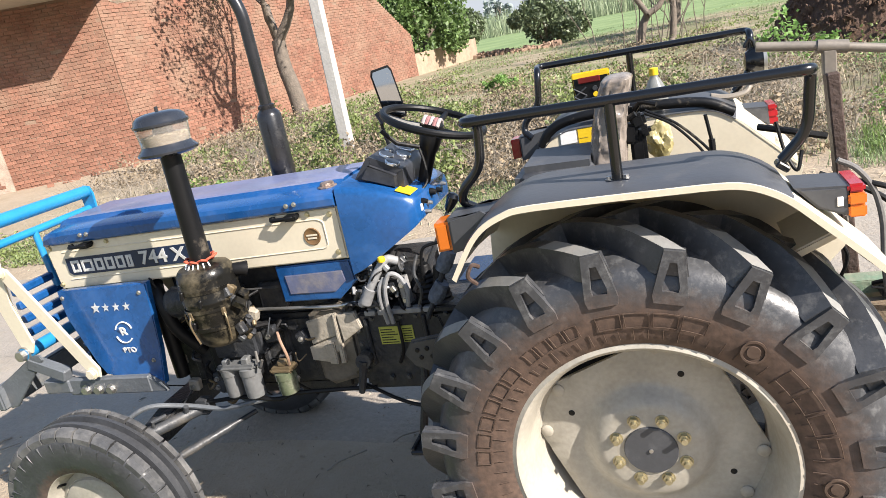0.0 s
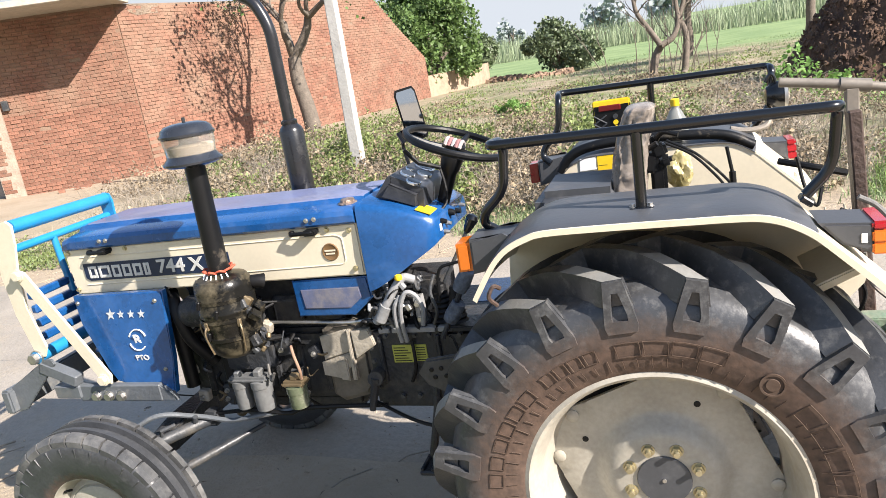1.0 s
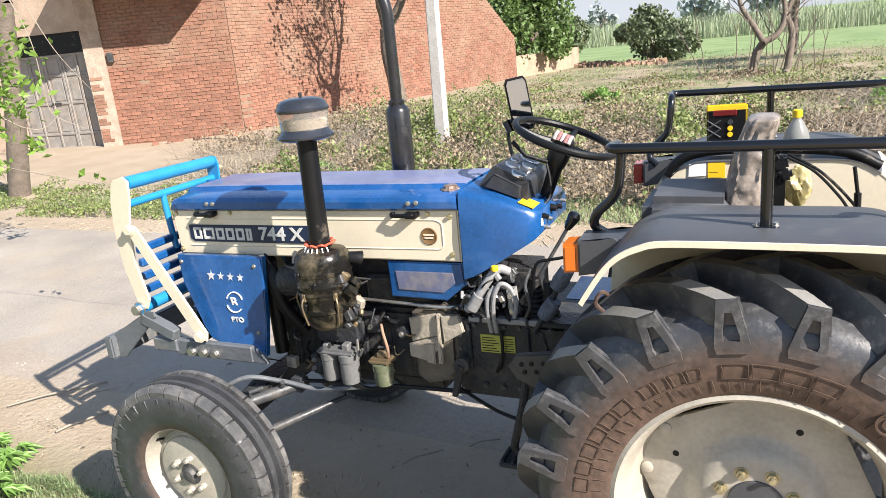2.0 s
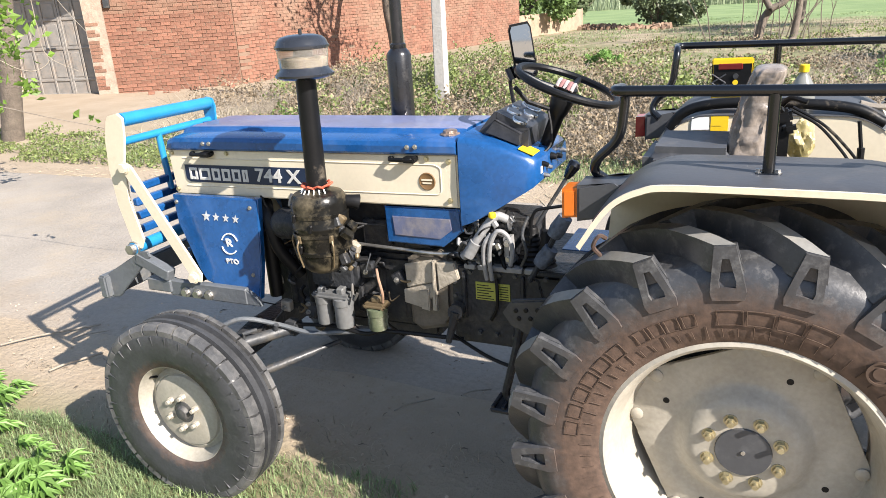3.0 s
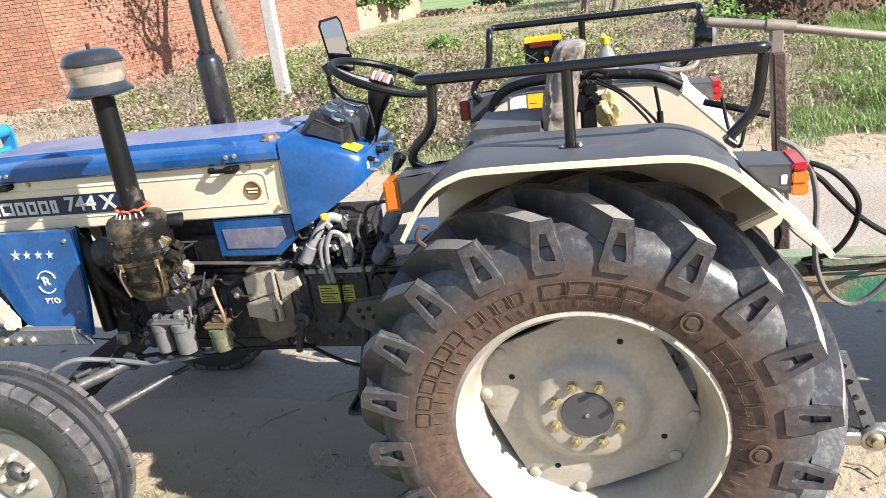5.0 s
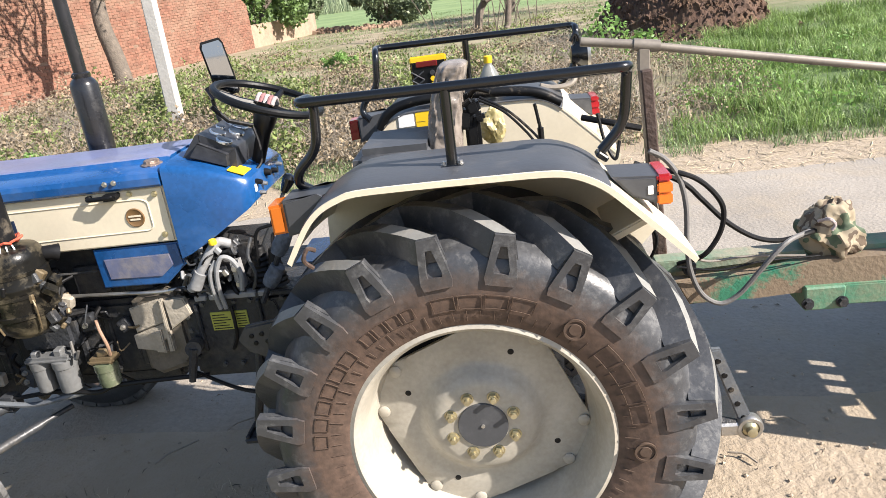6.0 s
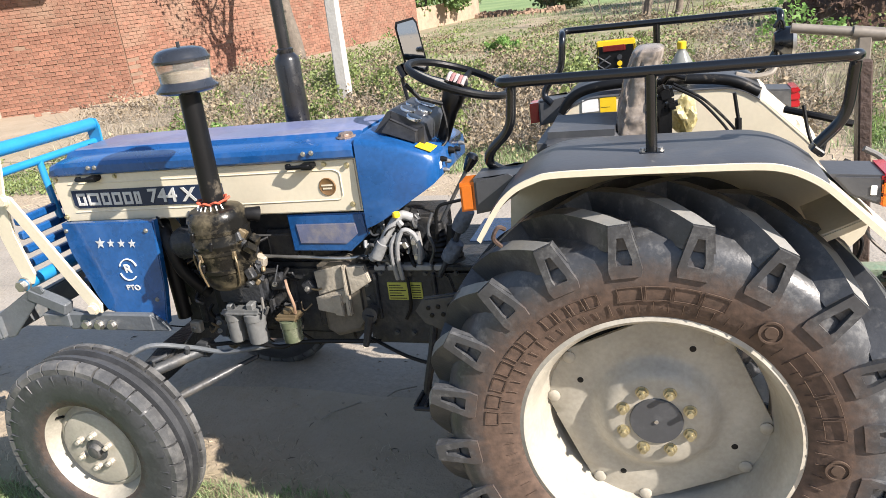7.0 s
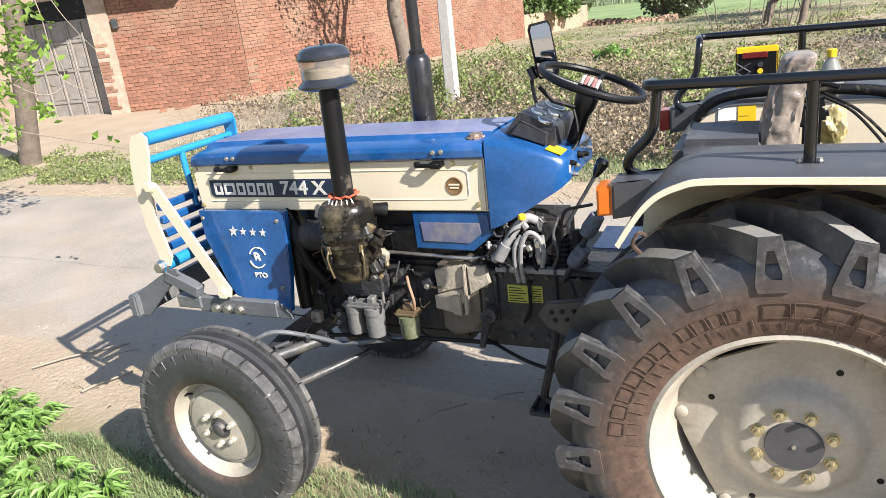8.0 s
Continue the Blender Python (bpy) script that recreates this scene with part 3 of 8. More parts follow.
def front_wheel():
    yc = -0.69
    w = new("front_wheel")
    w.parent = tractor
    w.location = (XF, yc, ZF)
    c = (XF, yc, ZF)
    bm = B()
    prof = [(0.215, -0.075), (0.228, -0.088), (0.26, -0.092), (0.30, -0.097), (0.335, -0.096), (0.358, -0.09), (0.370, -0.084), (0.378, -0.07), (0.379, -0.052), (0.374, -0.048), (0.374, -0.038), (0.399, -0.033), (0.4, -0.018),
            (0.379, -0.013), (0.379, 0.013), (0.4, 0.018), (0.399, 0.033), (0.374, 0.038), (0.374, 0.048), (0.379, 0.052), (0.378, 0.07), (0.370, 0.084), (0.358, 0.09), (0.335, 0.1), (0.30, 0.104), (0.26, 0.1), (0.228, 0.088), (0.215, 0.075)]
    lathe(bm, prof, c, "y", 110)
    for v in bm.verts:
        v.co.z = max(v.co.z, 0.002)
    tyre = part("tyre", bm, FRONTRUB, w, "ribbed black front tyre", 40)
    for q in range(31):
        for s in (-1, 1):
            bm = B()
            a0 = 2 * math.pi * (q + (0.5 if s > 0 else 0)) / 31
            sp = 2 * math.pi / 31 * 0.89
            g = []
            for a in (a0, a0 + sp * 0.5, a0 + sp):
                for r, y in ((0.352, 0.090), (0.380, 0.091), (0.3975, 0.076), (0.3985, 0.052), (0.37, 0.050)):
                    g.append(bm.verts.new((XF + r * math.cos(a), yc + s * y, max(0.002, ZF + r * math.sin(a)))))
            for i in (0, 1, 2, 3, 5, 6, 7, 8):
                bm.faces.new((g[i], g[i + 1], g[i + 6], g[i + 5]))
            bm.faces.new(g[:5])
            bm.faces.new(g[10:][::-1])
            part("shoulder_block", bm, TREAD, tyre, smooth=0)
        # thin moulded rib on the outer shoulder
        a = 2 * math.pi * (q + 0.45) / 31
        if ZF + 0.36 * math.sin(a) > 0.02:
            bm = B()
            e, u = Vector((math.cos(a), 0, math.sin(a))), Vector((-math.sin(a), 0, math.cos(a)))
            o = Vector((XF, yc, ZF))
            g = [bm.verts.new(o + e * r + u * w_ + Vector((0, y, 0))) for r, y0, y1 in ((0.318, -0.094, -0.097), (0.354, -0.088, -0.098)) for w_, y in ((-0.003, y0), (-0.0015, y1), (0.0015, y1), (0.003, y0))]
            for i in range(3):
                bm.faces.new((g[i], g[i + 4], g[i + 5], g[i + 1]))
            bm.faces.new((g[4], g[7], g[6], g[5]))
            bm.faces.new(g[:4])
            part("shoulder_rib", bm, FRONTRUB, tyre, smooth=0)
    bm = B()
    rp = [(0.2255, -0.086), (0.228, -0.081), (0.225, -0.075), (0.216, -0.073), (0.208, -0.06), (0.2, -0.03), (0.19, -0.02), (0.19, 0.03), (0.208, 0.06), (0.2255, 0.08), (0.214, 0.082), (0.198, 0.06), (0.182, 0.03), (0.182, -0.022), (0.192, -0.034), (0.202, -0.064), (0.214, -0.088)]
    lathe(bm, [(r, y + 0.012) for r, y in rp], c, "y", 110, True)
    part("rim", bm, RIMCREAM, w, "dusty cream front rim")
    bm = B()
    dp = [(0.0006, -0.048), (0.05, -0.048), (0.10, -0.046), (0.150, -0.042), (0.158, -0.038), (0.163, -0.028), (0.168, -0.030), (0.186, -0.018), (0.186, -0.008), (0.15, -0.026), (0.1, -0.034), (0.0006, -0.036)]
    lathe(bm, dp, c, "y", 72, True)
    part("wheel_disc", bm, RIMCREAM, w)
    bm = B()
    capped(bm, [(0.048, -0.040), (0.047, -0.051), (0.033, -0.054), (0.031, -0.063), (0.024, -0.070), (0.004, -0.073)], c, "y", 28)
    part("hub_cap", bm, IRON2, w, "dark grey domed hub cap")
    for q in range(6):
        a = radians(60 * q + 22)
        p = Vector((XF + 0.072 * math.cos(a), yc - 0.046, ZF + 0.072 * math.sin(a)))
        bm = B()
        tube(bm, [p, p + Vector((0, -0.019, 0))], 0.0135, 6)
        tube(bm, [p, p + Vector((0, -0.032, 0))], 0.0085, 10)
        part("wheel_nut", bm, RIMCREAM, w)
    bm = B()
    tube(bm, [(XF - 0.145, yc + 0.0, ZF + 0.115), (XF - 0.15, yc - 0.05, ZF + 0.135)], 0.007, 8)
    part("valve", bm, BLACKP, w)
    return w


fw = front_wheel()
mirrored(fw)

# hood: a closed shell with a raised middle
HX0, HX1 = -2.415, -1.030


def rise(x):
    """The seam between hood and side panel climbs a little towards the driver."""
    return 0.014 + 0.0095 * (x + 1.72)


bm = B()
sec = [(-0.255, 1.352), (-0.262, 1.36), (-0.262, 1.402), (-0.254, 1.418), (-0.236, 1.425), (-0.150, 1.432), (-0.138, 1.446), (-0.128, 1.450), (0.128, 1.450), (0.138, 1.446), (0.150, 1.432), (0.236, 1.425), (0.254, 1.418), (0.262, 1.402), (0.262, 1.36), (0.255, 1.352)]
rows = []
for x, dz, kx in ((HX0, -0.045, 0.93), (HX0 + 0.02, -0.022, 0.97), (HX0 + 0.07, -0.008, 1.0), (HX0 + 0.35, -0.003, 1.0), (HX1 - 0.3, 0.0, 1.0), (HX1 - 0.012, 0.003, 1.0), (HX1, 0.0, 0.99)):
    rows.append([bm.verts.new((x, y * kx, z + (dz if z > 1.37 else dz * 0.2 + rise(x)))) for y, z in sec])
for a, b in zip(rows, rows[1:]):
    for q in range(len(sec) - 1):
        bm.faces.new((a[q], a[q + 1], b[q + 1], b[q]))
    bm.faces.new((a[-1], a[0], b[0], b[-1]))
bm.faces.new(rows[0])
bm.faces.new(rows[-1][::-1])
hood = part("hood", bm, HOODBLUE, tractor, "royal-blue hood, its raised top paler and dusty", 20)
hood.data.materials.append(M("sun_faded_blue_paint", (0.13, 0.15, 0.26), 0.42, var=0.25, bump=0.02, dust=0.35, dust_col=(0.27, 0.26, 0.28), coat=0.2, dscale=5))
# the raised middle of the top gets the paler lavender-blue
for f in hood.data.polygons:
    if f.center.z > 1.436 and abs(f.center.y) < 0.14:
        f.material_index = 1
for x, dz in ((-1.189, 0.002), (-1.222, 0.0), (-2.155, 0), (-2.187, 0)):
    for s in (-1, 1):
        bm = B()
        bolt(bm, (x, s * 0.261, 1.380 + dz + rise(x)), (0, s, 0), 0.007, 0.008)
        part("bolt", bm, STEEL, hood)
bm = B()
capped(bm, [(0.036, 0), (0.037, 0.004), (0.034, 0.007), (0.027, 0.009), (0.026, 0.017), (0.022, 0.020), (0.008, 0.021)], (-1.085, -0.168, 1.430), "z", 24, lambda a, r: r * (1 + 0.05 * math.cos(10 * a)))
part("filler_cap", bm, M("tarnished_cap", (0.34, 0.25, 0.2), 0.35, metal=0.7, var=0.5, scale=40, bump=0.2), hood, "tarnished metal filler cap")

# side panels
def side_panel():
    bm = B()
    slab(bm, [(HX0 + 0.004, 1.352 + rise(HX0)), (HX1 - 0.003, 1.352 + rise(HX1)), (HX1 - 0.003, 1.170), (HX0 + 0.018, 1.156)], -0.243, -0.215, 0.006)
    sp = part("side_panel", bm, CREAM, tractor, "cream-painted engine side panel with raised edge")
    # pressed frame line
    bm = B()
    y = -0.2445
    ln = [(-2.33, 1.312), (-1.125, 1.312), (-1.100, 1.30), (-1.100, 1.21), (-1.115, 1.198), (-2.33, 1.190)]
    tube(bm, soft([(a, y + 0.002, b + rise(a)) for a, b in ln], 0.01, 3), 0.0035, 6)
    part("pressed_bead", bm, CREAM, sp)
    for x, z in ((-1.082, 1.325), (-1.082, 1.178), (-1.17, 1.335), (-2.40, 1.335), (-2.40, 1.172), (-2.10, 1.337)):
        bm = B()
        bolt(bm, (x + 0.015, -0.242, z + rise(x)), (0, -1, 0), 0.008, 0.01)
        part("bolt", bm, BRASSY, sp)
    for x in (-1.250, -2.214):
        bm = B()
        zl = 1.336 + rise(x)
        tube(bm, soft([(x - 0.048, -0.243, zl - 0.004), (x - 0.048, -0.27, zl - 0.003), (x + 0.05, -0.282, zl + 0.001), (x + 0.055, -0.243, zl + 0.003)], 0.014, 4), 0.008, 8)
        box(bm, (x - 0.058, -0.262, zl - 0.007), (x - 0.038, -0.242, zl + 0.007), 0.004)
        box(bm, (x + 0.012, -0.287, zl - 0.011), (x + 0.064, -0.242, zl + 0.010), 0.006, 2)
        part("latch_handle", bm, BLACKP, sp, "black plastic latch handle")
    bm = B()
    capped(bm, [(0.034, 0), (0.034, -0.003), (0.031, -0.005), (0.027, -0.003)], (-1.157, -0.242, 1.268), "y", 32)
    bd = part("round_badge", bm, COPPER, sp, "round brown badge")
    bm = B()
    for dz, w_ in ((0.006, 0.022), (-0.006, 0.018)):
        box(bm, (-1.157 - w_, -0.2475, 1.268 + dz - 0.003), (-1.157 + w_, -0.246, 1.268 + dz + 0.003), 0)
    part("badge_bars", bm, CREAM, bd, smooth=0)
    return sp


sp = side_panel()
mirrored(sp)
# nameplate on the near panel: plain blocks for the maker's name, then the model number
bm = B()
slab(bm, [(-2.325, 1.292), (-1.60, 1.299), (-1.60, 1.222), (-2.305, 1.216), (-2.325, 1.230)], -0.2475, -0.242, 0.002)
PLATEWHITE = M("greyed_white_lettering", (0.5, 0.5, 0.48), 0.5, var=0.15, bump=0.0)
plate = part("nameplate", bm, NAVY, sp, "navy nameplate with white block lettering")
x = -2.30
for w_ in (0.044, 0.06, 0.044, 0.044, 0.044, 0.03):
    bm = B()
    g_ = 0.0125
    box(bm, (x, -0.2505, 1.228), (x + g_, -0.247, 1.281), 0.002)
    box(bm, (x + w_ - g_, -0.2505, 1.228), (x + w_, -0.247, 1.281), 0.002)
    box(bm, (x + g_, -0.2505, 1.228), (x + w_ - g_, -0.247, 1.228 + g_), 0.002)
    box(bm, (x + g_, -0.2505, 1.281 - g_), (x + w_ - g_, -0.247, 1.281), 0.002)
    part("name_block", bm, PLATEWHITE, plate, smooth=0)
    x += w_ + 0.010
lettering("model_number", "744 X", 0.078, PLATEWHITE, plate, pose(-1.835, -0.249, 1.258, 90, 0, 0) @ Matrix.Diagonal((1.15, 1, 1, 1)), 0.0015)

# blue front side panels
def front_panel():
    bm = B()
    def q(x, z):
        return -0.305 - (1.16 - z) * 0.17
    ring = [(-2.372, 1.168), (-1.912, 1.172), (-1.905, 0.90), (-1.915, 0.752), (-2.0, 0.755), (-2.20, 0.805), (-2.235, 0.86), (-2.345, 1.05)]
    f = [bm.verts.new((a, q(a, b), b)) for a, b in ring]
    g = [bm.verts.new((a, q(a, b) + 0.03, b)) for a, b in ring]
    fs = bm.faces.new(f)
    n = len(ring)
    for k in range(n):
        bm.faces.new((f[k], g[k], g[(k + 1) % n], f[(k + 1) % n]))
    bm.faces.new(g[::-1])
    bmesh.ops.bevel(bm, geom=list(fs.edges), offset=0.006, segments=2, affect="EDGES")
    fp = part("front_side_panel", bm, BLUE, tractor, "blue front side panel with white stars")
    for k in range(4):
        bm = B()
        cx, cz, R = -2.180 + 0.052 * k, 1.088 - 0.001 * k, 0.026 if k == 0 else 0.02
        vs = []
        for j in range(10):
            a = math.pi / 2 + j * math.pi / 5
            r = R if j % 2 == 0 else R * 0.42
            z = cz + r * math.sin(a)
            vs.append(bm.verts.new((cx + r * math.cos(a), q(0, z) - 0.004, z)))
        bm.faces.new(vs)
        bmesh.ops.solidify(bm, geom=bm.faces[:], thickness=0.002)
        part("star", bm, WHITE, fp, smooth=0)
    cx, cz = -2.062, 0.978
    bm = B()
    for a0, a1 in ((200, 20 + 300), (20, 160)):
        pts = [(cx + 0.043 * math.cos(radians(a)), q(0, cz + 0.043 * math.sin(radians(a))) - 0.003, cz + 0.043 * math.sin(radians(a))) for a in range(a0, a1 + 1, 10)]
        tube(bm, pts, 0.003, 6)
    part("ring_mark", bm, WHITE, fp)
    tilt = math.degrees(math.atan(0.17))
    lettering("letter_mark", "R", 0.062, WHITE, fp, pose(cx, q(0, cz) - 0.003, cz, 90 + tilt, 0, 0) @ Matrix.Shear("XZ", 4, (0, 0)))
    lettering("pto_mark", "PTO", 0.034, WHITE, fp, pose(cx + 0.012, q(0, cz - 0.075) - 0.003, cz - 0.075, 90 + tilt, 0, 0))
    for a, b in ((-2.345, 1.14), (-1.95, 1.135), (-1.945, 0.855)):
        bm = B()
        bolt(bm, (a, q(a, b), b), (0, -1, 0), 0.007, 0.007)
        part("bolt", bm, STEEL, fp)
    return fp


mirrored(front_panel())
# grille and radiator shell in front
bm = B()
box(bm, (-2.40, -0.24, 0.72), (-2.36, 0.24, 1.36), 0.02, 2)
gr = part("grille", bm, BLACKP, tractor, "black front grille")
for k in range(12):
    bm = B()
    box(bm, (-2.425, -0.22, 0.78 + k * 0.046), (-2.395, 0.22, 0.80 + k * 0.046), 0.004)
    part("slat", bm, BLUE, gr)

# lower blue panel under the hood
def lower_panel():
    bm = B()
    slab(bm, [(-1.356, 1.158), (-1.036, 1.162), (-1.028, 1.075), (-1.112, 1.008), (-1.352, 1.011)], -0.236, -0.205, 0.006)
    lp = part("lower_side_panel", bm, BLUE, tractor, "small blue side panel, faded and dusty")
    bm = B()
    slab(bm, [(-1.322, 1.122), (-1.075, 1.124), (-1.068, 1.082), (-1.122, 1.040), (-1.315, 1.044)], -0.2405, -0.234, 0.003)
    part("pressed_field", bm, M("faded_blue_paint", (0.10, 0.115, 0.19), 0.6, var=0.2, bump=0.05, dust=0.5, dust_col=(0.3, 0.26, 0.2)), lp)
    return lp


mirrored(lower_panel())

# dashboard cowl: wide at the hood, narrower with rounded corners at the driver's end
bm = B()
rows = []
for x, hw, zt, zb in ((-1.022, 0.255, 1.441, 1.106), (-0.985, 0.256, 1.436, 1.120), (-0.915, 0.25, 1.419, 1.156), (-0.845, 0.236, 1.396, 1.200), (-0.785, 0.22, 1.372, 1.236), (-0.757, 0.208, 1.362, 1.254), (-0.742, 0.19, 1.355, 1.268)):
    c = 0.022 if x < -0.77 else 0.03
    rows.append([bm.verts.new((x, y, z)) for y, z in ((-hw, zb), (-hw - 0.004, (zt + zb) / 2), (-hw, zt - c), (-hw + c * 0.35, zt - c * 0.3), (-hw + c, zt), (0, zt + 0.004), (hw - c, zt), (hw - c * 0.35, zt - c * 0.3), (hw, zt - c), (hw + 0.004, (zt + zb) / 2), (hw, zb))])
for a, b in zip(rows, rows[1:]):
    for q in range(11):
        bm.faces.new((a[q], a[(q + 1) % 11], b[(q + 1) % 11], b[q]))
bm.faces.new(rows[0])
bm.faces.new(rows[-1][::-1])
cowl = part("dash_cowl", bm, BLUE, tractor, "blue dashboard cowl with dusty mottled sides", 40)
bm = B()
slab(bm, [(-0.99, 1.43), (-0.80, 1.36), (-0.79, 1.45), (-0.80, 1.458), (-0.91, 1.512), (-0.922, 1.51)], -0.165, 0.165, 0.026)
clus = part("instrument_panel", bm, M("dusty_black_dash_plastic", (0.028, 0.030, 0.036), 0.4, var=0.25, bump=0.04, dust=0.25, dust_col=(0.1, 0.1, 0.1)), tractor, "black sloped instrument cluster with round chrome-rimmed gauges", 60)
GAUGERIM = M("gauge_rim", (0.62, 0.63, 0.64), 0.22, metal=0.9, bump=0.0)
GLASSG = M("gauge_glass", (0.02, 0.026, 0.036), 0.3, var=0.1, bump=0.0)
e0, e1 = Vector((-0.911, 0, 1.511)), Vector((-0.793, 0, 1.452))
nrm = Vector((0.059, 0, 0.118)).normalized()
for u_, v_, r in ((0.66, 0.10, 0.029), (0.31, 0.30, 0.029), (0.64, 0.55, 0.030), (0.44, 0.84, 0.041), (0.20, 0.53, 0.018)):
    p0 = e0.lerp(e1, u_) + Vector((0, -0.15 + 0.3 * v_, 0)) + nrm * 0.001
    bm = B()
    tube(bm, [p0, p0 + nrm * 0.008, p0 + nrm * 0.011], r, 28, True, (1, 1, 0.93))
    g = part("gauge", bm, GAUGERIM, clus, "round gauge with chrome bezel")
    bm = B()
    tube(bm, [p0 + nrm * 0.0105, p0 + nrm * 0.012], r * 0.84, 28)
    part("gauge_face", bm, GLASSG, g)
bm = B()
slab(bm, [(-0.815, 1.3885), (-0.760, 1.3665), (-0.760, 1.3690), (-0.815, 1.3910)], -0.195, -0.11, 0)
part("yellow_sticker", bm, YELLOW, cowl, "yellow warning sticker")
for yy, zz, r in ((-0.14, 1.32, 0.012), (-0.09, 1.30, 0.010), (-0.03, 1.325, 0.016), (-0.12, 1.275, 0.009), (0.05, 1.31, 0.012), (0.11, 1.32, 0.01)):
    bm = B()
    tube(bm, [(-0.744, yy, zz + 0.006), (-0.734, yy, zz + 0.006), (-0.720, yy, zz + 0.003)], r * 0.8, 12, True, (1.2, 1.1, 0.8))
    part("switch_knob", bm, BLACKP if r > 0.0105 else STEEL, cowl)
bm = B()
box(bm, (-0.7425, -0.165, 1.296), (-0.7395, -0.145, 1.321), 0)
part("white_label", bm, WHITE, cowl)

# steering
PINKCLOTH = M("faded_red_cloth", (0.25, 0.12, 0.12), 0.9, var=0.3, scale=30, bump=0.3)
PALECLOTH = M("dirty_white_cloth", (0.36, 0.31, 0.3), 0.9, var=0.3, scale=30, bump=0.3)
bm = B()
sc, tl = Vector((-0.685, 0.0, 1.587)), radians(21)
ux, uy = Vector((math.cos(tl), 0, -math.sin(tl))), Vector((0, 1, 0))
up = ux.cross(uy)
ringp = [sc + (ux * math.cos(a) + uy * math.sin(a)) * 0.188 for a in [2 * math.pi * k / 40 for k in range(41)]]
tube(bm, ringp, 0.0138, 10, False)
bmesh.ops.remove_doubles(bm, verts=bm.verts, dist=0.0006)
sw = part("steering_wheel", bm, BLACKP, tractor, "black steering wheel with a cloth wrapped round its spokes")
for a in (90, 210, 330):
    bm = B()
    d = ux * math.cos(radians(a)) + uy * math.sin(radians(a))
    tube(bm, [sc - up * 0.03, sc + d * 0.1 - up * 0.02, sc + d * 0.185], 0.012, 8, True, (1.3, 1.1, 0.8))
    part("spoke", bm, BLACKP, sw)
bm = B()
tube(bm, [sc - up * 0.05, sc - up * 0.01, sc + up * 0.002], 0.042, 20, True, (0.8, 1, 0.7))
part("horn_pad", bm, BLACKP, sw)
for k in range(5):
    bm = B()
    p0 = sc + ux * (-0.03 + 0.014 * k) + uy * -0.035
    tube(bm, curve([p0 - up * 0.012, p0 + up * 0.010 + uy * 0.02, p0 + uy * 0.05 + up * 0.004, p0 + uy * 0.07 - up * 0.014]), 0.0075, 8)
    part("cloth_fold", bm, PINKCLOTH if k % 2 else PALECLOTH, sw, "faded pink and white striped cloth")
bm = B()
tube(bm, [sc - up * 0.03, sc - up * 0.06, sc - up * 0.10, sc - up * 0.12 + Vector((0.003, 0, 0)), (-0.775, 0, 1.35)], 0.028, 16, True, (1.3, 1.55, 1.35, 0.95, 0.85))
part("steering_column", bm, BLACKP, tractor, "black steering column")
bm = B()
tube(bm, curve([(-0.75, -0.03, 1.50), (-0.735, -0.045, 1.44), (-0.735, -0.06, 1.38), (-0.76, -0.09, 1.355), (-0.80, -0.10, 1.372)]), 0.005, 6)
part("cable", bm, HOSE, tractor)
bm = B()
tube(bm, [(-0.74, -0.06, 1.51), (-0.80, -0.12, 1.545), (-0.84, -0.14, 1.60)], 0.008, 8)
part("indicator_stalk", bm, BLACKP, tractor)

# mirror: a tall rounded housing turned towards the driver, its head tipped forward
mt = pose(-0.928, 0.24, 1.692, 0, -9, 0) @ pose(0, 0, 0, 1.9, 0, 24) @ Matrix.Diagonal((1.04, 1, 1.1, 1))
bm = B()
slab(bm, [(-0.036, -0.098), (0.036, -0.098), (0.043, -0.085), (0.043, 0.08), (0.034, 0.098), (-0.034, 0.098), (-0.043, 0.08), (-0.043, -0.085)], -0.008, 0.03, 0.008)
bmesh.ops.transform(bm, matrix=mt, verts=bm.verts)
mir = part("rear_view_mirror", bm, BLACKP, tractor, "tall black rear-view mirror on a thin stalk")
bm = B()
slab(bm, [(-0.031, -0.09), (0.031, -0.09), (0.037, -0.08), (0.037, 0.076), (0.03, 0.09), (-0.03, 0.09), (-0.037, 0.076), (-0.037, -0.08)], -0.0095, -0.0075, 0)
bmesh.ops.transform(bm, matrix=mt, verts=bm.verts)
part("mirror_glass", bm, MIRROR, mir, "dusty mirror glass", 0)
bm = B()
tube(bm, curve([(-0.945, 0.255, 1.66), (-0.985, 0.25, 1.60), (-0.985, 0.25, 1.53), (-0.96, 0.245, 1.42)]), 0.008, 8)
tube(bm, [(-0.995, 0.25, 1.625), (-0.975, 0.25, 1.58)], 0.018, 10)
part("mirror_stalk", bm, BLACK, mir)

# exhaust
bm = B()
ex, ey = -1.482, 0.232
capped(bm, [(0.043, 1.38), (0.052, 1.43), (0.053, 1.69), (0.046, 1.705), (0.030, 1.722), (0.029, 1.732)], (ex, ey, 0), "z", 28)
muf = part("exhaust", bm, STOVE, tractor, "tall dark grey exhaust silencer and pipe")
bm = B()
tube(bm, soft([(ex, ey, 1.72), (ex, ey, 2.13), (ex - 0.05, ey, 2.235), (ex - 0.11, ey, 2.27)], 0.07, 6), 0.0255, 16)
part("exhaust_pipe", bm, STOVE, muf)
bm = B()
capped(bm, [(0.033, 1.715), (0.034, 1.717), (0.034, 1.735), (0.028, 1.74)], (ex, ey, 0), "z", 24)
bolt(bm, (ex - 0.01, ey - 0.034, 1.728), (0, -1, 0), 0.007, 0.012)
part("clamp", bm, STOVE, muf)

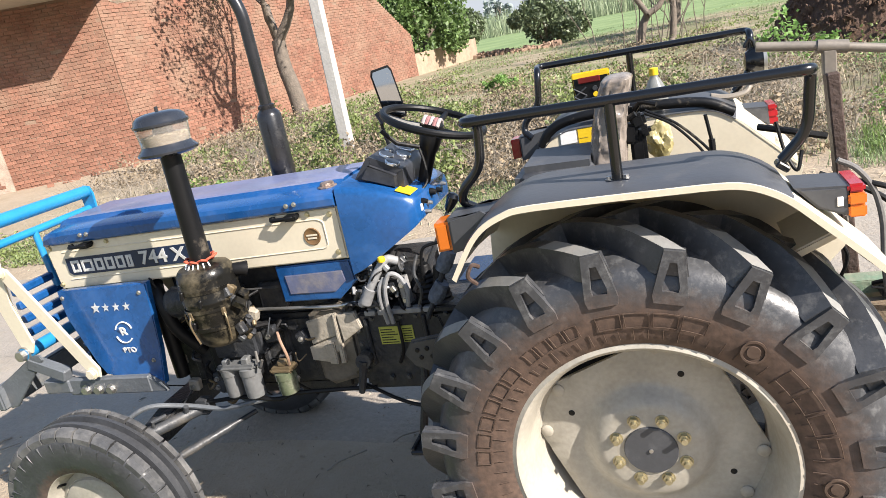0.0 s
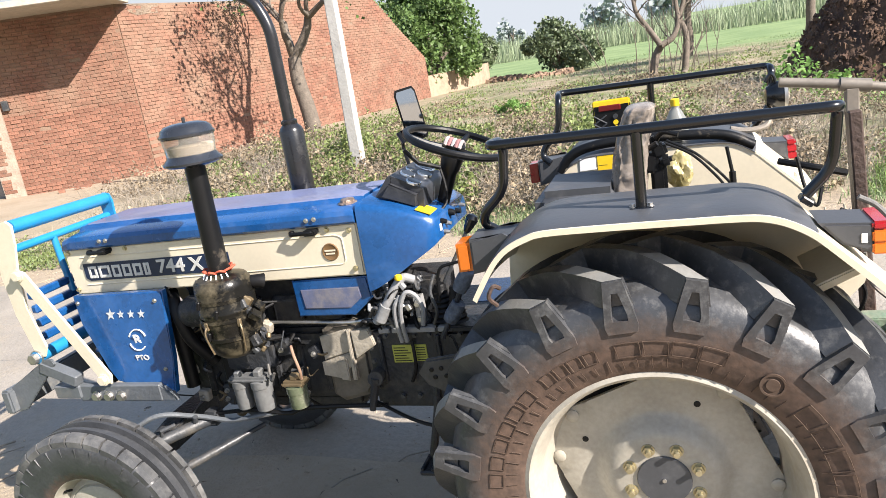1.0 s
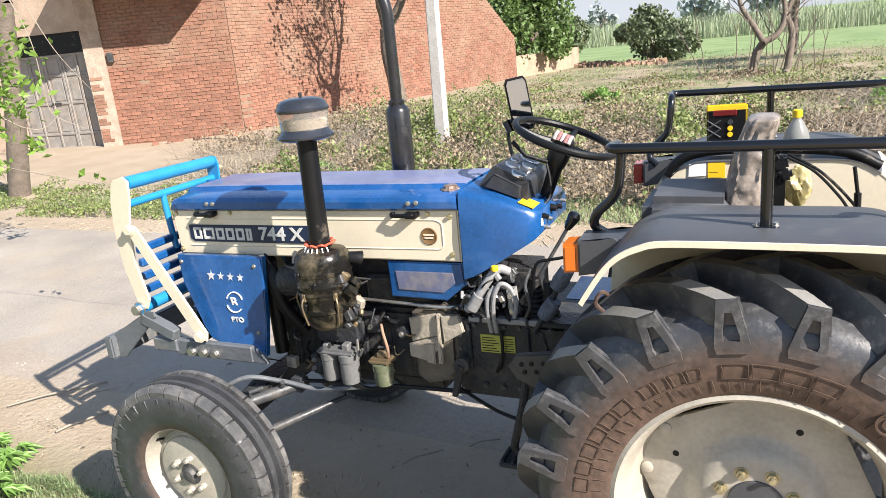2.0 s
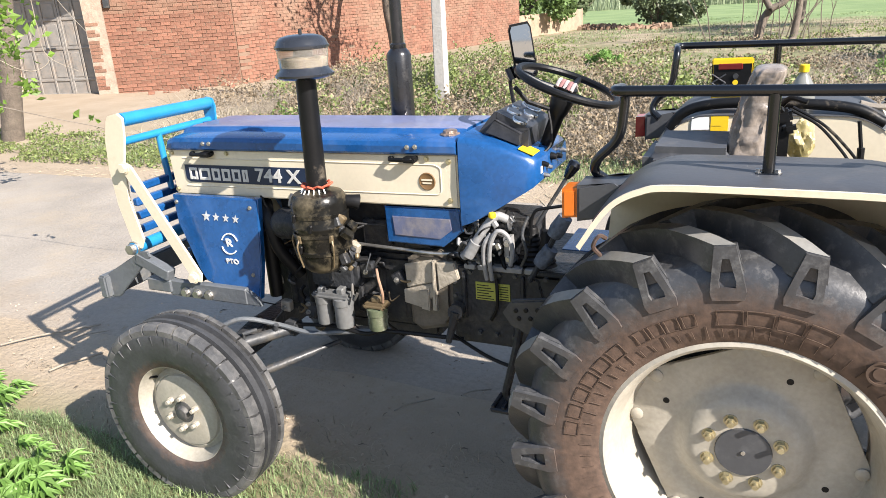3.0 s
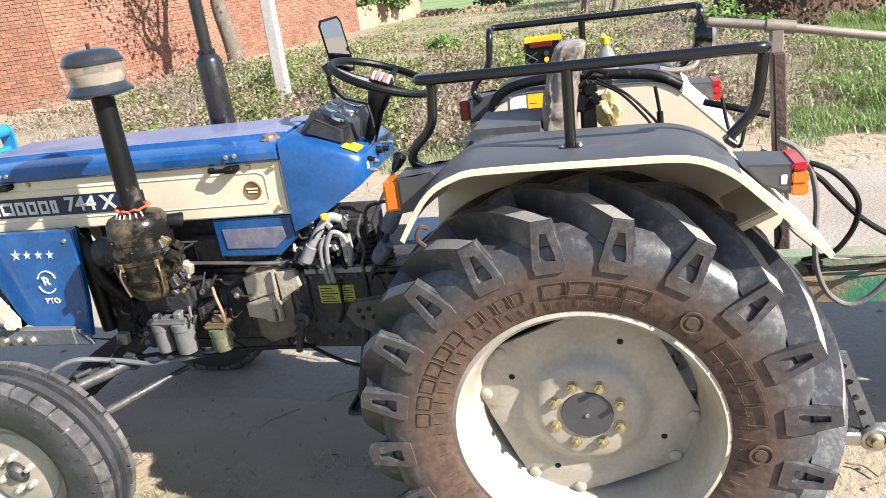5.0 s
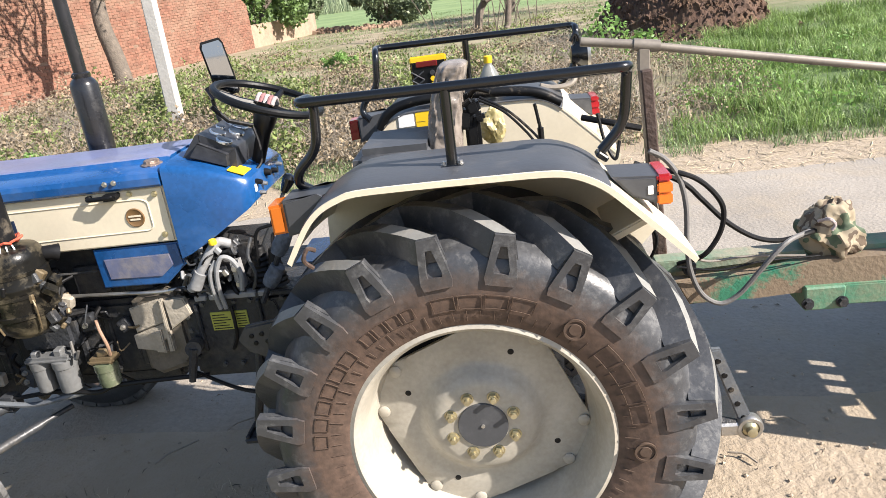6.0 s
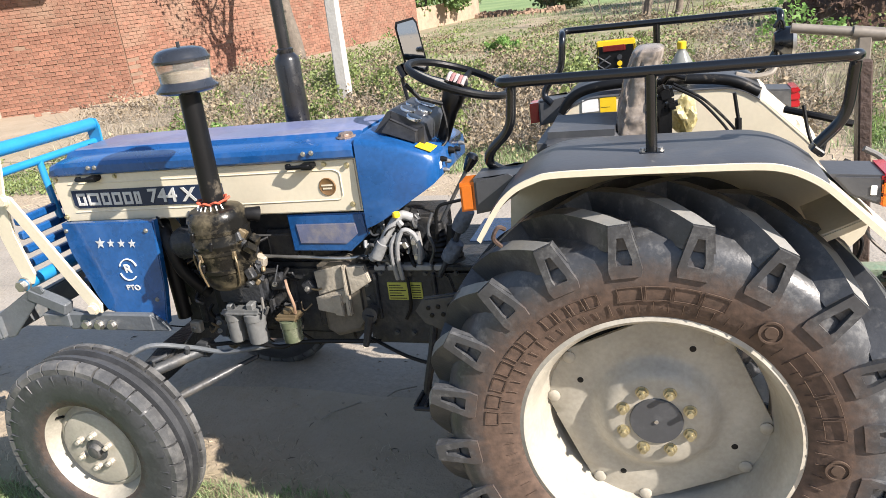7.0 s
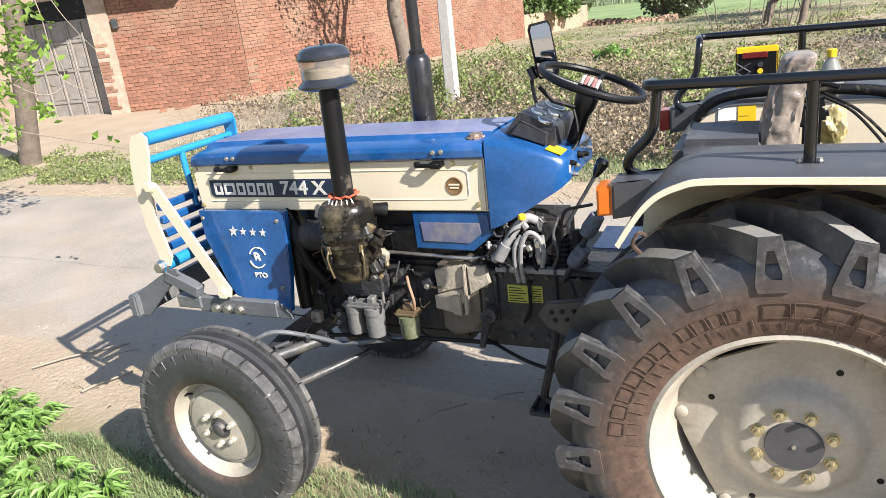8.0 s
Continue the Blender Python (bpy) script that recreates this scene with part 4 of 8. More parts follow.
# air cleaner
ax, ay = -1.456, -0.52
bm = B()
capped(bm, [(0.03, 0.992), (0.062, 0.998), (0.084, 1.018), (0.094, 1.045), (0.098, 1.07), (0.1035, 1.073), (0.1035, 1.085), (0.099, 1.088), (0.101, 1.165), (0.1025, 1.168), (0.1025, 1.174), (0.101, 1.177), (0.101, 1.25), (0.097, 1.272), (0.086, 1.285), (0.06, 1.291), (0.044, 1.294), (0.041, 1.31)], (ax, ay, 0), "z", 48)
can = part("air_cleaner", bm, OILY, tractor, "oil-stained black oil-bath air cleaner canister")
bm = B()
tube(bm, [(ax, ay, 1.295), (ax + 0.006, ay, 1.70)], 0.0365, 20, True, (1, 0.94))
part("intake_stem", bm, BLACKP, can)
bm = B()
capped(bm, [(0.037, 1.678), (0.085, 1.685), (0.0985, 1.692), (0.100, 1.699), (0.094, 1.705), (0.085, 1.714), (0.081, 1.722)], (ax + 0.006, ay, 0), "z", 36)
pre = part("pre_cleaner", bm, SLATE, can, "mushroom-shaped pre-cleaner with dusty clear bowl")
bm = B()
lathe(bm, [(0.078, 1.715), (0.0805, 1.72), (0.0875, 1.784), (0.0855, 1.784), (0.0785, 1.72)], (ax + 0.006, ay, 0), "z", 36, True)
part("dust_bowl", bm, CLEARBOWL, pre, "clear plastic bowl caked with dust").visible_shadow = False
bm = B()
capped(bm, [(0.074, 1.713), (0.0765, 1.72), (0.0795, 1.750), (0.068, 1.757), (0.034, 1.760), (0.031, 1.782)], (ax + 0.006, ay, 0), "z", 36, lambda a, r: r * (1 + 0.02 * math.sin(3 * a)))
part("dust_fill", bm, BOWL, pre, "tan dust inside the bowl")
bm = B()
capped(bm, [(0.085, 1.779), (0.0915, 1.783), (0.092, 1.790), (0.087, 1.796), (0.083, 1.808), (0.070, 1.819), (0.044, 1.826), (0.01, 1.828)], (ax + 0.006, ay, 0), "z", 36)
tube(bm, [(ax + 0.006, ay, 1.825), (ax + 0.006, ay, 1.843)], 0.006, 8)
part("cap", bm, SLATE, pre)
bm = B()
for k in range(9):
    a = 2 * math.pi * k / 9
    tube(bm, curve([(ax + 0.04 * math.cos(a), ay + 0.04 * math.sin(a), 1.308), (ax + 0.055 * math.cos(a + 0.5), ay + 0.055 * math.sin(a + 0.5), 1.317), (ax + 0.043 * math.cos(a + 0.9), ay + 0.043 * math.sin(a + 0.9), 1.306)], 4), 0.0042, 6)
part("tied_ribbon", bm, REDCLOTH, can, "red and white ribbon tied round the neck")
bm = B()
for a in range(8):
    t = radians(190 + a * 20)
    tube(bm, [(ax + 0.05 * math.cos(t), ay + 0.05 * math.sin(t), 1.304), (ax + 0.062 * math.cos(t), ay + 0.062 * math.sin(t), 1.286)], 0.0025, 5)
part("ribbon_fringe", bm, WHITE, can)
for t in (252, 320, 195):
    bm = B()
    cx, cy = math.cos(radians(t)), math.sin(radians(t))
    tube(bm, curve([(ax + 0.106 * cx, ay + 0.106 * cy, 1.135), (ax + 0.117 * cx, ay + 0.117 * cy, 1.11), (ax + 0.111 * cx, ay + 0.111 * cy, 1.07), (ax + 0.100 * cx, ay + 0.100 * cy, 1.03)], 4), 0.0035, 6)
    box(bm, (ax + 0.103 * cx - 0.008, ay + 0.103 * cy - 0.006, 1.12), (ax + 0.103 * cx + 0.008, ay + 0.103 * cy + 0.006, 1.15), 0.003)
    part("clip", bm, OLDBRASS, can)
# outlet stub, mounting strap and crusted bracket on the engine side
bm = B()
tube(bm, [(ax + 0.06, ay + 0.04, 1.245), (ax + 0.115, ay + 0.05, 1.245), (ax + 0.125, ay + 0.06, 1.24)], 0.024, 14, True, (1, 1, 1.2))
part("outlet", bm, HOSE, can)
for z in (1.14, 1.21):
    bm = B()
    lathe(bm, [(0.1025, z), (0.1045, z), (0.1045, z + 0.012), (0.1025, z + 0.012)], (ax, ay, 0), "z", 48, True)
    part("strap", bm, OILY, can)
random.seed(5)
for k in range(16):
    bm = B()
    p = Vector((ax + random.uniform(0.085, 0.135), ay + random.uniform(-0.04, 0.03), random.uniform(1.0, 1.19)))
    w_ = random.uniform(0.007, 0.017)
    box(bm, p - Vector((w_, w_, w_)), p + Vector((w_, w_, w_ * 1.8)), 0.004, 1, pose(0, 0, 0, random.uniform(-40, 40), random.uniform(-40, 40), 0))
    part("bracket_piece", bm, random.choice((OILY, OLDBRASS, IRON2, IRON)), can)
for p in ((-0.045, -0.105, 1.215), (-0.03, -0.107, 1.10), (0.02, -0.106, 1.18)):
    bm = B()
    box(bm, (ax + p[0] - 0.008, ay + p[1], p[2] - 0.02), (ax + p[0] + 0.006, ay + p[1] + 0.012, p[2] + 0.014), 0.004, 1, pose(0, 0, 0, 0, 15, 0))
    part("bracket_piece", bm, HOSE, can)

# it stands close to the side panel
stand = Matrix.Translation((-0.002, 0.138, -0.102)) @ Matrix.Scale(1.053, 4)
for o in (can, *can.children_recursive):
    o.data.transform(stand)

# engine and driveline
bm = B()
box(bm, (-1.98, -0.17, 0.62), (-1.10, 0.17, 0.93), 0.02, 2)
eng = part("engine", bm, IRON, tractor, "greasy dark cast-iron engine block")
bm = B()
box(bm, (-1.92, -0.15, 0.93), (-1.15, 0.15, 1.16), 0.015, 2)
part("cylinder_head", bm, IRON, eng)
bm = B()
box(bm, (-1.9, -0.12, 0.55), (-1.2, 0.12, 0.62), 0.02, 2)
part("oil_sump", bm, IRON, eng)
for k in range(4):
    bm = B()
    box(bm, (-1.87 + k * 0.185, -0.185, 0.965), (-1.74 + k * 0.185, -0.148, 1.08), 0.012)
    part("inlet_port", bm, IRON, eng)
for k in range(7):
    bm = B()
    box(bm, (-1.9 + k * 0.115, -0.182, 0.66), (-1.87 + k * 0.115, -0.168, 0.9), 0.006)
    part("block_rib", bm, IRON, eng)
bm = B()
capped(bm, [(0.02, -0.03), (0.05, -0.025), (0.065, 0.0), (0.065, 0.11), (0.05, 0.12), (0.02, 0.13)], (-1.84, -0.25, 1.06), "x", 24)
part("alternator", bm, IRON, eng, "dirty alternator")
bm = B()
for x in (-1.93, -1.72):
    tube(bm, [(x, -0.24, 0.72), (x, -0.24, 1.10)], 0.03, 12)
part("coolant_pipe", bm, HOSE, eng)
bm = B()
tube(bm, curve([(-1.95, -0.2, 1.13), (-1.89, -0.27, 1.08), (-1.86, -0.27, 0.95), (-1.80, -0.22, 0.82)]), 0.026, 12)
part("radiator_hose", bm, HOSE, eng, "black radiator hose")
# injection pump and lines
bm = B()
box(bm, (-1.56, -0.30, 0.80), (-1.34, -0.18, 0.93), 0.02, 2)
for k in range(4):
    capped(bm, [(0.018, 0), (0.018, 0.05), (0.01, 0.07)], (-1.53 + k * 0.05, -0.25, 0.92), "z", 12)
part("injection_pump", bm, IRON, eng, "oily injection pump")
for k in range(4):
    bm = B()
    x = -1.53 + 0.05 * k
    tube(bm, curve([(x, -0.25, 0.985), (x + 0.01, -0.26, 1.03 + 0.012 * k), (x + 0.05 - 0.1 * k, -0.22, 1.07), (-1.8 + k * 0.185, -0.18, 1.06)]), 0.005, 6)
    part("fuel_line", bm, IRON2, eng)
# filters
FILTERGREY = M("grey_filter_enamel", (0.125, 0.128, 0.128), 0.32, var=0.35, bump=0.1, bscale=50, dust=0.3, dust_col=(0.09, 0.08, 0.065), dscale=11)


def canister(name, x, y, z0, z1, r, mat, lab):
    bm = B()
    capped(bm, [(r * 0.55, z0), (r * 0.95, z0 + 0.01), (r, z0 + 0.025), (r, z1 - 0.03), (r * 1.08, z1 - 0.028), (r * 1.08, z1), (r * 0.5, z1 + 0.012)], (x, y, 0), "z", 24)
    f = part(name, bm, mat, eng, lab)
    bm = B()
    bolt(bm, (x, y, z1 + 0.01), (0, 0, 1), 0.012, 0.025)
    part("head_bolt", bm, STEEL, f)
    return f


canister("fuel_filter", -1.483, -0.33, 0.66, 0.79, 0.034, FILTERGREY, "grey fuel filter canister")
canister("fuel_filter", -1.39, -0.33, 0.655, 0.79, 0.040, FILTERGREY, "grey fuel filter canister")
bm = B()
box(bm, (-1.525, -0.365, 0.785), (-1.345, -0.295, 0.81), 0.010, 2)
box(bm, (-1.50, -0.35, 0.805), (-1.47, -0.32, 0.83), 0.006)
box(bm, (-1.41, -0.35, 0.805), (-1.375, -0.31, 0.835), 0.006)
part("filter_head", bm, FILTERGREY, eng, "cast filter head")
canister("sediment_bowl", -1.235, -0.33, 0.665, 0.765, 0.040, M("greenish_bowl", (0.085, 0.10, 0.062), 0.12, var=0.5, bump=0.05, dust=0.4, dust_col=(0.3, 0.28, 0.22), coat=0.5), "dirty greenish sediment bowl")
bm = B()
box(bm, (-1.285, -0.365, 0.764), (-1.185, -0.295, 0.79), 0.01, 2)
box(bm, (-1.255, -0.345, 0.785), (-1.215, -0.315, 0.815), 0.008)
part("bowl_head", bm, OLDBRASS, eng)
bm = B()
tube(bm, curve([(-1.20, -0.34, 0.795), (-1.19, -0.355, 0.84), (-1.205, -0.35, 0.90), (-1.22, -0.33, 0.93)]), 0.006, 8)
part("clear_fuel_hose", bm, M("yellowed_hose", (0.3, 0.19, 0.13), 0.4, var=0.3, bump=0.02), eng, "yellowed fuel hose")
for pts, r, mat in (([(-1.34, -0.33, 0.855), (-1.32, -0.36, 0.80), (-1.30, -0.36, 0.83)], 0.006, IRON2), 
                    ([(-1.50, -0.34, 0.90), (-1.46, -0.40, 0.96), (-1.40, -0.38, 0.93), (-1.39, -0.33, 0.90)], 0.005, IRON2), ([(-1.48, -0.33, 0.96), (-1.43, -0.36, 1.0), (-1.36, -0.33, 0.96), (-1.30, -0.26, 0.94)], 0.012, HOSE),
                    ([(-1.35, -0.23, 0.99), (-1.15, -0.235, 0.985), (-1.0, -0.235, 0.98), (-0.88, -0.22, 0.99)], 0.007, STEEL), ([(-1.66, -0.30, 0.62), (-1.45, -0.33, 0.655), (-1.30, -0.33, 0.64), (-1.2, -0.32, 0.66), (-0.9, -0.25, 0.635)], 0.009, HOSE),
                    ([(-2.0, -0.5, 0.60), (-1.85, -0.44, 0.68), (-1.72, -0.36, 0.64), (-1.58, -0.32, 0.60), (-1.42, -0.33, 0.63), (-1.2, -0.3, 0.66)], 0.0105, GREYPAINT), ([(-0.95, -0.25, 0.65), (-0.7, -0.38, 0.63), (-0.4, -0.4, 0.60)], 0.007, HOSE),
                    ([(-1.36, -0.36, 1.02), (-1.34, -0.34, 1.05), (-1.33, -0.30, 1.07), (-1.30, -0.26, 1.08)], 0.006, HOSE)):
    bm = B()
    tube(bm, curve(pts), r, 8)
    part("pipe", bm, mat, eng)
for o in eng.children:
    if o.name.split(".")[0] in ("fuel_filter", "filter_head", "sediment_bowl", "bowl_head", "clear_fuel_hose", "pipe", "injection_pump", "fuel_line"):
        o.location.x -= 0.14
# bell housing and gearbox
bm = B()
slab(bm, [(-1.285, 0.66), (-1.285, 0.94), (-1.23, 0.975), (-1.14, 0.98), (-1.09, 0.95), (-1.09, 0.70), (-1.12, 0.66), (-1.24, 0.63)], -0.225, 0.225, 0.02)
bell = part("bell_housing", bm, M("greasy_brown_housing", (0.105, 0.09, 0.072), 0.5, var=0.4, bump=0.2, bscale=60, dust=0.4, dust_col=(0.2, 0.17, 0.13), dscale=10), tractor, "greasy clutch housing, shade painted brown, sun patches painted dusty tan")
# tan facets paint patches of sun; the darker body paints the shade between
for ring, d in (([(-1.29, 0.92), (-1.17, 0.95), (-1.155, 0.86), (-1.285, 0.82)], 0.006), ([(-1.30, 0.81), (-1.17, 0.85), (-1.165, 0.80), (-1.225, 0.74), (-1.30, 0.755)], 0.008), ([(-1.145, 0.945), (-1.07, 0.95), (-1.05, 0.885), (-1.14, 0.83)], 0.018), ([(-1.225, 0.82), (-1.185, 0.83), (-1.185, 0.735), (-1.22, 0.74)], 0.020), ([(-1.162, 0.95), (-1.15, 0.95), (-1.152, 0.74), (-1.17, 0.74)], 0.022)):
    bm = B()
    slab(bm, ring, -0.225 - d, -0.215, 0.004)
    part("cast_facet", bm, TANCAST, bell)
bm = B()
box(bm, (-1.10, -0.215, 0.60), (-0.25, 0.215, 0.93), 0.02, 2)
slab(bm, [(-1.09, 0.93), (-0.80, 0.93), (-0.74, 0.90), (-0.70, 0.74), (-1.02, 0.70), (-1.09, 0.74)], -0.222, -0.21, 0.004)
box(bm, (-0.40, -0.24, 0.45), (0.28, 0.24, 0.95), 0.04, 2)
slab(bm, [(-1.02, 0.945), (-0.55, 0.945), (-0.55, 0.925), (-1.02, 0.925)], -0.23, 0.23, 0.004)
for s in (-1, 1):
    tube(bm, [(0, s * 0.2, ZR), (0, s * 0.6, ZR)], 0.09, 20, True)
gb = part("gearbox", bm, IRON, tractor, "dark greasy gearbox housing and rear axle")
for x, z in [(-1.07 + 0.06 * k, 0.913) for k in range(8)] + [(-1.075, 0.70 + 0.055 * k) for k in range(4)] + [(-0.98 + 0.07 * k, 0.66) for k in range(4)]:
    bm = B()
    bolt(bm, (x, -0.222, z), (0, -1, 0), 0.008, 0.011)
    part("bolt", bm, IRON2, gb)
for x, z0, z1 in ((-1.035, 0.72, 0.915), (-0.80, 0.74, 0.915)):
    bm = B()
    box(bm, (x - 0.008, -0.236, z0), (x + 0.008, -0.218, z1), 0.004)
    part("cast_rib", bm, IRON, gb)
bm = B()
tube(bm, curve([(-0.90, -0.236, 0.90), (-0.895, -0.245, 0.84), (-0.90, -0.245, 0.78), (-0.925, -0.24, 0.73)]), 0.007, 8)
part("breather_hose", bm, HOSE, gb)
bm = B()
slab(bm, [(-0.99, 0.876), (-0.908, 0.876), (-0.908, 0.803), (-0.99, 0.803)], -0.2265, -0.2215, 0.001)
slab(bm, [(-0.899, 0.876), (-0.851, 0.876), (-0.851, 0.808), (-0.899, 0.808)], -0.2265, -0.2215, 0.001)
lb = part("instruction_label", bm, LABELY, gb, "lime-yellow instruction label with tiny print")
for k in range(6):
    bm = B()
    box(bm, (-0.984, -0.2275, 0.809 + k * 0.0107), (-0.916 - 0.01 * (k % 3), -0.2262, 0.8125 + k * 0.0107), 0)
    part("print_line", bm, BLACKP, lb, smooth=0)
    bm = B()
    box(bm, (-0.893, -0.2275, 0.813 + k * 0.01), (-0.857, -0.2262, 0.816 + k * 0.01), 0)
    part("print_line", bm, BLACKP, lb, smooth=0)
bm = B()
tube(bm, [(-1.06, -0.24, 0.76), (-1.05, -0.30, 0.77)], 0.03, 14)
tube(bm, [(-1.05, -0.29, 0.77), (-1.085, -0.30, 0.64)], 0.016, 8, True, (1.3, 0.8))
part("clutch_shaft_arm", bm, IRON, gb)
# gear levers, boots, hoses on top of the gearbox
for x, y, top, r in ((-0.83, -0.13, (-0.64, -0.092, 1.31), 0.007),):
    bm = B()
    tube(bm, [(x, y, 0.99), ((x + top[0]) / 2, (y + top[1]) / 2, (0.99 + top[2]) / 2), top], r, 8)
    lv = part("gear_lever", bm, IRON2, tractor, "dark steel gear lever with black knob")
    bm = B()
    tp = Vector(top)
    d = (tp - Vector((x, y, 0.99))).normalized()
    tube(bm, [tp - d * 0.05, tp - d * 0.03, tp + d * 0.005, tp + d * 0.018, tp + d * 0.022], 0.021, 14, True, (0.55, 0.85, 1.15, 0.85, 0.25))
    part("knob", bm, BLACK, lv)
bm = B()
tube(bm, soft([(-0.775, -0.2, 1.02), (-0.77, -0.2, 1.13), (-0.755, -0.2, 1.17), (-0.655, -0.2, 1.19)], 0.02, 4), 0.006, 8)
part("bent_lever", bm, BLACKP, tractor, "bent black control lever")
prof = []
for k in range(8):
    r = 0.055 - 0.0045 * k
    prof += [(r, 0.93 + 0.018 * k), (r * 0.82, 0.939 + 0.018 * k)]
for bx_, by_, k_, dz in ((-0.778, -0.17, 1.0, 0.03), (-0.715, -0.20, 0.72, 0.03)):
    bm = B()
    capped(bm, [(r * k_, z + dz) for r, z in prof], (bx_, by_, 0), "z", 24)
    part("rubber_boot", bm, HOSE, tractor, "ribbed black rubber lever boot")

# hydraulic valve castings and pipes on the gearbox top, under the cowl
LGREY = M("light_grey_casting", (0.22, 0.223, 0.225), 0.5, var=0.3, bump=0.15, bscale=50, dust=0.3, dust_col=(0.33, 0.29, 0.23))
bm = B()
tube(bm, curve([(-1.02, -0.255, 0.985), (-0.975, -0.26, 1.04), (-0.935, -0.25, 1.10), (-0.895, -0.23, 1.145), (-0.86, -0.21, 1.13)]), 0.017, 12)
part("lever_arm", bm, LGREY, tractor, "grey cast lever arm")
bm = B()
tube(bm, [(-1.0, -0.262, 0.995), (-0.965, -0.26, 1.05)], 0.024, 14)
part("arm_collar", bm, LGREY, tractor)
bm = B()
slab(bm, [(-0.875, 1.06), (-0.845, 1.065), (-0.838, 0.96), (-0.868, 0.955)], -0.225, -0.17, 0.010)
vb = part("valve_block", bm, LGREY, tractor, "grey hydraulic valve casting")
for x, z in ((-0.858, 1.04), (-0.853, 0.98)):
    bm = B()
    bolt(bm, (x, -0.224, z), (0, -1, 0), 0.009, 0.012)
    part("bolt", bm, STEEL, vb)
for pts, r in (([(-0.912, -0.25, 0.90), (-0.915, -0.262, 0.98), (-0.905, -0.27, 1.05), (-0.878, -0.268, 1.10), (-0.845, -0.26, 1.085), (-0.826, -0.255, 1.03), (-0.838, -0.25, 0.965)], 0.0088), ([(-0.932, -0.25, 0.90), (-0.937, -0.262, 0.98), (-0.93, -0.268, 1.045), (-0.905, -0.26, 1.085)], 0.009),
               ([(-1.05, -0.24, 1.0), (-1.01, -0.265, 1.045), (-0.97, -0.255, 1.0), (-0.95, -0.245, 0.96)], 0.007), ([(-1.08, -0.23, 0.985), (-0.99, -0.245, 0.975), (-0.93, -0.24, 0.98)], 0.008), ([(-0.80, -0.235, 0.96), (-0.775, -0.25, 1.02), (-0.79, -0.245, 1.09), (-0.775, -0.22, 1.15)], 0.006)):
    bm = B()
    tube(bm, curve(pts), r, 8)
    part("hydraulic_pipe", bm, LGREY if r > 0.0085 else IRON2, tractor, "grey steel hydraulic pipe")
for lo, hi, mt_ in (((-0.95, -0.22, 1.0), (-0.88, -0.12, 1.07), IRON), ((-1.06, -0.2, 0.95), (-0.97, -0.1, 1.04), IRON2), ((-1.02, -0.1, 0.94), (-0.80, 0.1, 1.10), IRON), ((-0.985, -0.235, 0.94), (-0.935, -0.19, 0.985), LGREY)):
    bm = B()
    box(bm, lo, hi, 0.012, 2)
    part("valve_block", bm, mt_, tractor)
# bright machined edge of the gearbox top cover
for x0, x1 in ((-1.03, -0.985), (-0.975, -0.93), (-0.92, -0.80), (-0.79, -0.745)):
    bm = B()
    box(bm, (x0, -0.236, 0.928), (x1, -0.20, 0.949), 0.003)
    part("cover_edge", bm, LGREY, gb)
bm = B()
capped(bm, [(0.013, 0), (0.015, 0.008), (0.012, 0.018), (0.004, 0.021)], (-0.897, -0.262, 1.150), "z", 16)
part("yellow_cap", bm, YELLOW, tractor, "yellow plastic cap")
DENIM = M("denim_wrap", (0.09, 0.105, 0.13), 0.9, var=0.6, scale=30, bump=0.4)
bm = B()
tube(bm, [(-0.735, -0.34, 0.95), (-0.675, -0.34, 1.06), (-0.60, -0.34, 1.21)], 0.010, 8)
pd = part("foot_pedal", bm, IRON, tractor, "foot pedal with cloth wrapped round its arm")
for k in range(2):
    bm = B()
    tube(bm, [(-0.70 + 0.052 * k, -0.34, 1.015 + 0.11 * k), (-0.685 + 0.052 * k, -0.34, 1.035 + 0.115 * k), (-0.655 + 0.05 * k, -0.34, 1.08 + 0.115 * k)], 0.027, 12, True, (0.9, 1.08, 0.92))
    part("cloth_wrap", bm, DENIM, pd, "dark patterned cloth wrap")
# many small linkages under the cowl
random.seed(11)
for k in range(70):
    x = random.uniform(-1.06, -0.84)
    z = random.uniform(0.95, 1.07 + 0.3 * (x + 1.06))
    y = random.uniform(-0.25, -0.12)
    p = Vector((x, y, z))
    q = p + Vector((random.uniform(-0.06, 0.05), random.uniform(-0.03, 0.03), random.uniform(-0.06, 0.05)))
    bm = B()
    if k % 3 == 0:
        w_ = random.uniform(0.006, 0.014)
        box(bm, p - Vector((w_, w_, w_)), p + Vector((w_, w_, w_ * 1.6)), 0.003, 1, pose(0, 0, 0, 0, random.uniform(-40, 40), 0))
        part("clevis", bm, random.choice((STEEL, LGREY, IRON2, IRON)), tractor)
        continue
    tube(bm, curve([p, (p + q) / 2 + Vector((0, -0.015, random.uniform(-0.02, 0.02))), q], 4), random.choice((0.003, 0.004, 0.007)), 6)
    part("linkage_rod", bm, random.choice((STEEL, LGREY, IRON2, HOSE, HOSE)), tractor)
random.seed(12)
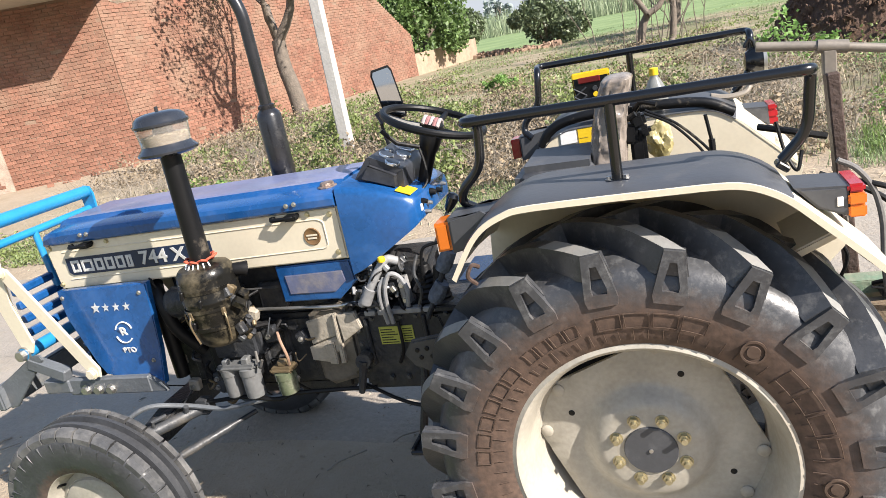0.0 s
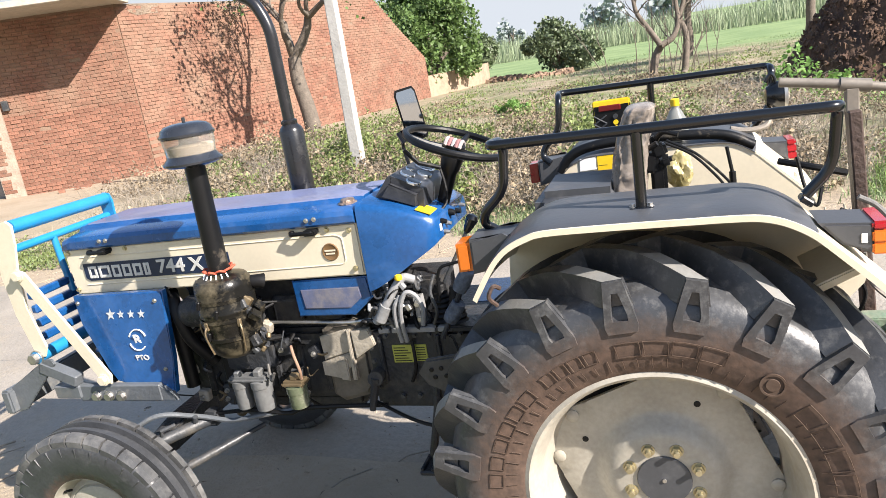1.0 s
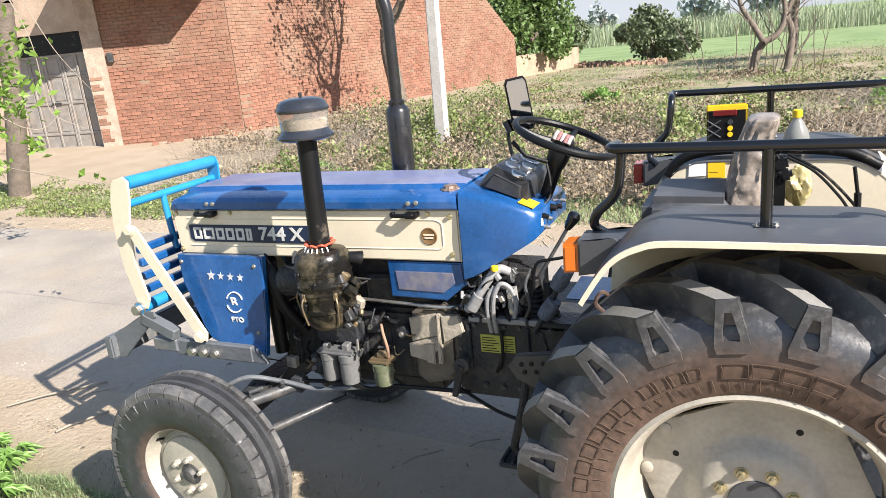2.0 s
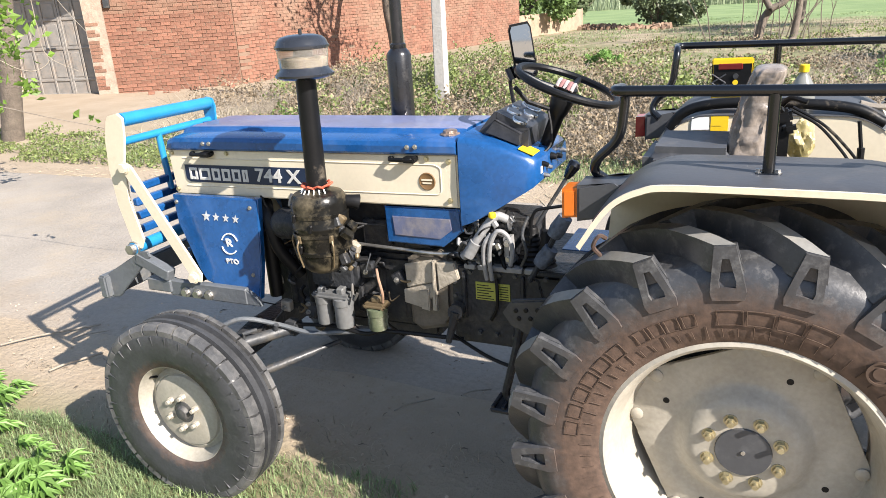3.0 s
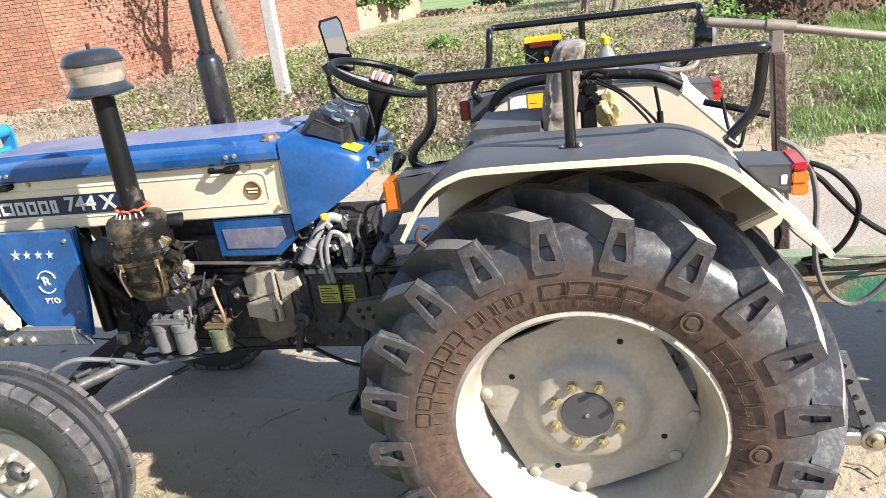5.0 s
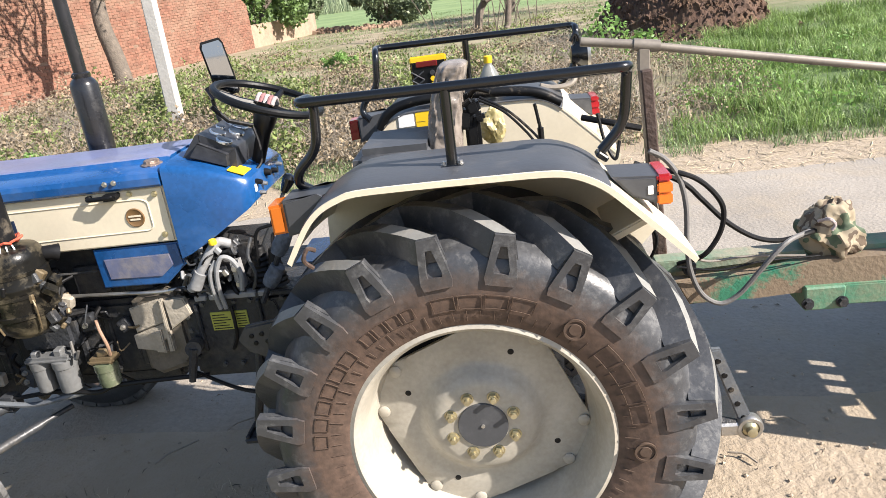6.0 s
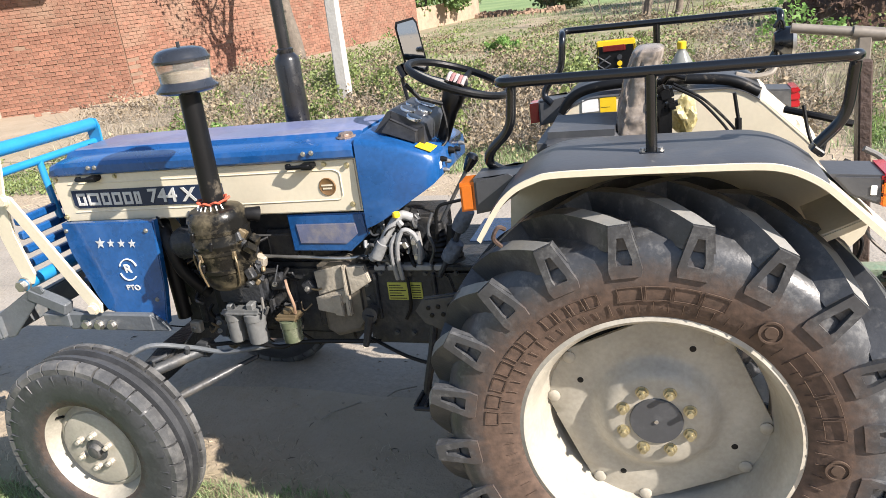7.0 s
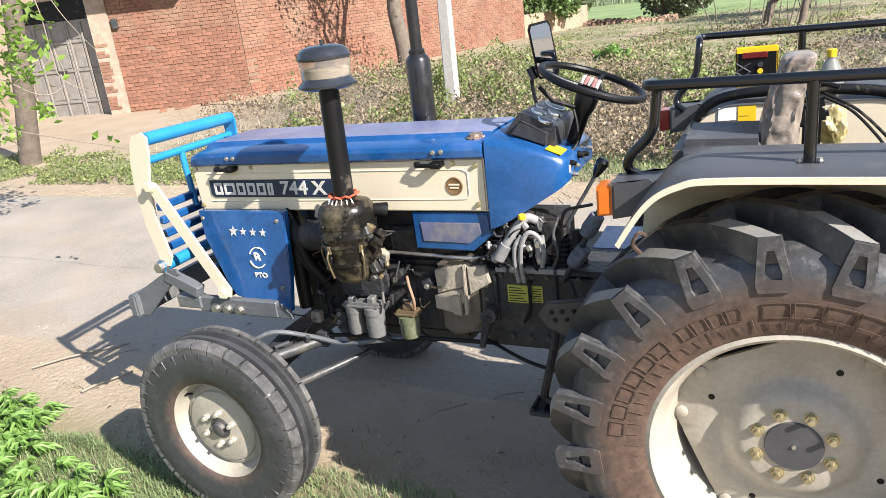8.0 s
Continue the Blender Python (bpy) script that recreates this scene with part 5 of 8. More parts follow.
for k in range(90):
    x = random.uniform(-2.0, -1.12)
    z = random.uniform(0.64, 1.14)
    if (z > 0.95 and x > -1.46) or x > -1.33:
        continue
    p = Vector((x, random.uniform(-0.25, -0.19), z))
    q = p + Vector((random.uniform(-0.12, 0.12), random.uniform(-0.03, 0.03), random.uniform(-0.1, 0.1)))
    bm = B()
    tube(bm, curve([p, (p + q) / 2 + Vector((0, -0.03, random.uniform(-0.03, 0.03))), q], 4), random.choice((0.003, 0.005, 0.008)), 6)
    part("engine_wire", bm, random.choice((IRON2, HOSE, HOSE, OLDBRASS)), eng)
    if k % 2:
        bm = B()
        w_ = random.uniform(0.012, 0.028)
        box(bm, p - Vector((w_, 0.015, w_)), p + Vector((w_ * 1.3, 0.02, w_ * 1.4)), 0.006, 1, pose(0, 0, 0, 0, random.uniform(-30, 30), 0))
        fit_ = part("engine_fitting", bm, random.choice((IRON2, IRON, IRON2, TANCAST)), eng)
        bm = B()
        bolt(bm, p + Vector((0, -0.015, 0)), (0, -1, 0), 0.008, 0.012)
        part("bolt", bm, STEEL, eng)

# footplate and mounting step
def foot():
    bm = B()
    slab(bm, [(-0.785, 0.89), (-0.752, 0.938), (-0.60, 0.960), (-0.575, 0.93), (-0.62, 0.85), (-0.70, 0.820), (-0.755, 0.845)], -0.50, -0.475, 0.006)
    fp = part("footrest", bm, IRON2, tractor, "black steel footrest plate with drain holes")
    for a, b in ((-0.735, 0.905), (-0.70, 0.91), (-0.66, 0.915), (-0.725, 0.878), (-0.685, 0.882)):
        bm = B()
        capped(bm, [(0.008, 0.002), (0.008, -0.002), (0.006, -0.003)], (a, -0.501, b), "y", 12)
        part("hole", bm, BLACKP, fp)
    bm = B()
    box(bm, (-0.72, 0.02, 0.932), (-0.42, 0.30, 0.947), 0.004)
    part("platform", bm, BLUE, tractor, "blue foot platform")
    bm = B()
    tube(bm, soft([(-0.725, -0.48, 0.86), (-0.745, -0.485, 0.74), (-0.79, -0.49, 0.56), (-0.72, -0.49, 0.545)], 0.03, 4), 0.015, 8)
    box(bm, (-0.83, -0.54, 0.515), (-0.68, -0.44, 0.535), 0.006)
    for k in range(4):
        box(bm, (-0.825 + 0.038 * k, -0.538, 0.534), (-0.812 + 0.038 * k, -0.442, 0.546), 0.003)
    part("mounting_step", bm, IRON, tractor, "black hanging mounting step")
    return fp


foot()

# front axle and steering
bm = B()
slab(bm, [(-0.62, 0.44), (-0.62, 0.50), (-0.2, 0.56), (0.2, 0.56), (0.62, 0.50), (0.62, 0.44), (0.2, 0.46), (-0.2, 0.46)], XF - 0.05, XF + 0.05, 0.012, "x")
for s in (-1, 1):
    tube(bm, [(XF, s * 0.55, 0.30), (XF, s * 0.55, 0.60)], 0.04, 16)
    tube(bm, [(XF, s * 0.55, ZF), (XF, s * 0.66, ZF)], 0.045, 16)
fa = part("front_axle", bm, IRON, tractor, "dark steel front axle beam")
bm = B()
tube(bm, [(-2.0, -0.52, 0.585), (-1.82, -0.30, 0.60)], 0.025, 16)
tube(bm, [(-1.99, -0.51, 0.586), (-1.975, -0.49, 0.588)], 0.030, 16)
box(bm, (-1.86, -0.33, 0.57), (-1.79, -0.26, 0.635), 0.012, 2)
tube(bm, [(-1.95, -0.47, 0.61), (-1.945, -0.475, 0.635), (-1.90, -0.44, 0.645)], 0.009, 8)
tube(bm, [(-1.86, -0.37, 0.62), (-1.85, -0.375, 0.645)], 0.011, 8)
tube(bm, [(-2.1, -0.62, 0.57), (-1.98, -0.5, 0.586)], 0.012, 10)
part("steering_cylinder", bm, IRON2, fa, "grey hydraulic steering cylinder")
bm = B()
tube(bm, [(-1.93, -0.58, 0.47), (-1.90, -0.55, 0.475), (-1.72, -0.325, 0.51), (-1.70, -0.30, 0.515), (-1.64, -0.22, 0.525)], 0.0175, 14, True, (0.6, 1, 1, 0.6, 0.6))
bolt(bm, (-1.935, -0.585, 0.465), (0.3, -0.4, 0.9), 0.018, 0.03)
part("tie_rod", bm, IRON2, fa, "grey tie rod")
bm = B()
slab(bm, [(-2.10, 0.58), (-1.98, 0.62), (-1.95, 0.58), (-2.05, 0.54)], -0.62, -0.5, 0.01)
part("steering_arm", bm, IRON, fa)
# front support frame and bumper
def front_frame():
    bm = B()
    box(bm, (-2.40, -0.392, 0.725), (-1.97, -0.36, 0.80), 0.006)
    slab(bm, [(-1.98, 0.80), (-1.92, 0.765), (-1.905, 0.725), (-1.98, 0.725)], -0.388, -0.36, 0.005)
    f = part("front_support", bm, GREYPAINT, tractor, "grey steel front support rail")
    for x in (-2.30, -2.235, -2.17):
        bm = B()
        bolt(bm, (x, -0.392, 0.752), (0, -1, 0), 0.017, 0.02)
        part("bolt", bm, STEEL, f)
    return f


mirrored(front_frame())
bm = B()
for s in (-1, 1):
    slab(bm, [(-2.765, 0.790), (-2.52, 0.925), (-2.475, 0.928), (-2.465, 0.905), (-2.70, 0.69), (-2.745, 0.68)], s * 0.40 - 0.006, s * 0.40 + 0.006, 0.003)
    box(bm, (-2.56, min(s * 0.36, s * 0.41), 0.83), (-2.37, max(s * 0.36, s * 0.41), 0.885), 0.006, 1, pose(0, 0, 0, 0, 22, 0))
    box(bm, (-2.52, min(s * 0.35, s * 0.40), 0.74), (-2.38, max(s * 0.35, s * 0.40), 0.80), 0.006)
box(bm, (-2.785, -0.44, 0.685), (-2.74, 0.44, 0.795), 0.008, 2)
part("front_bumper", bm, GREYPAINT, tractor, "grey steel front bumper channel")
# bull bar
bm = B()
tube(bm, [(-2.505, -0.379, 1.505), (-2.590, 0.262, 1.482)], 0.029, 20)
bb = part("bull_bar", bm, SKYBLUE, tractor, "light-blue tubular bull bar with cream side plates")
for y, zl, mt_ in ((-0.12, 1.14, SKYBLUE), (0.20, 0.95, BLUE)):
    bm = B()
    tube(bm, soft([(-2.57, y, 1.40), (-2.565, y, 1.30), (-2.55, y, zl)], 0.05), 0.015, 12)
    part("upright", bm, mt_, bb)
bm = B()
tube(bm, [(-2.555, -0.38, 1.405), (-2.600, 0.258, 1.398)], 0.018, 12)
part("cross_bar", bm, SKYBLUE, bb)
for k in range(4):
    bm = B()
    box(bm, (-2.575, -0.34, 0.99 + 0.062 * k), (-2.545, 0.26, 1.025 + 0.062 * k), 0.006)
    part("cross_bar", bm, BLUE, bb)
bm = B()
tube(bm, [(-2.56, -0.40, 0.935), (-2.56, 0.30, 0.935)], 0.028, 16)
part("pivot_tube", bm, SKYBLUE, bb)
for s in (-1, 1):
    y = -0.385 if s < 0 else 0.262
    bm = B()
    slab(bm, [(-2.63, 1.49), (-2.60, 1.512), (-2.562, 1.505), (-2.55, 1.47), (-2.56, 1.36), (-2.53, 0.95), (-2.58, 0.95), (-2.62, 1.36)] if s > 0 else [(-2.58, 1.50), (-2.565, 1.522), (-2.505, 1.536), (-2.478, 1.515), (-2.490, 1.44), (-2.525, 1.32), (-2.540, 1.16), (-2.495, 0.98), (-2.520, 0.935), (-2.562, 0.930), (-2.606, 1.13), (-2.618, 1.30), (-2.602, 1.42)], y - 0.006, y + 0.006, 0.003)
    sp_ = part("side_plate", bm, CREAM if s < 0 else SKYBLUE, bb, "cream steel side plate" if s < 0 else "light-blue steel side plate")
    bm = B()
    slab(bm, [(-2.535, 1.305), (-2.505, 1.328), (-2.475, 1.318), (-2.185, 0.85), (-2.195, 0.812), (-2.235, 0.812)], y + s * 0.008, y + s * 0.02, 0.003)
    br = part("brace", bm, CREAM, bb, "cream diagonal brace, chipped and rusty along the edge")
    for a, b in ((-2.508, 1.307), (-2.228, 0.832)):
        bm = B()
        bolt(bm, (a, y + s * 0.019, b), (0, s, 0), 0.02, 0.02)
        part("bolt", bm, CREAM, br)
    bm = B()
    bolt(bm, (-2.56, y + s * 0.006, 0.935), (0, s, 0), 0.024, 0.035)
    part("bolt", bm, STEEL, sp_)

# fenders
FL = [(-0.448, 1.270), (-0.408, 1.335), (-0.375, 1.380), (-0.338, 1.412), (-0.29, 1.434), (-0.24, 1.446), (-0.1, 1.449), (0.1, 1.449), (0.23, 1.448), (0.29, 1.441), (0.34, 1.422), (0.39, 1.390), (0.455, 1.328), (0.525, 1.260), (0.597, 1.187)]
FL = [(p.x, p.z) for p in curve([(a, 0, b) for a, b in FL], 3)]

CROWN = [(-0.83, 0.0), (-0.815, -0.003), (-0.70, -0.004), (-0.55, 0.0), (-0.45, 0.010), (-0.36, 0.026)]


def fender():
    bm = B()
    sheet(bm, FL, [(y, dr + 0.001) for y, dr in CROWN], 0.004)
    f = part("fender", bm, CREAM, tractor, "cream rear fender with dark grey top")
    bm = B()
    up = [(a, b + 0.004) for a, b in FL[3:34]]
    sheet(bm, up, [(-0.834, 0.004)] + CROWN[1:-1] + [(-0.356, 0.029)], 0.003)
    part("top_skin", bm, FENDERTOP, f, "dark grey painted fender top")
    # outer lip
    bm = B()
    pts, low = [], []
    for i, (a, b) in enumerate(FL):
        p0, p1 = FL[max(0, i - 1)], FL[min(len(FL) - 1, i + 1)]
        d = Vector((p1[0] - p0[0], p1[1] - p0[1])).normalized()
        low.append((a + d.y * 0.0125, b - d.x * 0.0125))
    slab(bm, [(a, b + 0.003) for a, b in FL] + low[::-1], -0.838, -0.829, 0)
    part("lip", bm, CREAM, f)
    # inner plate
    bm = B()
    slab(bm, [(a, b - 0.030) for a, b in FL] + [(0.58, 1.10), (0.42, 0.92), (-0.30, 0.92), (-0.46, 1.10)], -0.372, -0.362, 0)
    part("inner_plate", bm, CREAM, f, "cream inner fender plate")
    bm = B()
    slab(bm, [(0.40, 1.200), (0.52, 1.258), (0.524, 1.236), (0.41, 1.178)], -0.66, -0.40, 0.005)
    part("under_brace", bm, CREAM, f)
    bm = B()
    tube(bm, curve([(-0.385, -0.826, 1.25), (-0.40, -0.845, 1.28), (-0.385, -0.845, 1.31), (-0.37, -0.83, 1.30)]), 0.006, 6)
    part("wire_loop", bm, RUST, f)
    return f


fd = fender()
ff = mirrored(fd)
# thick dark trim roll along the top edge of the far inner plate
bm = B()
tube(bm, curve([(-0.37, 0.352, 1.365), (-0.33, 0.35, 1.42), (-0.25, 0.35, 1.455), (-0.08, 0.35, 1.468), (0.24, 0.35, 1.452), (0.37, 0.35, 1.395)]), 0.020, 12)
for v in bm.verts:
    v.co.y += 0.024
part("edge_roll", bm, BLACKP, ff, "black padded edge roll")

# guard rails
def rail():
    bm = B()
    y = -0.69
    line = soft([(-0.43, -0.53, 1.378), (-0.468, -0.548, 1.408), (-0.454, -0.556, 1.448), (-0.388, -0.56, 1.508), (-0.374, -0.565, 1.652), (-0.394, y, 1.657), (0.462, y, 1.657), (0.468, -0.63, 1.650), (0.457, -0.62, 1.50), (0.395, -0.62, 1.434)], 0.045, 6)
    tube(bm, line, 0.0142, 14)
    g = part("guard_rail", bm, BLACK, tractor, "black tubular guard rail on the fender")
    bm = B()
    tube(bm, [(0.0, y - 0.01, 1.45), (0.0, y, 1.65)], 0.0145, 12)
    box(bm, (-0.03, y - 0.03, 1.452), (0.03, y + 0.01, 1.459), 0.002)
    part("post", bm, BLACK, g)
    for x in (-0.022, 0.022):
        bm = B()
        bolt(bm, (x, y - 0.01, 1.458), (0, 0, 1), 0.007, 0.009)
        part("bolt", bm, STEEL, g)
    bm = B()
    box(bm, (0.378, -0.642, 1.412), (0.413, -0.598, 1.429), 0.004, 1, pose(0, 0, 0, 0, 38, 0))
    part("foot_bracket", bm, BLACK, g)
    return g


mirrored(rail())

# lamps on the fenders
def lamps():
    bm = B()
    slab(bm, [(-0.490, 1.390), (-0.385, 1.394), (-0.35, 1.402), (-0.42, 1.297), (-0.490, 1.284)], -0.66, -0.53, 0.008)
    f = part("front_side_lamp", bm, FENDERTOP, tractor, "dark grey lamp box with orange indicator lens")
    bm = B()
    slab(bm, [(-0.535, 1.376), (-0.490, 1.380), (-0.490, 1.294), (-0.535, 1.290)], -0.655, -0.56, 0.008)
    part("indicator_lens", bm, ORANGE, f, "orange indicator lens")
    bm = B()
    slab(bm, [(0.40, 1.395), (0.515, 1.388), (0.52, 1.312), (0.45, 1.34)], -0.757, -0.62, 0.006)
    r = part("tail_lamp", bm, FENDERTOP, tractor, "dark grey tail lamp box with red and orange lenses")
    bm = B()
    box(bm, (0.512, -0.76, 1.371), (0.550, -0.625, 1.392), 0.006, 2)
    part("tail_lens", bm, RED, r, "red tail lens")
    for k in range(2):
        bm = B()
        box(bm, (0.513, -0.762, 1.313 + 0.029 * k), (0.551, -0.627, 1.341 + 0.029 * k), 0.004, 2)
        part("indicator_lens", bm, ORANGE, r, "orange indicator lens")
    bm = B()
    box(bm, (0.490, -0.7595, 1.342), (0.503, -0.756, 1.365), 0.001)
    part("reflector_sticker", bm, WHITE, r)
    for o in mirrored(f).children:
        o.data.materials[0] = RED
        o["label"] = "dark red lamp lens"
    far_lamp = mirrored(r)
    far_lamp.location.z -= 0.035
    for o in far_lamp.children:
        if o.name.startswith("indicator_lens"):
            o.data.materials[0] = RED


lamps()

# driver's seat with a vinyl cover hanging in folds
bm = B()
spine = curve([(-0.078, 0.015, 1.10), (-0.078, 0.015, 1.30), (-0.064, 0.015, 1.45), (-0.038, 0.015, 1.565), (-0.022, 0.015, 1.618), (-0.014, 0.015, 1.645)], 14)
rows = []
for i, p in enumerate(spine):
    t = i / (len(spine) - 1)
    cap_ = math.sqrt(max(0.0, 1 - max(0.0, (t - 0.86) / 0.14) ** 2)) * 0.94 + 0.06
    hx, hy = (0.064 - 0.018 * t) * cap_, (0.092 - 0.008 * t) * cap_
    row = []
    for k in range(64):
        a = 2 * math.pi * k / 64
        ca, sa = math.cos(a), math.sin(a)
        q = Vector((math.copysign(abs(ca) ** 0.6, ca) * hx, math.copysign(abs(sa) ** 0.6, sa) * hy, 0))
        w = Vector((ca * 1.1 + p.z * 2.6, sa * 1.1 - p.z * 2.2, p.z * 5.5 - ca * 0.8))
        ridge = 1 - abs(noise.noise(w * 2.1)) * 2.2
        fine = 1 - abs(noise.noise(w * 4.7 + Vector((7, 0, 0)))) * 2
        q = q * (1 + (0.12 * max(0.0, ridge) + 0.05 * fine - 0.06) * min(1, cap_ * 1.2))
        row.append(bm.verts.new(p + q))
    rows.append(row)
for a, b in zip(rows, rows[1:]):
    for k in range(64):
        bm.faces.new((a[k], a[(k + 1) % 64], b[(k + 1) % 64], b[k]))
bm.faces.new(rows[0][::-1])
bm.faces.new(rows[-1])
part("seat_backrest", bm, CLOTH, tractor, "crumpled brown vinyl cover over the seat back", 80)
bm = B()
box(bm, (-0.395, -0.16, 1.2), (-0.09, 0.2, 1.398), 0.04, 3)
for v in bm.verts:
    v.co.z += 0.008 * noise.noise(v.co * 9)
part("seat_cushion", bm, FENDERTOP, tractor, "dark grey seat cushion")
bm = B()
box(bm, (-0.34, -0.12, 0.95), (-0.12, 0.16, 1.205), 0.02, 2)
part("seat_base", bm, BLACKP, tractor, "black seat base")
# hydraulic control quadrant
bm = B()
box(bm, (0.0, 0.02, 1.1), (0.055, 0.10, 1.44), 0.012, 2)
cq = part("control_quadrant", bm, BLACKP, tractor, "black hydraulic control box beside the seat")
for lo, hi in (((-0.035, 0.0, 1.40), (0.03, 0.06, 1.47)), ((0.01, 0.0, 1.45), (0.06, 0.05, 1.50)), ((-0.02, 0.03, 1.49), (0.02, 0.07, 1.53)), ((0.035, 0.0, 1.42), (0.075, 0.05, 1.455))):
    bm = B()
    box(bm, lo, hi, 0.010, 2, pose(0, 0, 0, 0, random.uniform(-20, 20), 0))
    part("lever_block", bm, BLACKP, cq)
for pts, r in (([(0.06, 0.06, 1.50), (0.15, 0.04, 1.45), (0.22, 0.02, 1.385), (0.275, 0.0, 1.32)], 0.005), ([(0.05, 0.08, 1.49), (0.14, 0.07, 1.44), (0.215, 0.06, 1.36), (0.25, 0.05, 1.31)], 0.005), ([(0.02, 0.05, 1.50), (0.05, 0.02, 1.535), (0.10, 0.0, 1.525)], 0.009), ([(0.262, -0.02, 1.24), (0.265, -0.02, 1.36), (0.258, -0.02, 1.42), (0.25, -0.02, 1.47)], 0.006), ([(0.262, -0.02, 1.27), (0.265, -0.02, 1.33), (0.264, -0.02, 1.385)], 0.011), ([(-0.03, 0.05, 1.50), (0.0, 0.0, 1.49), (0.03, -0.01, 1.505)], 0.010)):
    bm = B()
    tube(bm, curve(pts), r, 8)
    part("control_lever", bm, BLACKP, tractor)
# lift arm and lower link
bm = B()
slab(bm, [(0.735, 0.68), (0.775, 0.68), (0.885, 0.40), (0.845, 0.38)], -0.415, -0.39, 0.005)
li = part("lower_link", bm, GREYPAINT, tractor, "steel lift linkage bar with a row of holes")
for k in range(5):
    bm = B()
    t = k / 5 + 0.1
    p = Vector((0.755 + 0.11 * t, -0.4155, 0.665 - 0.28 * t))
    capped(bm, [(0.010, 0.003), (0.010, -0.001), (0.009, -0.002)], p, "y", 12)
    part("hole", bm, BLACKP, li)
bm = B()
lathe(bm, [(0.030, -0.022), (0.041, -0.022), (0.046, -0.014), (0.046, 0.014), (0.041, 0.022), (0.030, 0.022)], (0.872, -0.41, 0.375), "y", 28, True)
box(bm, (0.77, -0.43, 0.348), (0.845, -0.40, 0.398), 0.008)
part("link_eye", bm, STEEL, li, "worn steel eye of the lift link")
bm = B()
capped(bm, [(0.012, 0.03), (0.0295, 0.018), (0.031, 0.0), (0.0295, -0.018), (0.017, -0.028), (0.017, -0.045), (0.006, -0.048)], (0.872, -0.41, 0.375), "y", 24)
part("ball_end", bm, BRASSY, li, "greased ball with a pin through the eye")
bm = B()
tube(bm, [(0.1, -0.3, 0.5), (0.5, -0.36, 0.45), (0.85, -0.41, 0.375)], 0.022, 10)
part("link_arm", bm, IRON, li)

# ---------------------------------------------------------------- things on the tractor
battery_box = thing("control_box", (-0.10, 0.66, 1.40), "yellow and black control box with a keypad on the fender", "control box")
bm = B()
mb = pose(0.012, 0, 0, 0, -1, 0)
box(bm, (-0.251, 0.60, 1.452), (-0.095, 0.613, 1.594), 0.010, 2, mb)
part("case", bm, BLACKP, battery_box)
bm = B()
box(bm, (-0.252, 0.603, 1.443), (-0.094, 0.614, 1.612), 0.010, 2, mb)
part("yellow_shell", bm, YELLOW, battery_box, "yellow rear shell and rim")
bm = B()
box(bm, (-0.228, 0.594, 1.565), (-0.135, 0.602, 1.59), 0.004, 1, mb)
part("display", bm, M("dark_red_display", (0.12, 0.01, 0.01), 0.2, bump=0.0), battery_box)
for k in range(3):
    bm = B()
    tube(bm, [(-0.148, 0.602, 1.54 - 0.025 * k), (-0.148, 0.594, 1.54 - 0.025 * k)], 0.0105, 14)
    part("key", bm, YELLOW if k else IRON2, battery_box)
for k in range(2):
    bm = B()
    tube(bm, [(-0.238, 0.599, 1.548 - 0.035 * k), (-0.185, 0.599, 1.513 - 0.035 * k)], 0.0035, 6)
    tube(bm, [(-0.185, 0.599, 1.548 - 0.035 * k), (-0.238, 0.599, 1.513 - 0.035 * k)], 0.0035, 6)
    part("key_ornament", bm, IRON2, battery_box)
bottle = thing("water_bottle", (0.095, 0.45, 1.35), "half-filled clear plastic water bottle with a yellow cap", "bottle")
bm = B()
capped(bm, [(0.03, 1.36), (0.045, 1.37), (0.046, 1.50), (0.04, 1.53), (0.022, 1.565), (0.015, 1.575), (0.015, 1.59)], (0.095, 0.45, -0.012), "z", 24)
part("bottle_body", bm, PLASTIC, bottle)
bm = B()
capped(bm, [(0.017, 1.582), (0.0175, 1.607), (0.014, 1.61)], (0.095, 0.45, -0.012), "z", 20)
part("cap", bm, YELLOW, bottle, "yellow screw cap")
bag = thing("plastic_bag", (0.1, 0.2, 1.25), "crumpled yellowish plastic bag hanging by the seat", "bag")
bm = B()
bmesh.ops.create_icosphere(bm, subdivisions=4, radius=0.055)
for v in bm.verts:
    v.co = Vector((v.co.x * 0.85, v.co.y * 0.7, v.co.z * 1.15)) * (1 + 0.4 * noise.noise(v.co * 30) + 0.3 * abs(noise.noise(v.co * 60))) + Vector((0.10, 0.2, 1.365))
part("bag_body", bm, M("yellowish_film", (0.5, 0.43, 0.2), 0.25, var=0.5, scale=25, bump=0.3, bscale=30, dust=0.5, dust_col=(0.62, 0.58, 0.48), dscale=16, back=0.3), bag, smooth=25)
sticker = thing("warning_sticker", (-0.24, 0.36, 1.3), "yellow warning sticker and white printed label on the inner fender", "sticker")
bm = B()
slab(bm, [(-0.216, 1.418), (-0.152, 1.42), (-0.152, 1.25), (-0.216, 1.25)], 0.3575, 0.3605, 0.001)
part("yellow_field", bm, YELLOW, sticker)
for k in range(6):
    bm = B()
    box(bm, (-0.21, 0.3565, 1.27 + 0.022 * k), (-0.165 - 0.012 * (k % 2), 0.3578, 1.2714 + 0.022 * k), 0)
    part("print_line", bm, OLDBRASS, sticker, smooth=0)
bm = B()
slab(bm, [(-0.286, 1.412), (-0.222, 1.416), (-0.222, 1.365), (-0.288, 1.362)], 0.3575, 0.3605, 0.001)
part("white_label", bm, WHITE, sticker)

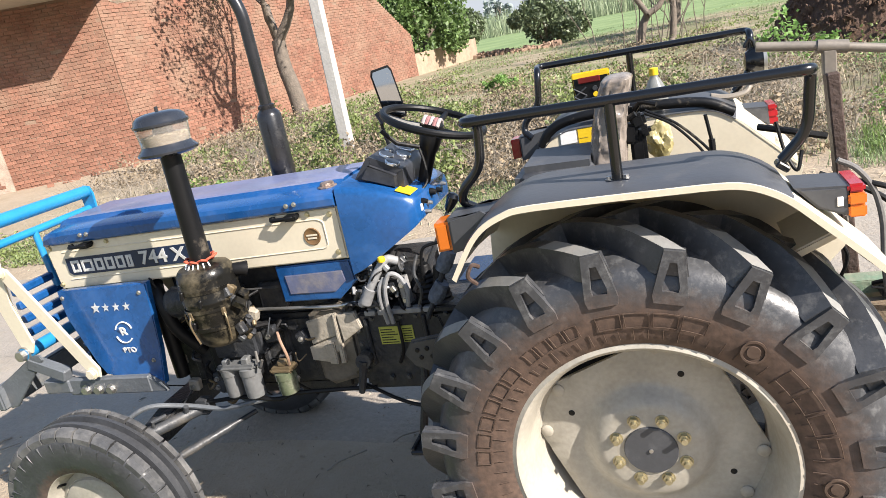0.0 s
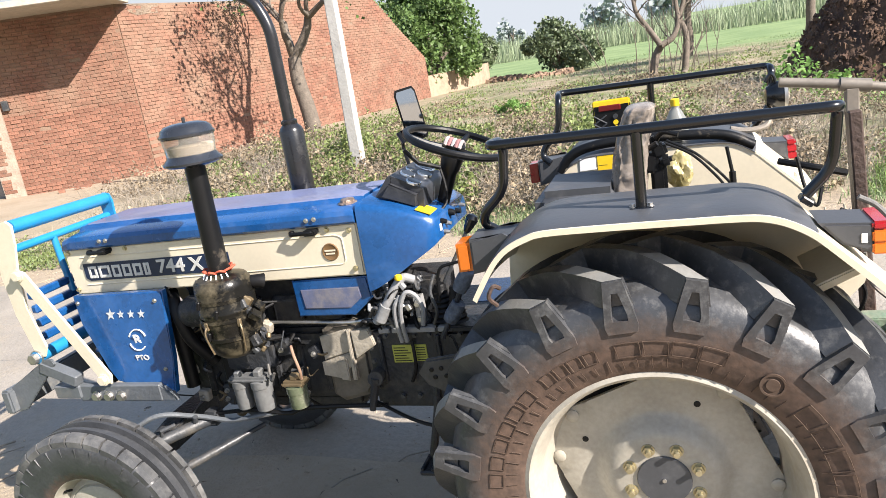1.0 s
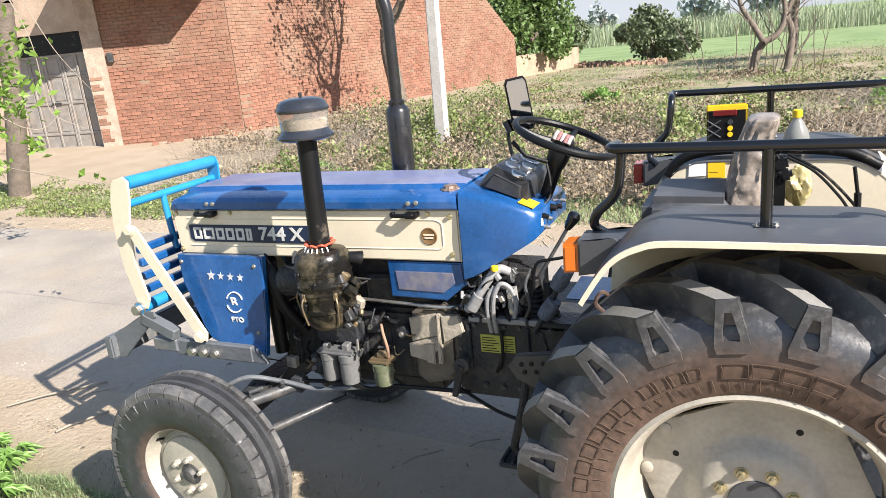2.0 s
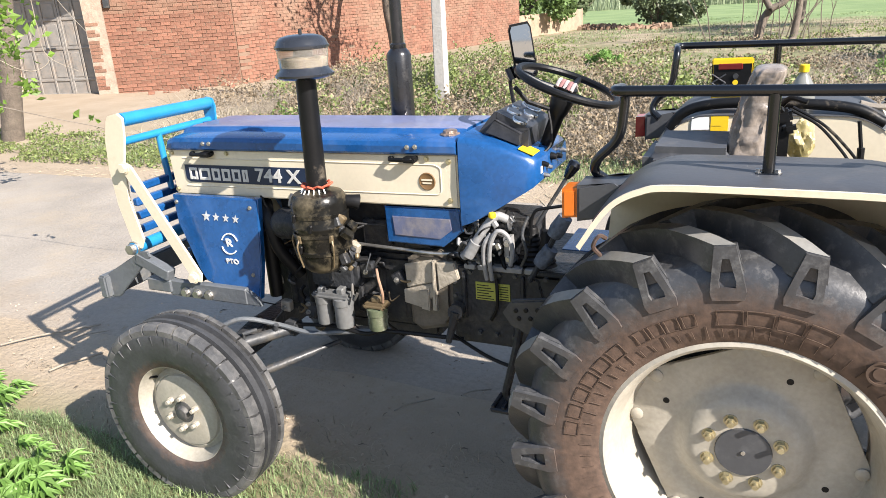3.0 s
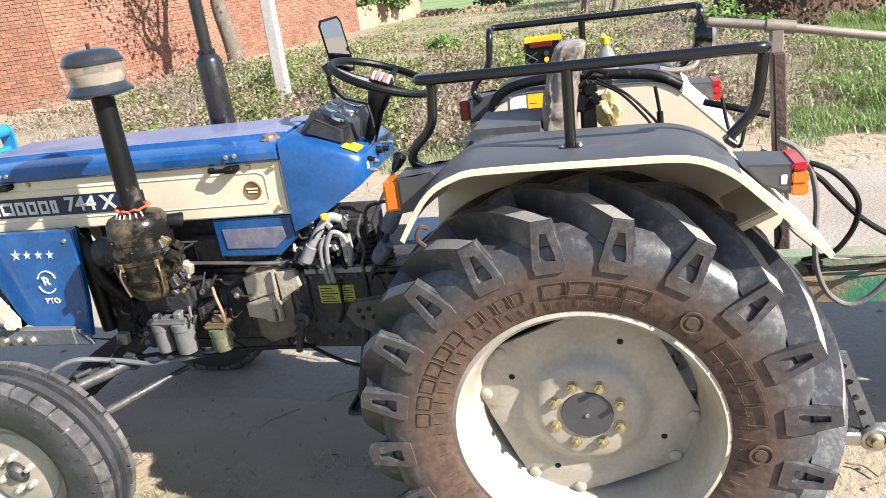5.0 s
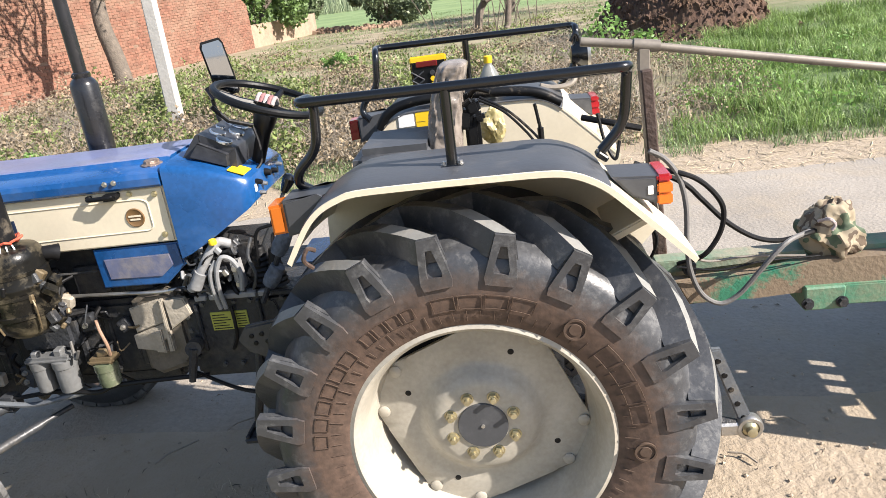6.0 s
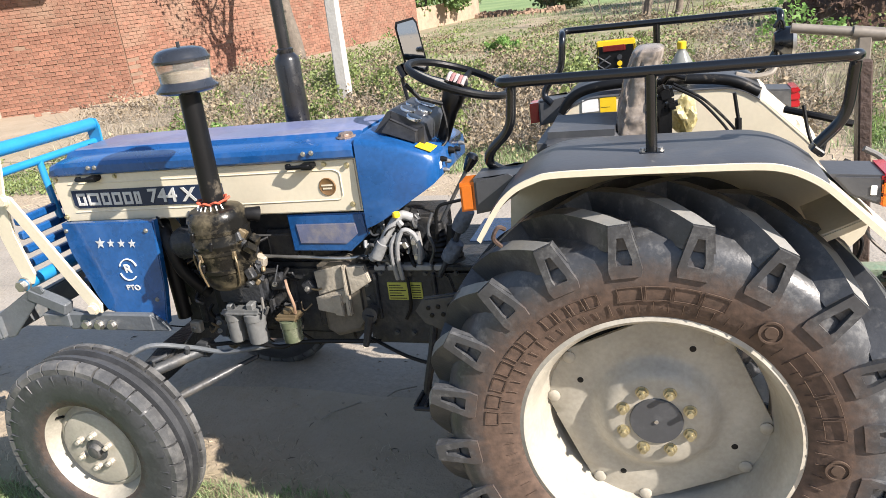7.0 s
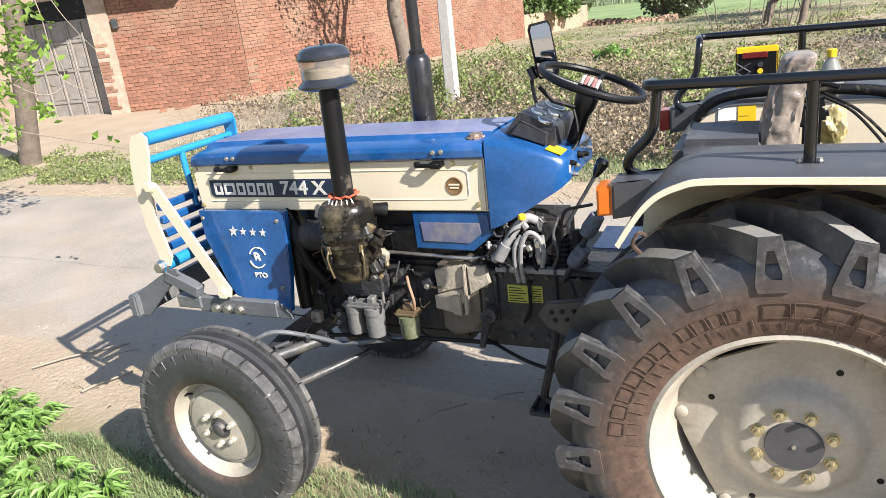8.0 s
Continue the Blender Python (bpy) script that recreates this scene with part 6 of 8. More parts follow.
work_lamp = thing("work_lamp", (0.49, 0.60, 1.54), "round black work lamp strapped to the far guard rail", "lamp")
bm = B()
capped(bm, [(0.012, -0.05), (0.035, -0.045), (0.052, -0.02), (0.057, 0.0), (0.057, 0.02), (0.05, 0.024)], (0.485, 0.60, 1.545), "x", 28)
part("housing", bm, BLACK, work_lamp)
bm = B()
lathe(bm, [(0.048, 0.018), (0.060, 0.018), (0.060, 0.03), (0.05, 0.032)], (0.485, 0.60, 1.545), "x", 28, True)
part("bezel", bm, STEEL, work_lamp, "chrome bezel")
bm = B()
capped(bm, [(0.05, 0.02), (0.045, 0.03), (0.02, 0.036)], (0.485, 0.60, 1.545), "x", 24)
part("lens", bm, PLASTIC, work_lamp, "clear lens")
bm = B()
tube(bm, curve([(0.44, 0.60, 1.60), (0.46, 0.60, 1.63), (0.475, 0.60, 1.60), (0.47, 0.60, 1.50), (0.455, 0.60, 1.46)]), 0.007, 8)
part("bracket", bm, BLACK, work_lamp)
bm = B()
tube(bm, curve([(0.455, 0.60, 1.46), (0.43, 0.58, 1.43), (0.36, 0.56, 1.425), (0.30, 0.55, 1.44)]), 0.012, 8)
part("arm", bm, GIPIPE, work_lamp)

# ---------------------------------------------------------------- trailer behind
trailer = thing("trailer", (1.3, 0.0, 0.0), "green painted farm trailer drawbar with a rusty jack post", "trailer")
WORNGREEN = M("flaked_green_paint_over_rust", (0.028, 0.185, 0.108), 0.5, var=0.3, bump=0.2, dust=0.5, dust_col=(0.2, 0.135, 0.092), dscale=3.0)
flake = [n for n in WORNGREEN.node_tree.nodes if n.type == "MAP_RANGE"][2]
flake.inputs["From Min"].default_value, flake.inputs["From Max"].default_value, flake.inputs["To Max"].default_value = 0.43, 0.5, 0.92
bm = B()
slab(bm, [(0.70, 0.79), (1.0, 0.795), (1.2, 0.83), (2.4, 0.83), (2.4, 0.70), (1.30, 0.70), (1.12, 0.715), (0.98, 0.70), (0.75, 0.695)], -0.105, -0.045, 0.006)
db = part("drawbar", bm, WORNGREEN, trailer, "chipped green drawbar beam with bare rusty patches")
bm = B()
slab(bm, [(0.70, 0.79), (1.0, 0.795), (1.2, 0.83), (2.4, 0.83), (2.4, 0.70), (1.30, 0.70), (1.12, 0.715), (0.98, 0.70), (0.75, 0.695)], 0.045, 0.105, 0.006)
DUSTYGREEN = M("dust_over_green_paint", (0.09, 0.2, 0.13), 0.8, var=0.3, bump=0.15, dust=0.85, dust_col=(0.3, 0.255, 0.195), dscale=5)
part("far_beam", bm, DUSTYGREEN, trailer)
bm = B()
slab(bm, [(0.62, 0.80), (0.65, 0.845), (1.2, 0.845), (2.4, 0.85), (2.4, 0.825), (1.2, 0.825), (0.70, 0.80)], -0.04, 0.04, 0.004)
part("top_plate", bm, DUSTYGREEN, trailer, "dust-covered top plate with traces of green")
bm = B()
box(bm, (1.145, -0.13, 0.645), (1.285, 0.13, 0.735), 0.006)
cb_ = part("hitch_block", bm, GREENP, trailer, "green hitch block with bolts")
for x in (1.155, 1.272):
    bm = B()
    bolt(bm, (x, -0.13, 0.675), (0, -1, 0), 0.016, 0.02)
    part("bolt", bm, IRON, cb_)
bm = B()
slab(bm, [(1.28, 0.735), (2.4, 0.72), (2.4, 0.64), (1.285, 0.655)], -0.12, -0.06, 0.005)
part("lower_beam", bm, GREENP, trailer)
bm = B()
box(bm, (0.74, -0.09, 0.80), (0.78, -0.04, 0.85), 0.006)
part("latch", bm, IRON, trailer)
bm = B()
box(bm, (0.66, 0.06, 0.45), (0.70, 0.13, 1.53), 0.005, 1, pose(0, 0, 0, 0, -3.5, 0))
part("jack_post", bm, RUST, trailer, "rusty brown steel post")
bm = B()
tube(bm, [(0.43, 0.11, 1.645), (0.64, 0.105, 1.612)], 0.016, 14)
tube(bm, [(0.61, 0.105, 1.615), (0.70, 0.105, 1.60)], 0.022, 14)
tube(bm, [(0.69, 0.105, 1.60), (2.4, 0.10, 1.25)], 0.0145, 14)
box(bm, (0.625, 0.085, 1.52), (0.665, 0.125, 1.6), 0.004)
part("cross_pipe", bm, GIPIPE, trailer, "weathered horizontal pipe with a sleeve joint")
bm = B()
box(bm, (2.3, -0.40, 0.44), (5.8, 1.00, 0.50), 0.01)
# front board with two rows of slots
for z0, z1 in ((0.50, 0.56), (0.65, 0.855), (0.905, 1.55)):
    box(bm, (2.30, -0.40, z0), (2.33, 1.00, z1), 0.002)
for y0, y1 in ((-0.40, -0.19), (-0.03, -0.005), (0.055, 0.10), (0.155, 0.22), (0.27, 1.0)):
    box(bm, (2.301, y0, 0.559), (2.329, y1, 0.651), 0.002)
for y0, y1 in ((-0.40, -0.33), (-0.15, 0.04), (0.10, 1.0)):
    box(bm, (2.301, y0, 0.854), (2.329, y1, 0.906), 0.002)
for y in (-0.40, 1.00):
    box(bm, (2.33, y - 0.012, 0.50), (5.8, y + 0.012, 0.80), 0.004)
    for k in range(9):
        box(bm, (2.40 + 0.42 * k, y - 0.02, 0.50), (2.46 + 0.42 * k, y + 0.02, 0.82), 0.004)
part("body", bm, GREENP, trailer, "green trailer body with a slotted front board")
for s in (-1, 1):
    bm = B()
    lathe(bm, [(0.2, -0.09), (0.38, -0.10), (0.40, -0.06), (0.40, 0.06), (0.38, 0.10), (0.2, 0.09)], (4.3, 0.30 + s * 0.85, 0.40), "y", 40, True)
    part("tyre", bm, RUBBER, trailer)
bm = B()
tube(bm, [(4.3, -0.62, 0.38), (4.3, 1.22, 0.38)], 0.05, 12)
box(bm, (4.2, -0.3, 0.34), (4.4, 0.9, 0.45), 0.02)
part("axle", bm, RUST, trailer)
bundle = thing("cloth_bundle", (1.27, 0.0, 0.80), "camouflage cloth bundle tied over the trailer jack", "cloth bundle")
bm = B()
bmesh.ops.create_icosphere(bm, subdivisions=5, radius=0.1)
for v in bm.verts:
    c = v.co.copy()
    a = math.atan2(c.y, c.x)
    k = 1.06 + 0.2 * noise.noise(c * 12) + 0.05 * math.sin(7 * a + 30 * c.z + 6 * noise.noise(c * 10)) - 0.42 * abs(noise.noise(c * 15)) + 0.16 * abs(noise.noise(c * 31))
    flare = 1.12 if c.z < 0.02 else 1.0 - 1.8 * (c.z - 0.02)
    v.co = Vector((c.x * 0.98 * k * flare, c.y * 0.9 * k * flare, c.z * 1.12 * k)) + Vector((1.272, -0.01, 0.905))
part("cloth", bm, CAMO, bundle, smooth=40)
bm = B()
vs_ = [bm.verts.new(p) for p in ((1.155, -0.07, 0.925), (1.20, -0.10, 0.985), (1.25, -0.10, 0.97), (1.22, -0.115, 0.925), (1.19, -0.10, 0.93))]
bm.faces.new(vs_)
bmesh.ops.solidify(bm, geom=bm.faces[:], thickness=0.004)
part("loose_flap", bm, CAMO, bundle)
bm = B()
tube(bm, curve([(1.19, -0.09, 0.97), (1.215, -0.115, 0.985), (1.235, -0.12, 0.965), (1.225, -0.12, 0.945)]), 0.006, 6)
part("tie_string", bm, PALECLOTH, bundle)
GREYHOSE = M("sun_greyed_hose", (0.13, 0.125, 0.12), 0.6, var=0.2, bump=0.1)
hoses = thing("hydraulic_hose", (0.8, 0.0, 0.9), "black and grey hydraulic hoses looping from tractor to trailer", "hose")
for pts, r, mat in (([(0.55, -0.15, 1.25), (0.691, -0.2, 1.227), (0.769, -0.2, 1.186), (0.83, -0.2, 1.111), (0.838, -0.2, 1.043), (0.816, -0.2, 0.978), (0.77, -0.2, 0.923), (0.70, -0.15, 0.88)], 0.009, HOSE),
                    ([(0.56, -0.15, 1.26), (0.714, -0.15, 1.178), (0.783, -0.15, 1.108), (0.861, -0.15, 1.024), (0.954, -0.15, 0.958), (1.04, -0.15, 0.936), (1.131, -0.13, 0.943), (1.22, -0.05, 0.93)], 0.009, HOSE),
                    ([(0.60, -0.2, 1.31), (0.651, -0.2, 1.276), (0.695, -0.2, 1.207), (0.717, -0.2, 1.107), (0.72, -0.2, 0.98), (0.731, -0.2, 0.874), (0.77, -0.2, 0.781), (0.833, -0.2, 0.739), (0.896, -0.2, 0.769), (0.963, -0.2, 0.851), (1.015, -0.2, 0.914), (1.066, -0.18, 0.947), (1.16, -0.1, 0.94)], 0.009, GREYHOSE),
                    ([(0.42, 0.1, 1.38), (0.52, 0.05, 1.36), (0.62, 0.05, 1.33)], 0.012, HOSE),
                    ([(0.60, -0.15, 1.05), (0.63, -0.15, 0.98), (0.60, -0.15, 0.90), (0.56, -0.12, 0.85)], 0.006, HOSE),
                    ([(0.64, -0.1, 1.10), (0.655, -0.1, 1.0), (0.72, -0.12, 0.93), (0.80, -0.12, 0.87), (0.95, -0.10, 0.865), (1.15, -0.1, 0.85)], 0.005, GIPIPE),
                    ([(0.70, -0.13, 0.86), (0.85, -0.14, 0.84), (1.0, -0.13, 0.855), (1.2, -0.1, 0.845)], 0.004, HOSE),
                    ([(0.47, 0.05, 1.40), (0.49, 0.03, 1.30), (0.52, 0.0, 1.24), (0.54, 0.02, 1.30)], 0.006, HOSE)):
    bm = B()
    tube(bm, curve(pts), r, 8)
    part("hose", bm, mat, hoses)

# ---------------------------------------------------------------- ground and road
def sm(a, b, v):
    t = max(0.0, min(1.0, (v - a) / (b - a)))
    return t * t * (3 - 2 * t)


ROAD_N, ROAD_F = 0.05, 4.1


def height(x, y):
    r = math.hypot(x, y)
    h = 0.0
    h += 0.10 * sm(ROAD_F + 0.4, ROAD_F + 3.0, y) + 0.12 * sm(ROAD_N - 0.5, ROAD_N - 2.5, y) * 0.4
    h -= 0.012 * max(0, min(y, 420) - 26)
    rough = sm(ROAD_F + 0.5, ROAD_F + 1.6, y) + sm(ROAD_N - 0.4, ROAD_N - 1.2, y)
    h += rough * (0.05 * noise.noise(Vector((x * 0.9, y * 0.9, 0))) + 0.025 * noise.noise(Vector((x * 3, y * 3, 2)))) * (1 if r < 60 else 0.3)
    return h


def ground_material():
    m = bpy.data.materials.new("earth_and_grass")
    m.use_nodes = True
    nd, lk = m.node_tree.nodes, m.node_tree.links
    p = nd["Principled BSDF"]
    tc = nd.new("ShaderNodeTexCoord")
    def nz(s, d=6, r=0.6):
        n = nd.new("ShaderNodeTexNoise")
        n.inputs["Scale"].default_value, n.inputs["Detail"].default_value, n.inputs["Roughness"].default_value = s, d, r
        lk.new(tc.outputs["Object"], n.inputs["Vector"])
        return n.outputs["Fac"]
    def rampm(v, a, b):
        r = nd.new("ShaderNodeMapRange")
        r.inputs["From Min"].default_value, r.inputs["From Max"].default_value = a, b
        lk.new(v, r.inputs["Value"])
        return r.outputs["Result"]
    def mix(f, a, b):
        x = nd.new("ShaderNodeMix")
        x.data_type = "RGBA"
        lk.new(f, x.inputs["Factor"])
        for k, c in (("A", a), ("B", b)):
            if isinstance(c, tuple):
                x.inputs[k].default_value = (*c, 1)
            else:
                lk.new(c, x.inputs[k])
        return x.outputs["Result"]
    def mul(a, b):
        x = nd.new("ShaderNodeMath")
        x.operation = "MULTIPLY"
        lk.new(a, x.inputs[0])
        lk.new(b, x.inputs[1])
        return x.outputs[0]
    soil = mix(rampm(nz(1.2), 0.35, 0.65), (0.30, 0.237, 0.166), (0.37, 0.30, 0.222))
    soil = mix(rampm(nz(14), 0.5, 0.75), soil, (0.33, 0.26, 0.18))
    grass = mix(rampm(nz(5), 0.35, 0.65), (0.12, 0.145, 0.058), (0.225, 0.195, 0.11))
    sep = nd.new("ShaderNodeSeparateXYZ")
    lk.new(tc.outputs["Object"], sep.inputs[0])
    y = sep.outputs["Y"]
    patch = rampm(nz(0.55, 8, 0.7), 0.37, 0.55)
    near = mul(rampm(y, ROAD_N - 0.25, ROAD_N - 0.75), rampm(sep.outputs["X"], -0.75, -1.9))
    far = mul(rampm(y, ROAD_F + 0.9, ROAD_F + 2.2), rampm(sep.outputs["X"], -11.0, -8.0))
    col = mix(mul(patch, far), soil, grass)
    col = mix(near, col, mix(rampm(nz(4), 0.4, 0.6), grass, (0.16, 0.15, 0.07)))
    col = mix(rampm(y, 31, 36), col, mix(rampm(nz(0.3), 0.4, 0.6), (0.14, 0.21, 0.08), (0.2, 0.27, 0.11)))
    # leaf litter under the brush, and turf under the tall grass
    litter = mix(rampm(nz(9), 0.35, 0.65), (0.11, 0.085, 0.055), (0.24, 0.185, 0.12))
    brush = mul(mul(rampm(y, 5.0, 5.8), rampm(y, 12.5, 9.5)), mul(mul(rampm(sep.outputs["X"], 3.0, 1.2), rampm(sep.outputs["X"], -8.5, -6.5)), rampm(nz(0.9), 0.36, 0.5)))
    col = mix(brush, col, litter)
    turf = mix(rampm(nz(6), 0.35, 0.65), (0.06, 0.10, 0.03), (0.12, 0.17, 0.06))
    col = mix(mul(mul(rampm(y, 4.7, 5.3), rampm(y, 20.0, 15.0)), rampm(sep.outputs["X"], 2.6, 3.6)), col, turf)
    lk.new(col, p.inputs["Base Color"])
    p.inputs["Roughness"].default_value = 0.95
    b = nd.new("ShaderNodeBump")
    b.inputs["Strength"].default_value, b.inputs["Distance"].default_value = 0.7, 0.03
    lk.new(nz(22, 8), b.inputs["Height"])
    lk.new(b.outputs["Normal"], p.inputs["Normal"])
    return m


N = 190
us = [-1 + 2 * i / (N - 1) for i in range(N)]
co = [math.copysign(abs(u) ** 2.6, u) * 1600 + 3 * u for u in us]
gv = [(x - 1.5, y + 2.5, height(x - 1.5, y + 2.5)) for y in co for x in co]
gf = [(j * N + i, j * N + i + 1, (j + 1) * N + i + 1, (j + 1) * N + i) for j in range(N - 1) for i in range(N - 1)]
me = bpy.data.meshes.new("ground")
me.from_pydata(gv, [], gf)
for f in me.polygons:
    f.use_smooth = True
me.materials.append(ground_material())
tagged(new("ground", me), "dry earth verge, patchy grass and green field", "ground", kind="structure")

ROADM = M("dusty_worn_concrete", (0.285, 0.254, 0.216), 0.88, var=0.22, scale=1.3, bump=0.45, bscale=45, dust=0.4, dust_col=(0.34, 0.277, 0.198), dscale=1.6)
xs = [-80 + i for i in range(70)] + [-10 + 0.2 * i for i in range(80)] + [6 + 1.0 * i for i in range(75)]
rv, rf = [], []
for x in xs:
    a = ROAD_N - 0.02 + 0.12 * noise.noise(Vector((x * 0.8, 5, 0))) + 0.05 * noise.noise(Vector((x * 3.1, 9, 0)))
    b = ROAD_F + 0.15 * noise.noise(Vector((x * 0.6, 1, 0))) + 0.06 * noise.noise(Vector((x * 3.1, 4, 0)))
    for k in range(9):
        y = a + (b - a) * k / 8
        rv.append((x, y, 0.008 if 0 < k < 8 else -0.01))
for i in range(len(xs) - 1):
    for k in range(8):
        rf.append((i * 9 + k, (i + 1) * 9 + k, (i + 1) * 9 + k + 1, i * 9 + k + 1))
def drift(m):
    """Brown soil washed over the road's near edge and lying in thin patches on it."""
    nd, lk = m.node_tree.nodes, m.node_tree.links
    p = nd["Principled BSDF"]
    tc, sep = nd.new("ShaderNodeTexCoord"), nd.new("ShaderNodeSeparateXYZ")
    lk.new(tc.outputs["Object"], sep.inputs[0])
    nz, fine = nd.new("ShaderNodeTexNoise"), nd.new("ShaderNodeTexNoise")
    nz.inputs["Scale"].default_value, nz.inputs["Detail"].default_value, nz.inputs["Roughness"].default_value = 2.2, 9, 0.65
    fine.inputs["Scale"].default_value, fine.inputs["Detail"].default_value, fine.inputs["Roughness"].default_value = 26, 8, 0.7
    for n in (nz, fine):
        lk.new(tc.outputs["Object"], n.inputs["Vector"])
    ad = nd.new("ShaderNodeMath")
    ad.operation, ad.inputs[1].default_value = "MULTIPLY_ADD", 1.3
    lk.new(nz.outputs["Fac"], ad.inputs[0])
    lk.new(sep.outputs["Y"], ad.inputs[2])
    mr = nd.new("ShaderNodeMapRange")
    mr.inputs["From Min"].default_value, mr.inputs["From Max"].default_value, mr.inputs["To Max"].default_value = 1.55, 0.75, 0.85
    lk.new(ad.outputs[0], mr.inputs["Value"])
    tone = nd.new("ShaderNodeMix")
    tone.data_type = "RGBA"
    tone.inputs["A"].default_value, tone.inputs["B"].default_value = (0.215, 0.165, 0.118, 1), (0.36, 0.292, 0.214, 1)
    fr = nd.new("ShaderNodeMapRange")
    fr.inputs["From Min"].default_value, fr.inputs["From Max"].default_value = 0.32, 0.68
    lk.new(fine.outputs["Fac"], fr.inputs["Value"])
    lk.new(fr.outputs["Result"], tone.inputs["Factor"])
    mx = nd.new("ShaderNodeMix")
    mx.data_type = "RGBA"
    lk.new(mr.outputs["Result"], mx.inputs["Factor"])
    lk.new(p.inputs["Base Color"].links[0].from_socket, mx.inputs["A"])
    lk.new(tone.outputs["Result"], mx.inputs["B"])
    lk.new(mx.outputs["Result"], p.inputs["Base Color"])


drift(ROADM)
me = bpy.data.meshes.new("road")
me.from_pydata(rv, [], rf)
me.materials.append(ROADM)
tagged(new("road", me), "dusty worn grey concrete village road", "road", kind="structure")

# ---------------------------------------------------------------- brick house
PA, PC, PB = Vector((-15.15, 11.05, 0)), Vector((-12.4, 12.55, 0)), Vector((-8.6, 33.0, 0))
house = thing("brick_house", (-13, 13, 0), "unplastered red-brick farm building with a concrete roof slab", "house")


def wall_box(bm, a, b, z0, z1, th, inset=0.0):
    """A wall from a to b in plan; its outer face lies on that line, the body behind it."""
    d = (b - a).normalized()
    n = Vector((-d.y, d.x, 0))
    q = [a + n * inset, b + n * inset, b + n * th, a + n * th]
    u = [bm.verts.new((v.x, v.y, z0)) for v in q]
    w = [bm.verts.new((v.x, v.y, z1)) for v in q]
    bm.faces.new(u[::-1])
    bm.faces.new(w)
    for k in range(4):
        bm.faces.new((u[k], u[(k + 1) % 4], w[(k + 1) % 4], w[k]))


dB = (PB - PC).normalized()
dA = (PC - PA).normalized()
TOP = 4.15
OVER = 1.88


def reach(z):
    """How far the side wall runs at a height: its end is a raking broken edge."""
    return 14.7 if z < 1.7 else 14.7 - (z - 1.7) * 1.4


bm = B()
wall_box(bm, PA, PC, -0.3, TOP, 0.25, -0.016)
front = part("front_wall", bm, MORTAR, house, "red brick front wall", 0)
bm = B()
nB = Vector((-dB.y, dB.x, 0))
prof = [(0, -0.3), (14.7, -0.9), (14.7, 1.7), (14.7 - 1.4 * (TOP - 1.7), TOP), (0, TOP)]
u = [bm.verts.new(PC + dB * a - nB * 0.016 + Vector((0, 0, z))) for a, z in prof]
w = [bm.verts.new(PC + dB * a + nB * 0.25 + Vector((0, 0, z))) for a, z in prof]
bm.faces.new(u)
bm.faces.new(w[::-1])
for k in range(len(prof)):
    bm.faces.new((u[k], w[k], w[(k + 1) % len(prof)], u[(k + 1) % len(prof)]))
side = part("side_wall", bm, MORTAR, house, "long red brick side wall with a raking broken end", 0)
bm = B()
wall_box(bm, PC + dB * 14.7, PC + dB * 21.0, -0.9, 0.93, 0.24, -0.01)
bmesh.ops.subdivide_edges(bm, edges=[e for e in bm.edges if e.calc_length() > 3], cuts=24)
for v in bm.verts:
    if v.co.z > 0.5:
        v.co.z += 0.09 * noise.noise(v.co * 1.3) + 0.04 * noise.noise(v.co * 5)
part("low_wall", bm, M("mud_plaster", (0.36, 0.265, 0.19), 0.95, var=0.25, scale=3, bump=0.6, bscale=14, dust=0.4, dust_col=(0.27, 0.17, 0.12), dscale=2), house, "low mud-plastered yard wall with a crumbling top", 0)
random.seed(33)
for k in range(9):
    s_, z_ = random.uniform(0.6, 8.5), TOP - random.uniform(0.0, 0.2)
    bm = B()
    w_, h_ = random.uniform(0.2, 0.7), random.uniform(0.05, 0.16)
    ring = [(s_ + w_ * math.cos(q * 0.7) * random.uniform(0.6, 1.2), min(TOP, z_ + h_ * math.sin(q * 0.7) * random.uniform(0.6, 1.2))) for q in range(9)]
    f_ = [bm.verts.new(PC + dB * q[0] - nB * 0.034 + Vector((0, 0, q[1]))) for q in ring]
    bm.faces.new(f_)
    bmesh.ops.solidify(bm, geom=bm.faces[:], thickness=0.01)
    part("plaster_remnant", bm, SAND, side, smooth=0)
bm = B()
a, b = PA - dA * 0.7 + Vector((0.48, -0.88, 0)) * OVER, PC + dA * 0.12 + Vector((0.48, -0.88, 0)) * OVER
slab(bm, [(a.x, a.y), (b.x, b.y), (PC.x + 0.2, PC.y + 0.3), (PA.x - 0.8, PA.y + 0.1)], TOP, TOP + 0.13, 0.01, "z")
part("roof_slab", bm, PLASTER, house, "weathered grey concrete roof slab")
# pier beside the gate
bm = B()
wall_box(bm, PA - dA * 0.42, PA + dA * 0.05, -0.3, TOP, 0.4, -0.09)
pier = part("pier", bm, M("worn_whitewash", (0.36, 0.285, 0.225), 0.9, var=0.3, scale=5, bump=0.5, bscale=25, dust=0.45, dust_col=(0.3, 0.18, 0.13), dscale=7), house, "half-plastered brick gate pier, whitewashed in places", 0)
bm = B()
nA = Vector((-dA.y, dA.x, 0))
for k in range(22):
    z = 0.2 + 0.085 * k
    if random.random() < 0.75:
        wall_box(bm, PA - dA * 0.40, PA - dA * random.uniform(0.1, 0.22), z, z + 0.072, 0.0, -0.102)
part("exposed_brick", bm, BRICKJ, pier, "exposed bricks", 0)["kind"] = "stuff"
bm = B()
box(bm, (-0.07, -0.07, 2.12), (0.07, 0.05, 2.36), 0.01)
